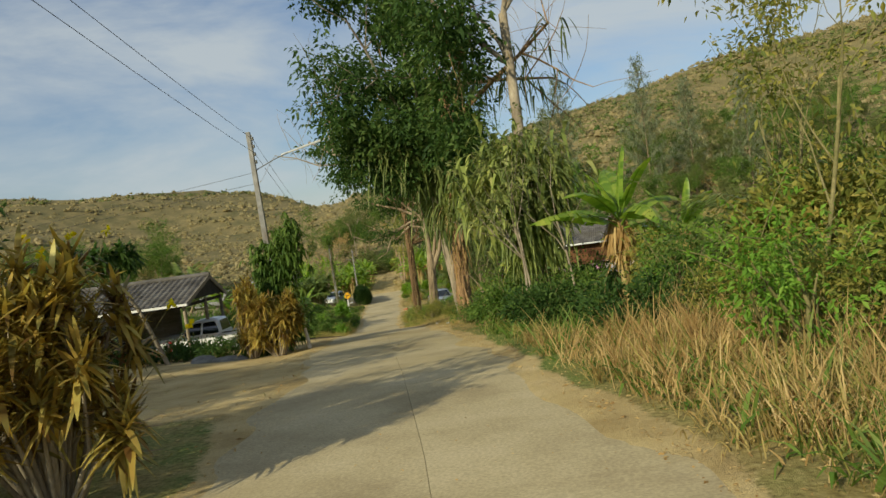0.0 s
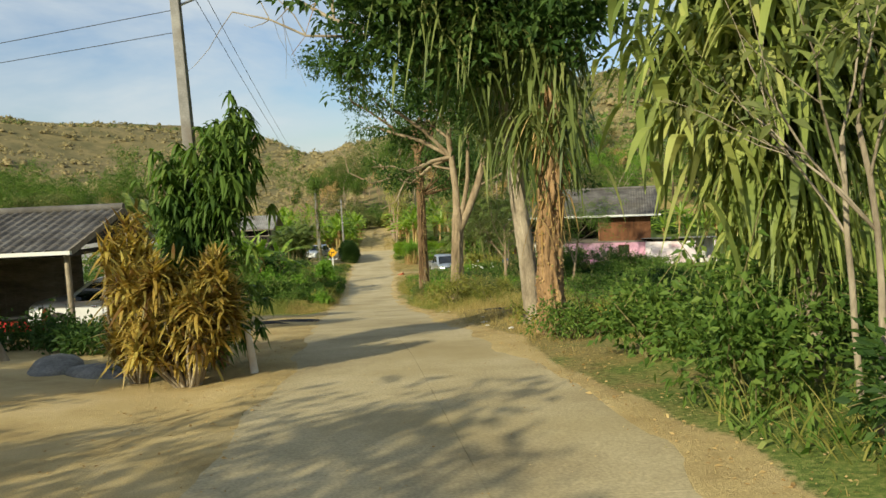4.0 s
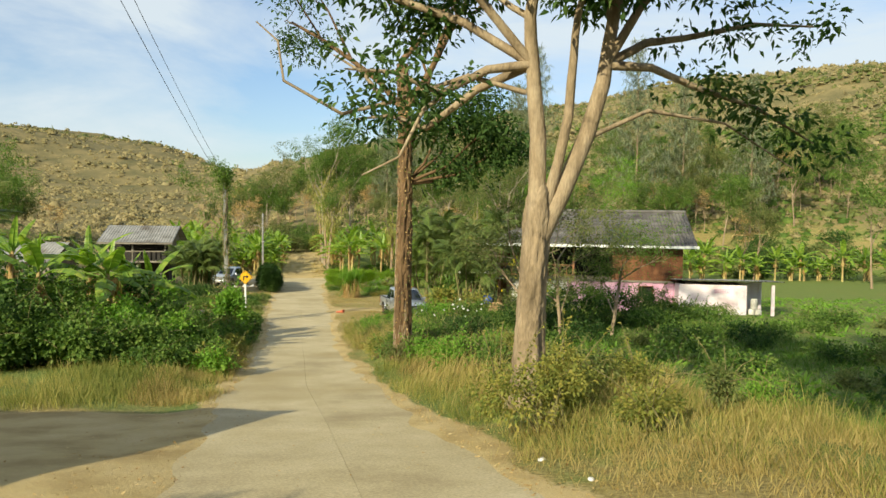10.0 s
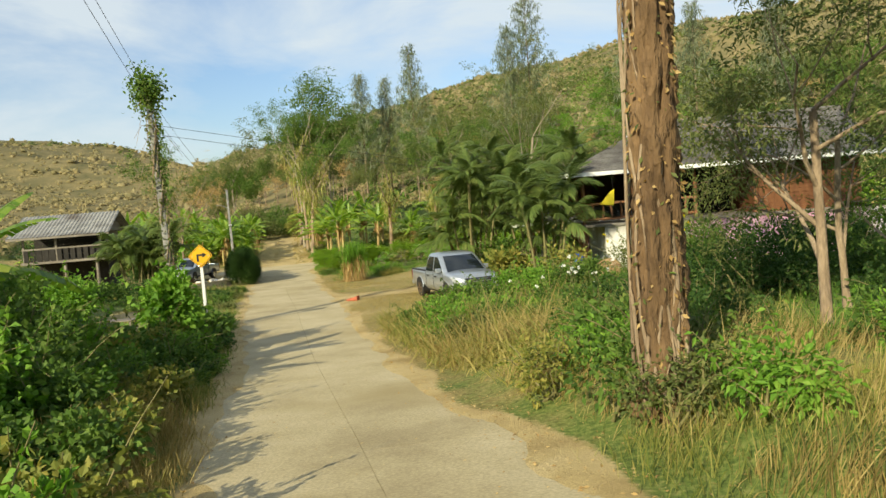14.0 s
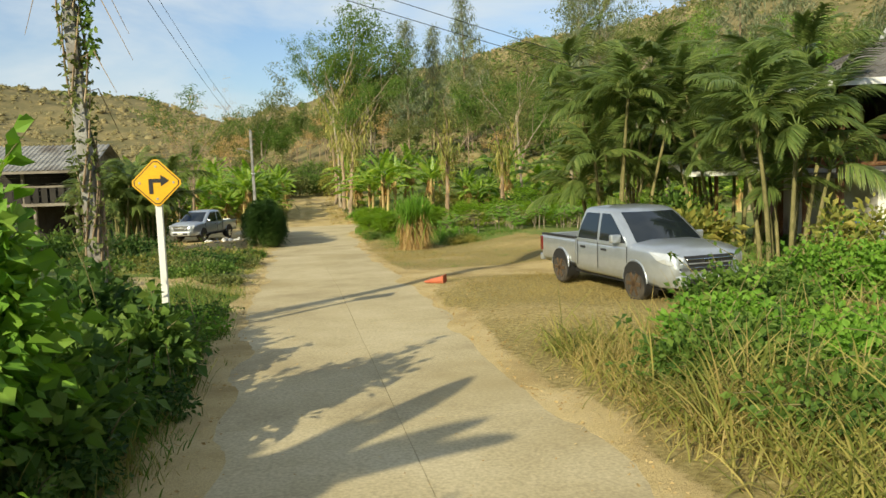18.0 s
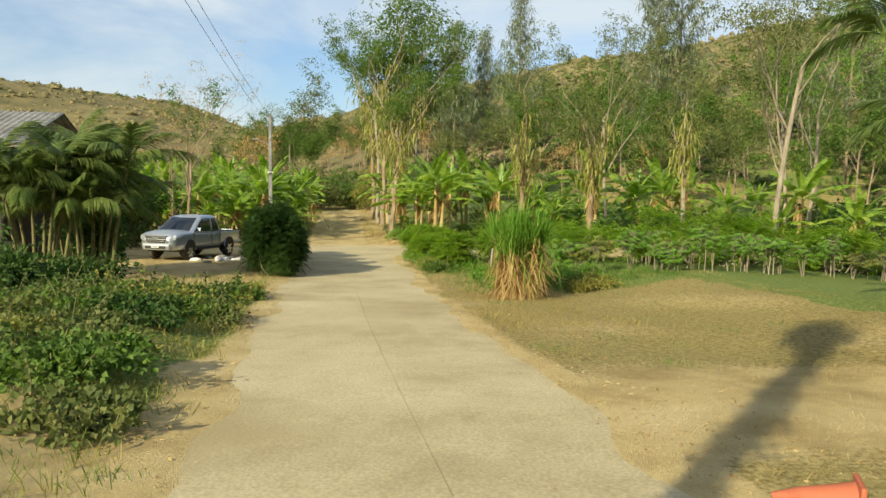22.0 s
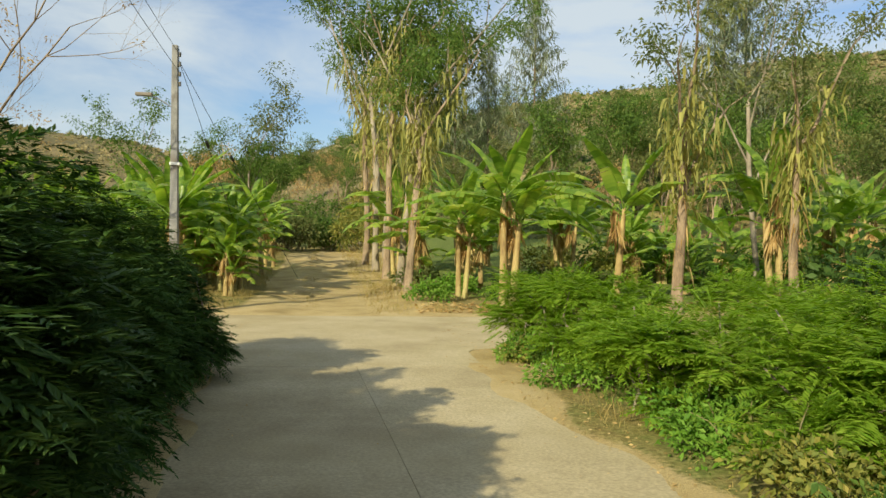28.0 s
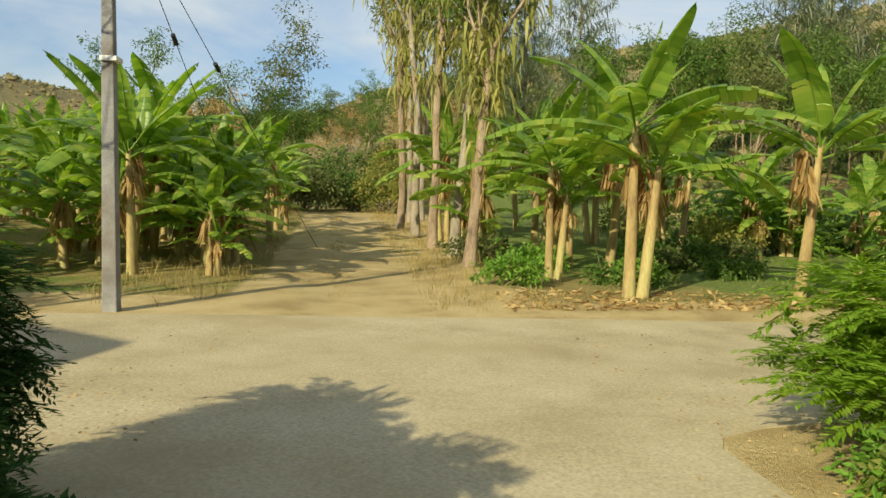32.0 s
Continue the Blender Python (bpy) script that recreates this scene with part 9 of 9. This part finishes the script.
for dz in (0.0, -0.5):
    wire(top1 + (0, 0, dz), top2 + (0, 0, dz), 0.35)
    wire(top1 + (0, 0, dz), (-4.4, -14.0, 8.2 + dz), 0.3)
    wire(top2 + (0, 0, dz - 0.2), top3 + (0, 0, dz), 0.45)
for dz in (-1.2, -1.6):
    wire(top1 + (0, 0, dz), (-40, 34, 3.4 + dz * 0.3), 0.15)
for i, dz in enumerate((0.0, -0.3)):
    wire(top2 + (0.1, 0, dz - 1.2), (6.6, 83.0, -0.6 + dz), 0.15, 0.008)
wire(top3 + (0, 0, -0.2), (-13.4, 124.0, -5.9), 0.0, 0.009, "slanting guy wire of the junction pole", (0.3,))
wire(top3 + (0, 0, -0.2), (-11.9, 127.0, -5.9), 0.0, 0.009, "slanting guy wire of the junction pole", (0.34,))

# traffic cone lying down
cn = thing("traffic_cone", on(-4.85, 76.9, 0.08), "faded orange traffic cone lying crushed on its side", "traffic cone", rz=-25)
part("cone", Shape().tube([(0.26, 0, 0.02), (0.1, 0, 0.0), (-0.1, 0.01, -0.02), (-0.27, 0, -0.045)], [0.115, 0.09, 0.06, 0.025], 14), M_ORANGE, cn)
part("base", rbox((0.25, -0.16, -0.10), (0.29, 0.16, 0.15), 0.02), M_ORANGE, cn)


# ---- yard things ----
def basket(loc, r, h, label):
    t = thing("bamboo_coop", loc, label, "basket", "bamboo coops")
    s = Shape()
    prof = [(r, 0), (r * 1.02, h * 0.35), (r * 0.9, h * 0.7), (r * 0.55, h * 0.95), (r * 0.3, h)]
    for i in range(22):
        a = i * 2 * math.pi / 22
        s.tube([(math.cos(a + 0.2 * z / h) * q, math.sin(a + 0.2 * z / h) * q, z) for q, z in prof], [0.012] * 5, 4)
        s.tube([(math.cos(a - 0.2 * z / h) * q * 0.98, math.sin(a - 0.2 * z / h) * q * 0.98, z) for q, z in prof], [0.012] * 5, 4)
    part("weave", s, M_BASKET, t)
    for q, z in prof:
        part("hoop", Shape().tube([(math.cos(a) * q * 1.02, math.sin(a) * q * 1.02, z) for a in np.linspace(0, 6.283, 21)], [0.016] * 21, 5), M_BASKET, t)
    return t


basket(on(2.9, 70.2, 0.25), 0.45, 0.62, "domed woven bamboo chicken coop")
basket(on(4.2, 70.0, 0.25), 0.45, 0.62, "domed woven bamboo chicken coop")
basket(on(6.0, 69.6, 0.25), 0.48, 0.66, "domed woven bamboo chicken coop")
bl = thing("blue_barrel", on(4.35, 73.7), "blue plastic barrel leaning by the porch", "barrel")
part("drum", Shape().tube([(0, 0, 0), (0, 0, 0.06), (0.02, 0, 0.4), (0.04, 0, 0.84), (0.04, 0, 0.9)], [0.25, 0.28, 0.29, 0.28, 0.24], 16), M_BLUE, bl)
part("hoop", Shape().tube([(0.03, 0, 0.55), (0.03, 0, 0.6)], [0.296, 0.296], 16), M_BLUE, bl)
bag = thing("yellow_sack", (6.1, 74.2, -2.5), "bright yellow sack slung from the porch rail", "sack")
part("sack", hull8([(-0.42, -0.08, 0.08), (0.18, -0.10, 0.0), (0.18, 0.08, 0.0), (-0.42, 0.08, 0.08), (0.02, -0.04, 0.55), (0.26, -0.04, 0.72), (0.26, 0.04, 0.72), (0.02, 0.04, 0.55)], 0.05, 3), plain("sack_yellow", (0.75, 0.6, 0.02), 0.6), bag)
part("cord", Shape().tube([(0.18, 0, 0.66), (0.2, 0, 1.5), (0.21, 0, 1.56)], [0.008, 0.008, 0.008], 4), M_WIRE, bag)
rc = thing("red_cloth", on(0.55, 28.3, 1.35), "red cloth strip tied hanging between the roadside trees", "cloth")
part("cloth", hull8([(-0.07, -0.03, 0), (0.1, -0.02, 0.02), (0.1, 0.02, 0.02), (-0.07, 0.03, 0), (-0.06, -0.03, 0.47), (0.08, -0.03, 0.49), (0.08, 0.03, 0.49), (-0.06, 0.03, 0.47)], 0.02), M_REDCLOTH, rc)
part("cord", Shape().tube([(0, 0, -1.4), (0.0, 0, -0.02), (0, 0, 0.52)], [0.012, 0.012, 0.012], 5), M_GREYWOOD, rc)

tb = thing("plank_bench", on(-13.0, 71.5), "low weathered plank bench in the yard", "bench", rz=-10)
for i in range(4):
    part("plank", rbox((-0.6, -0.3 + 0.155 * i, 0.42), (0.6, -0.16 + 0.155 * i, 0.46), 0.006), M_GREYWOOD, tb)
for x in (-0.5, 0.5):
    for y in (-0.22, 0.24):
        part("leg", rbox((x - 0.03, y - 0.03, -0.05), (x + 0.03, y + 0.03, 0.42), 0.005), M_GREYWOOD, tb)
ch = thing("plastic_chair", on(-19.2, 103.2), "pale green plastic garden chair beside the truck", "chair", rz=150)
M_CHAIR = plain("green_plastic", (0.18, 0.42, 0.30), 0.5)
part("seat", rbox((-0.24, -0.24, 0.40), (0.24, 0.24, 0.44), 0.02), M_CHAIR, ch)
part("backrest", rbox((-0.24, 0.2, 0.44), (0.24, 0.25, 0.86), 0.03), M_CHAIR, ch)
for x in (-0.22, 0.22):
    part("arm", rbox((x - 0.03, -0.24, 0.62), (x + 0.03, 0.22, 0.65), 0.012), M_CHAIR, ch)
    for y in (-0.21, 0.21):
        part("leg", Shape().tube([(x, y, 0), (x * 0.95, y * 0.95, 0.42)], [0.022, 0.03], 7), M_CHAIR, ch)


def boulder(name, loc, size, seed, material, label, category, group=""):
    rng = np.random.default_rng(seed)
    bm = bmesh.new()
    bmesh.ops.create_icosphere(bm, subdivisions=3, radius=1)
    for v in bm.verts:
        n_ = 1 + 0.22 * noise.noise(v.co * 1.4 + Vector((seed, 0, 0))) + 0.08 * noise.noise(v.co * 4 + Vector((0, seed, 0)))
        v.co = Vector((v.co.x * size[0] * n_, v.co.y * size[1] * n_, max(-0.25, v.co.z) * size[2] * n_))
    bm.verts.index_update()
    s = Shape()
    s.add([v.co[:] for v in bm.verts], [[v.index for v in f.verts] for f in bm.faces], True)
    bm.free()
    ob = new(name, s.mesh(name, material))
    ob.matrix_basis = pose(*loc, 0, 0, seed * 37)
    return tagged(ob, label, category, group)


boulder("boulder", on(-9.2, 26.2), (1.15, 0.5, 0.24), 3, M_STONE, "grey weathered boulder beside the carport", "boulder", "boulders")
boulder("boulder", on(-7.9, 25.3), (0.95, 0.42, 0.18), 4, M_STONE, "grey weathered boulder beside the carport", "boulder", "boulders")
rb = np.random.default_rng(640)
for i in range(26):
    x, y = -14.6 + rb.normal() * 0.65, 104.4 + rb.normal() * 0.8
    boulder("rubble_stone", on(x, y, 0.02), (rb.uniform(0.08, 0.26), rb.uniform(0.08, 0.22), rb.uniform(0.05, 0.16)), 10 + i, M_STONE if i % 3 else M_LITTER, "pale broken rubble piece in the heap by the truck", "rubble", "rubble heap")
boulder("verge_stone", on(-4.55, 98.2), (0.15, 0.1, 0.07), 50, M_LITTER, "small white stone in the grass", "stone")
log = thing("fallen_log", on(2.3, 24.9, 0.12), "short sawn tree log lying on the verge", "log", rz=10)
part("log", Shape().tube([(-0.45, 0, 0), (0, 0.02, 0.01), (0.45, 0, 0)], [0.14, 0.13, 0.14], 12, wob=0.04, rng=rb), M_BARKPALE, log)
stk = thing("marker_stake", on(-3.9, 98.4), "thin pale stake standing in the grass", "stake")
part("stake", Shape().tube([(0, 0, -0.1), (0.03, 0, 0.5), (0.06, 0, 0.98)], [0.02, 0.018, 0.014], 6), M_WHITEP, stk)
wp = thing("boundary_post", on(13.3, 109.5), "white concrete boundary post", "post")
part("post", rbox((-0.1, -0.1, -0.2), (0.1, 0.1, 3.2), 0.03), M_WHITEP, wp)

# black sheeting and dark patches on the yard
def patch(name, loc, rx, ry, seed, material, label):
    rng = np.random.default_rng(seed)
    k = 40
    a = np.linspace(0, 2 * math.pi, k, endpoint=False)
    r = 1 + 0.28 * np.sin(a * 3 + seed) + 0.18 * np.sin(a * 5 + 2 * seed) + 0.12 * rng.normal(size=k)
    rings = []
    for f in (0.0, 0.35, 0.7, 1.0):
        x, y = loc[0] + np.cos(a) * rx * r * f, loc[1] + np.sin(a) * ry * r * f
        rings.append(np.stack([x, y, height(x, y) + 0.035 - 0.03 * (f == 1.0) + 0.015 * rng.uniform(0, 1, k) * (0 < f < 1)], 1))
    v = np.concatenate(rings)
    i, j = np.meshgrid(np.arange(3), np.arange(k), indexing="ij")
    j2 = (j + 1) % k
    s = Shape()
    s.add(v, np.stack([i * k + j, (i + 1) * k + j, (i + 1) * k + j2, i * k + j2], -1).reshape(-1, 4))
    ob = new(name, s.mesh(name, material))
    return tagged(ob, label, "sheeting")


patch("black_sheeting", (-7.6, 35.4), 1.7, 0.55, 3, M_TARP, "torn black plastic sheeting lying on the sandy yard")
patch("black_sheeting", (-6.3, 36.1), 0.7, 0.4, 5, M_TARP, "torn black plastic sheeting lying on the sandy yard")
patch("black_sheeting", (-7.2, 33.5), 0.9, 0.25, 8, M_TARP, "torn black plastic sheeting lying on the sandy yard")
patch("burnt_patch", (0.1, 34.5), 0.5, 0.3, 9, M_TARP, "burnt black rubbish on the verge")

lit = np.random.default_rng(650)


def scrap(name, pts, label):
    for x, y, r in pts:
        ob = boulder(name, on(x, y, 0.02), (r, r * 0.7, r * 0.4), int(lit.integers(60, 99)), M_LITTER, label, "litter", "roadside litter")


scrap("litter", [(float(np.interp(y, ROAD_Y, ROAD_R)) + d, y, r) for y, d, r in ((28.6, 0.7, 0.07), (29.6, 0.4, 0.05), (30.4, 0.5, 0.08), (32.2, 0.9, 0.06), (33.8, 2.6, 0.11), (34.0, 2.9, 0.08), (35.2, 4.6, 0.09), (37.0, 0.6, 0.05), (38.2, 0.5, 0.06), (48.5, 0.7, 0.06), (56.8, 4.0, 0.14), (23.2, 3.2, 0.06), (25.8, 3.4, 0.05))], "scrap of white litter on the dry verge")
scrap("litter", [(-10.9, 90.8, 0.08), (-12.0, 84.0, 0.07), (-14.5, 88.0, 0.12), (-10.6, 58.0, 0.06)], "scrap of white litter in the grass")

# yellow and white blossoms
def blossoms(name, loc, r, h0, h1, n_, mat, label, seed):
    rng = np.random.default_rng(seed)
    t = thing(name, loc, label, "flowers")
    st, fl = Shape(), Shape()
    for i in range(n_):
        b = np.array([rng.normal() * r * 0.3, rng.normal() * r * 0.3, -0.05])
        e = np.array([rng.normal() * r, rng.normal() * r, rng.uniform(h0, h1)])
        st.tube([b, (b + e) / 2 + rng.normal(size=3) * 0.05, e], [0.006, 0.005, 0.004], 4)
        m = 7
        d = unit(rng, m, 0.2)
        fl.leaves(np.tile(e, (m, 1)), d, unit(rng, m, 1), np.full(m, 0.08), np.full(m, 0.07))
    part("stalk_tuft", st, M_STEM, t)
    part("blossom", fl, mat, t)


blossoms("yellow_flowers", on(-4.4, 7.6), 0.55, 1.2, 2.75, 16, M_YFLOWER, "yellow trumpet flowers among the croton leaves", 660)
blossoms("yellow_flowers", on(6.8, 71.0), 0.7, 1.2, 2.4, 40, M_YFLOWER, "yellow flowers in the shrub before the porch", 661)
blossoms("white_flowers", on(0.9, 66.0), 0.8, 0.8, 1.5, 14, M_WFLOWER, "white flowers on the weed bank", 662)
# whitewashed croton foot
wf = thing("whitewashed_stump", on(-4.85, 24.0), "whitewashed tree foot under the croton", "stump")
part("stump", Shape().tube([(0, 0, -0.1), (-0.04, 0, 0.35), (-0.08, 0, 0.7)], [0.07, 0.06, 0.045], 9), M_PLASTER, wf)
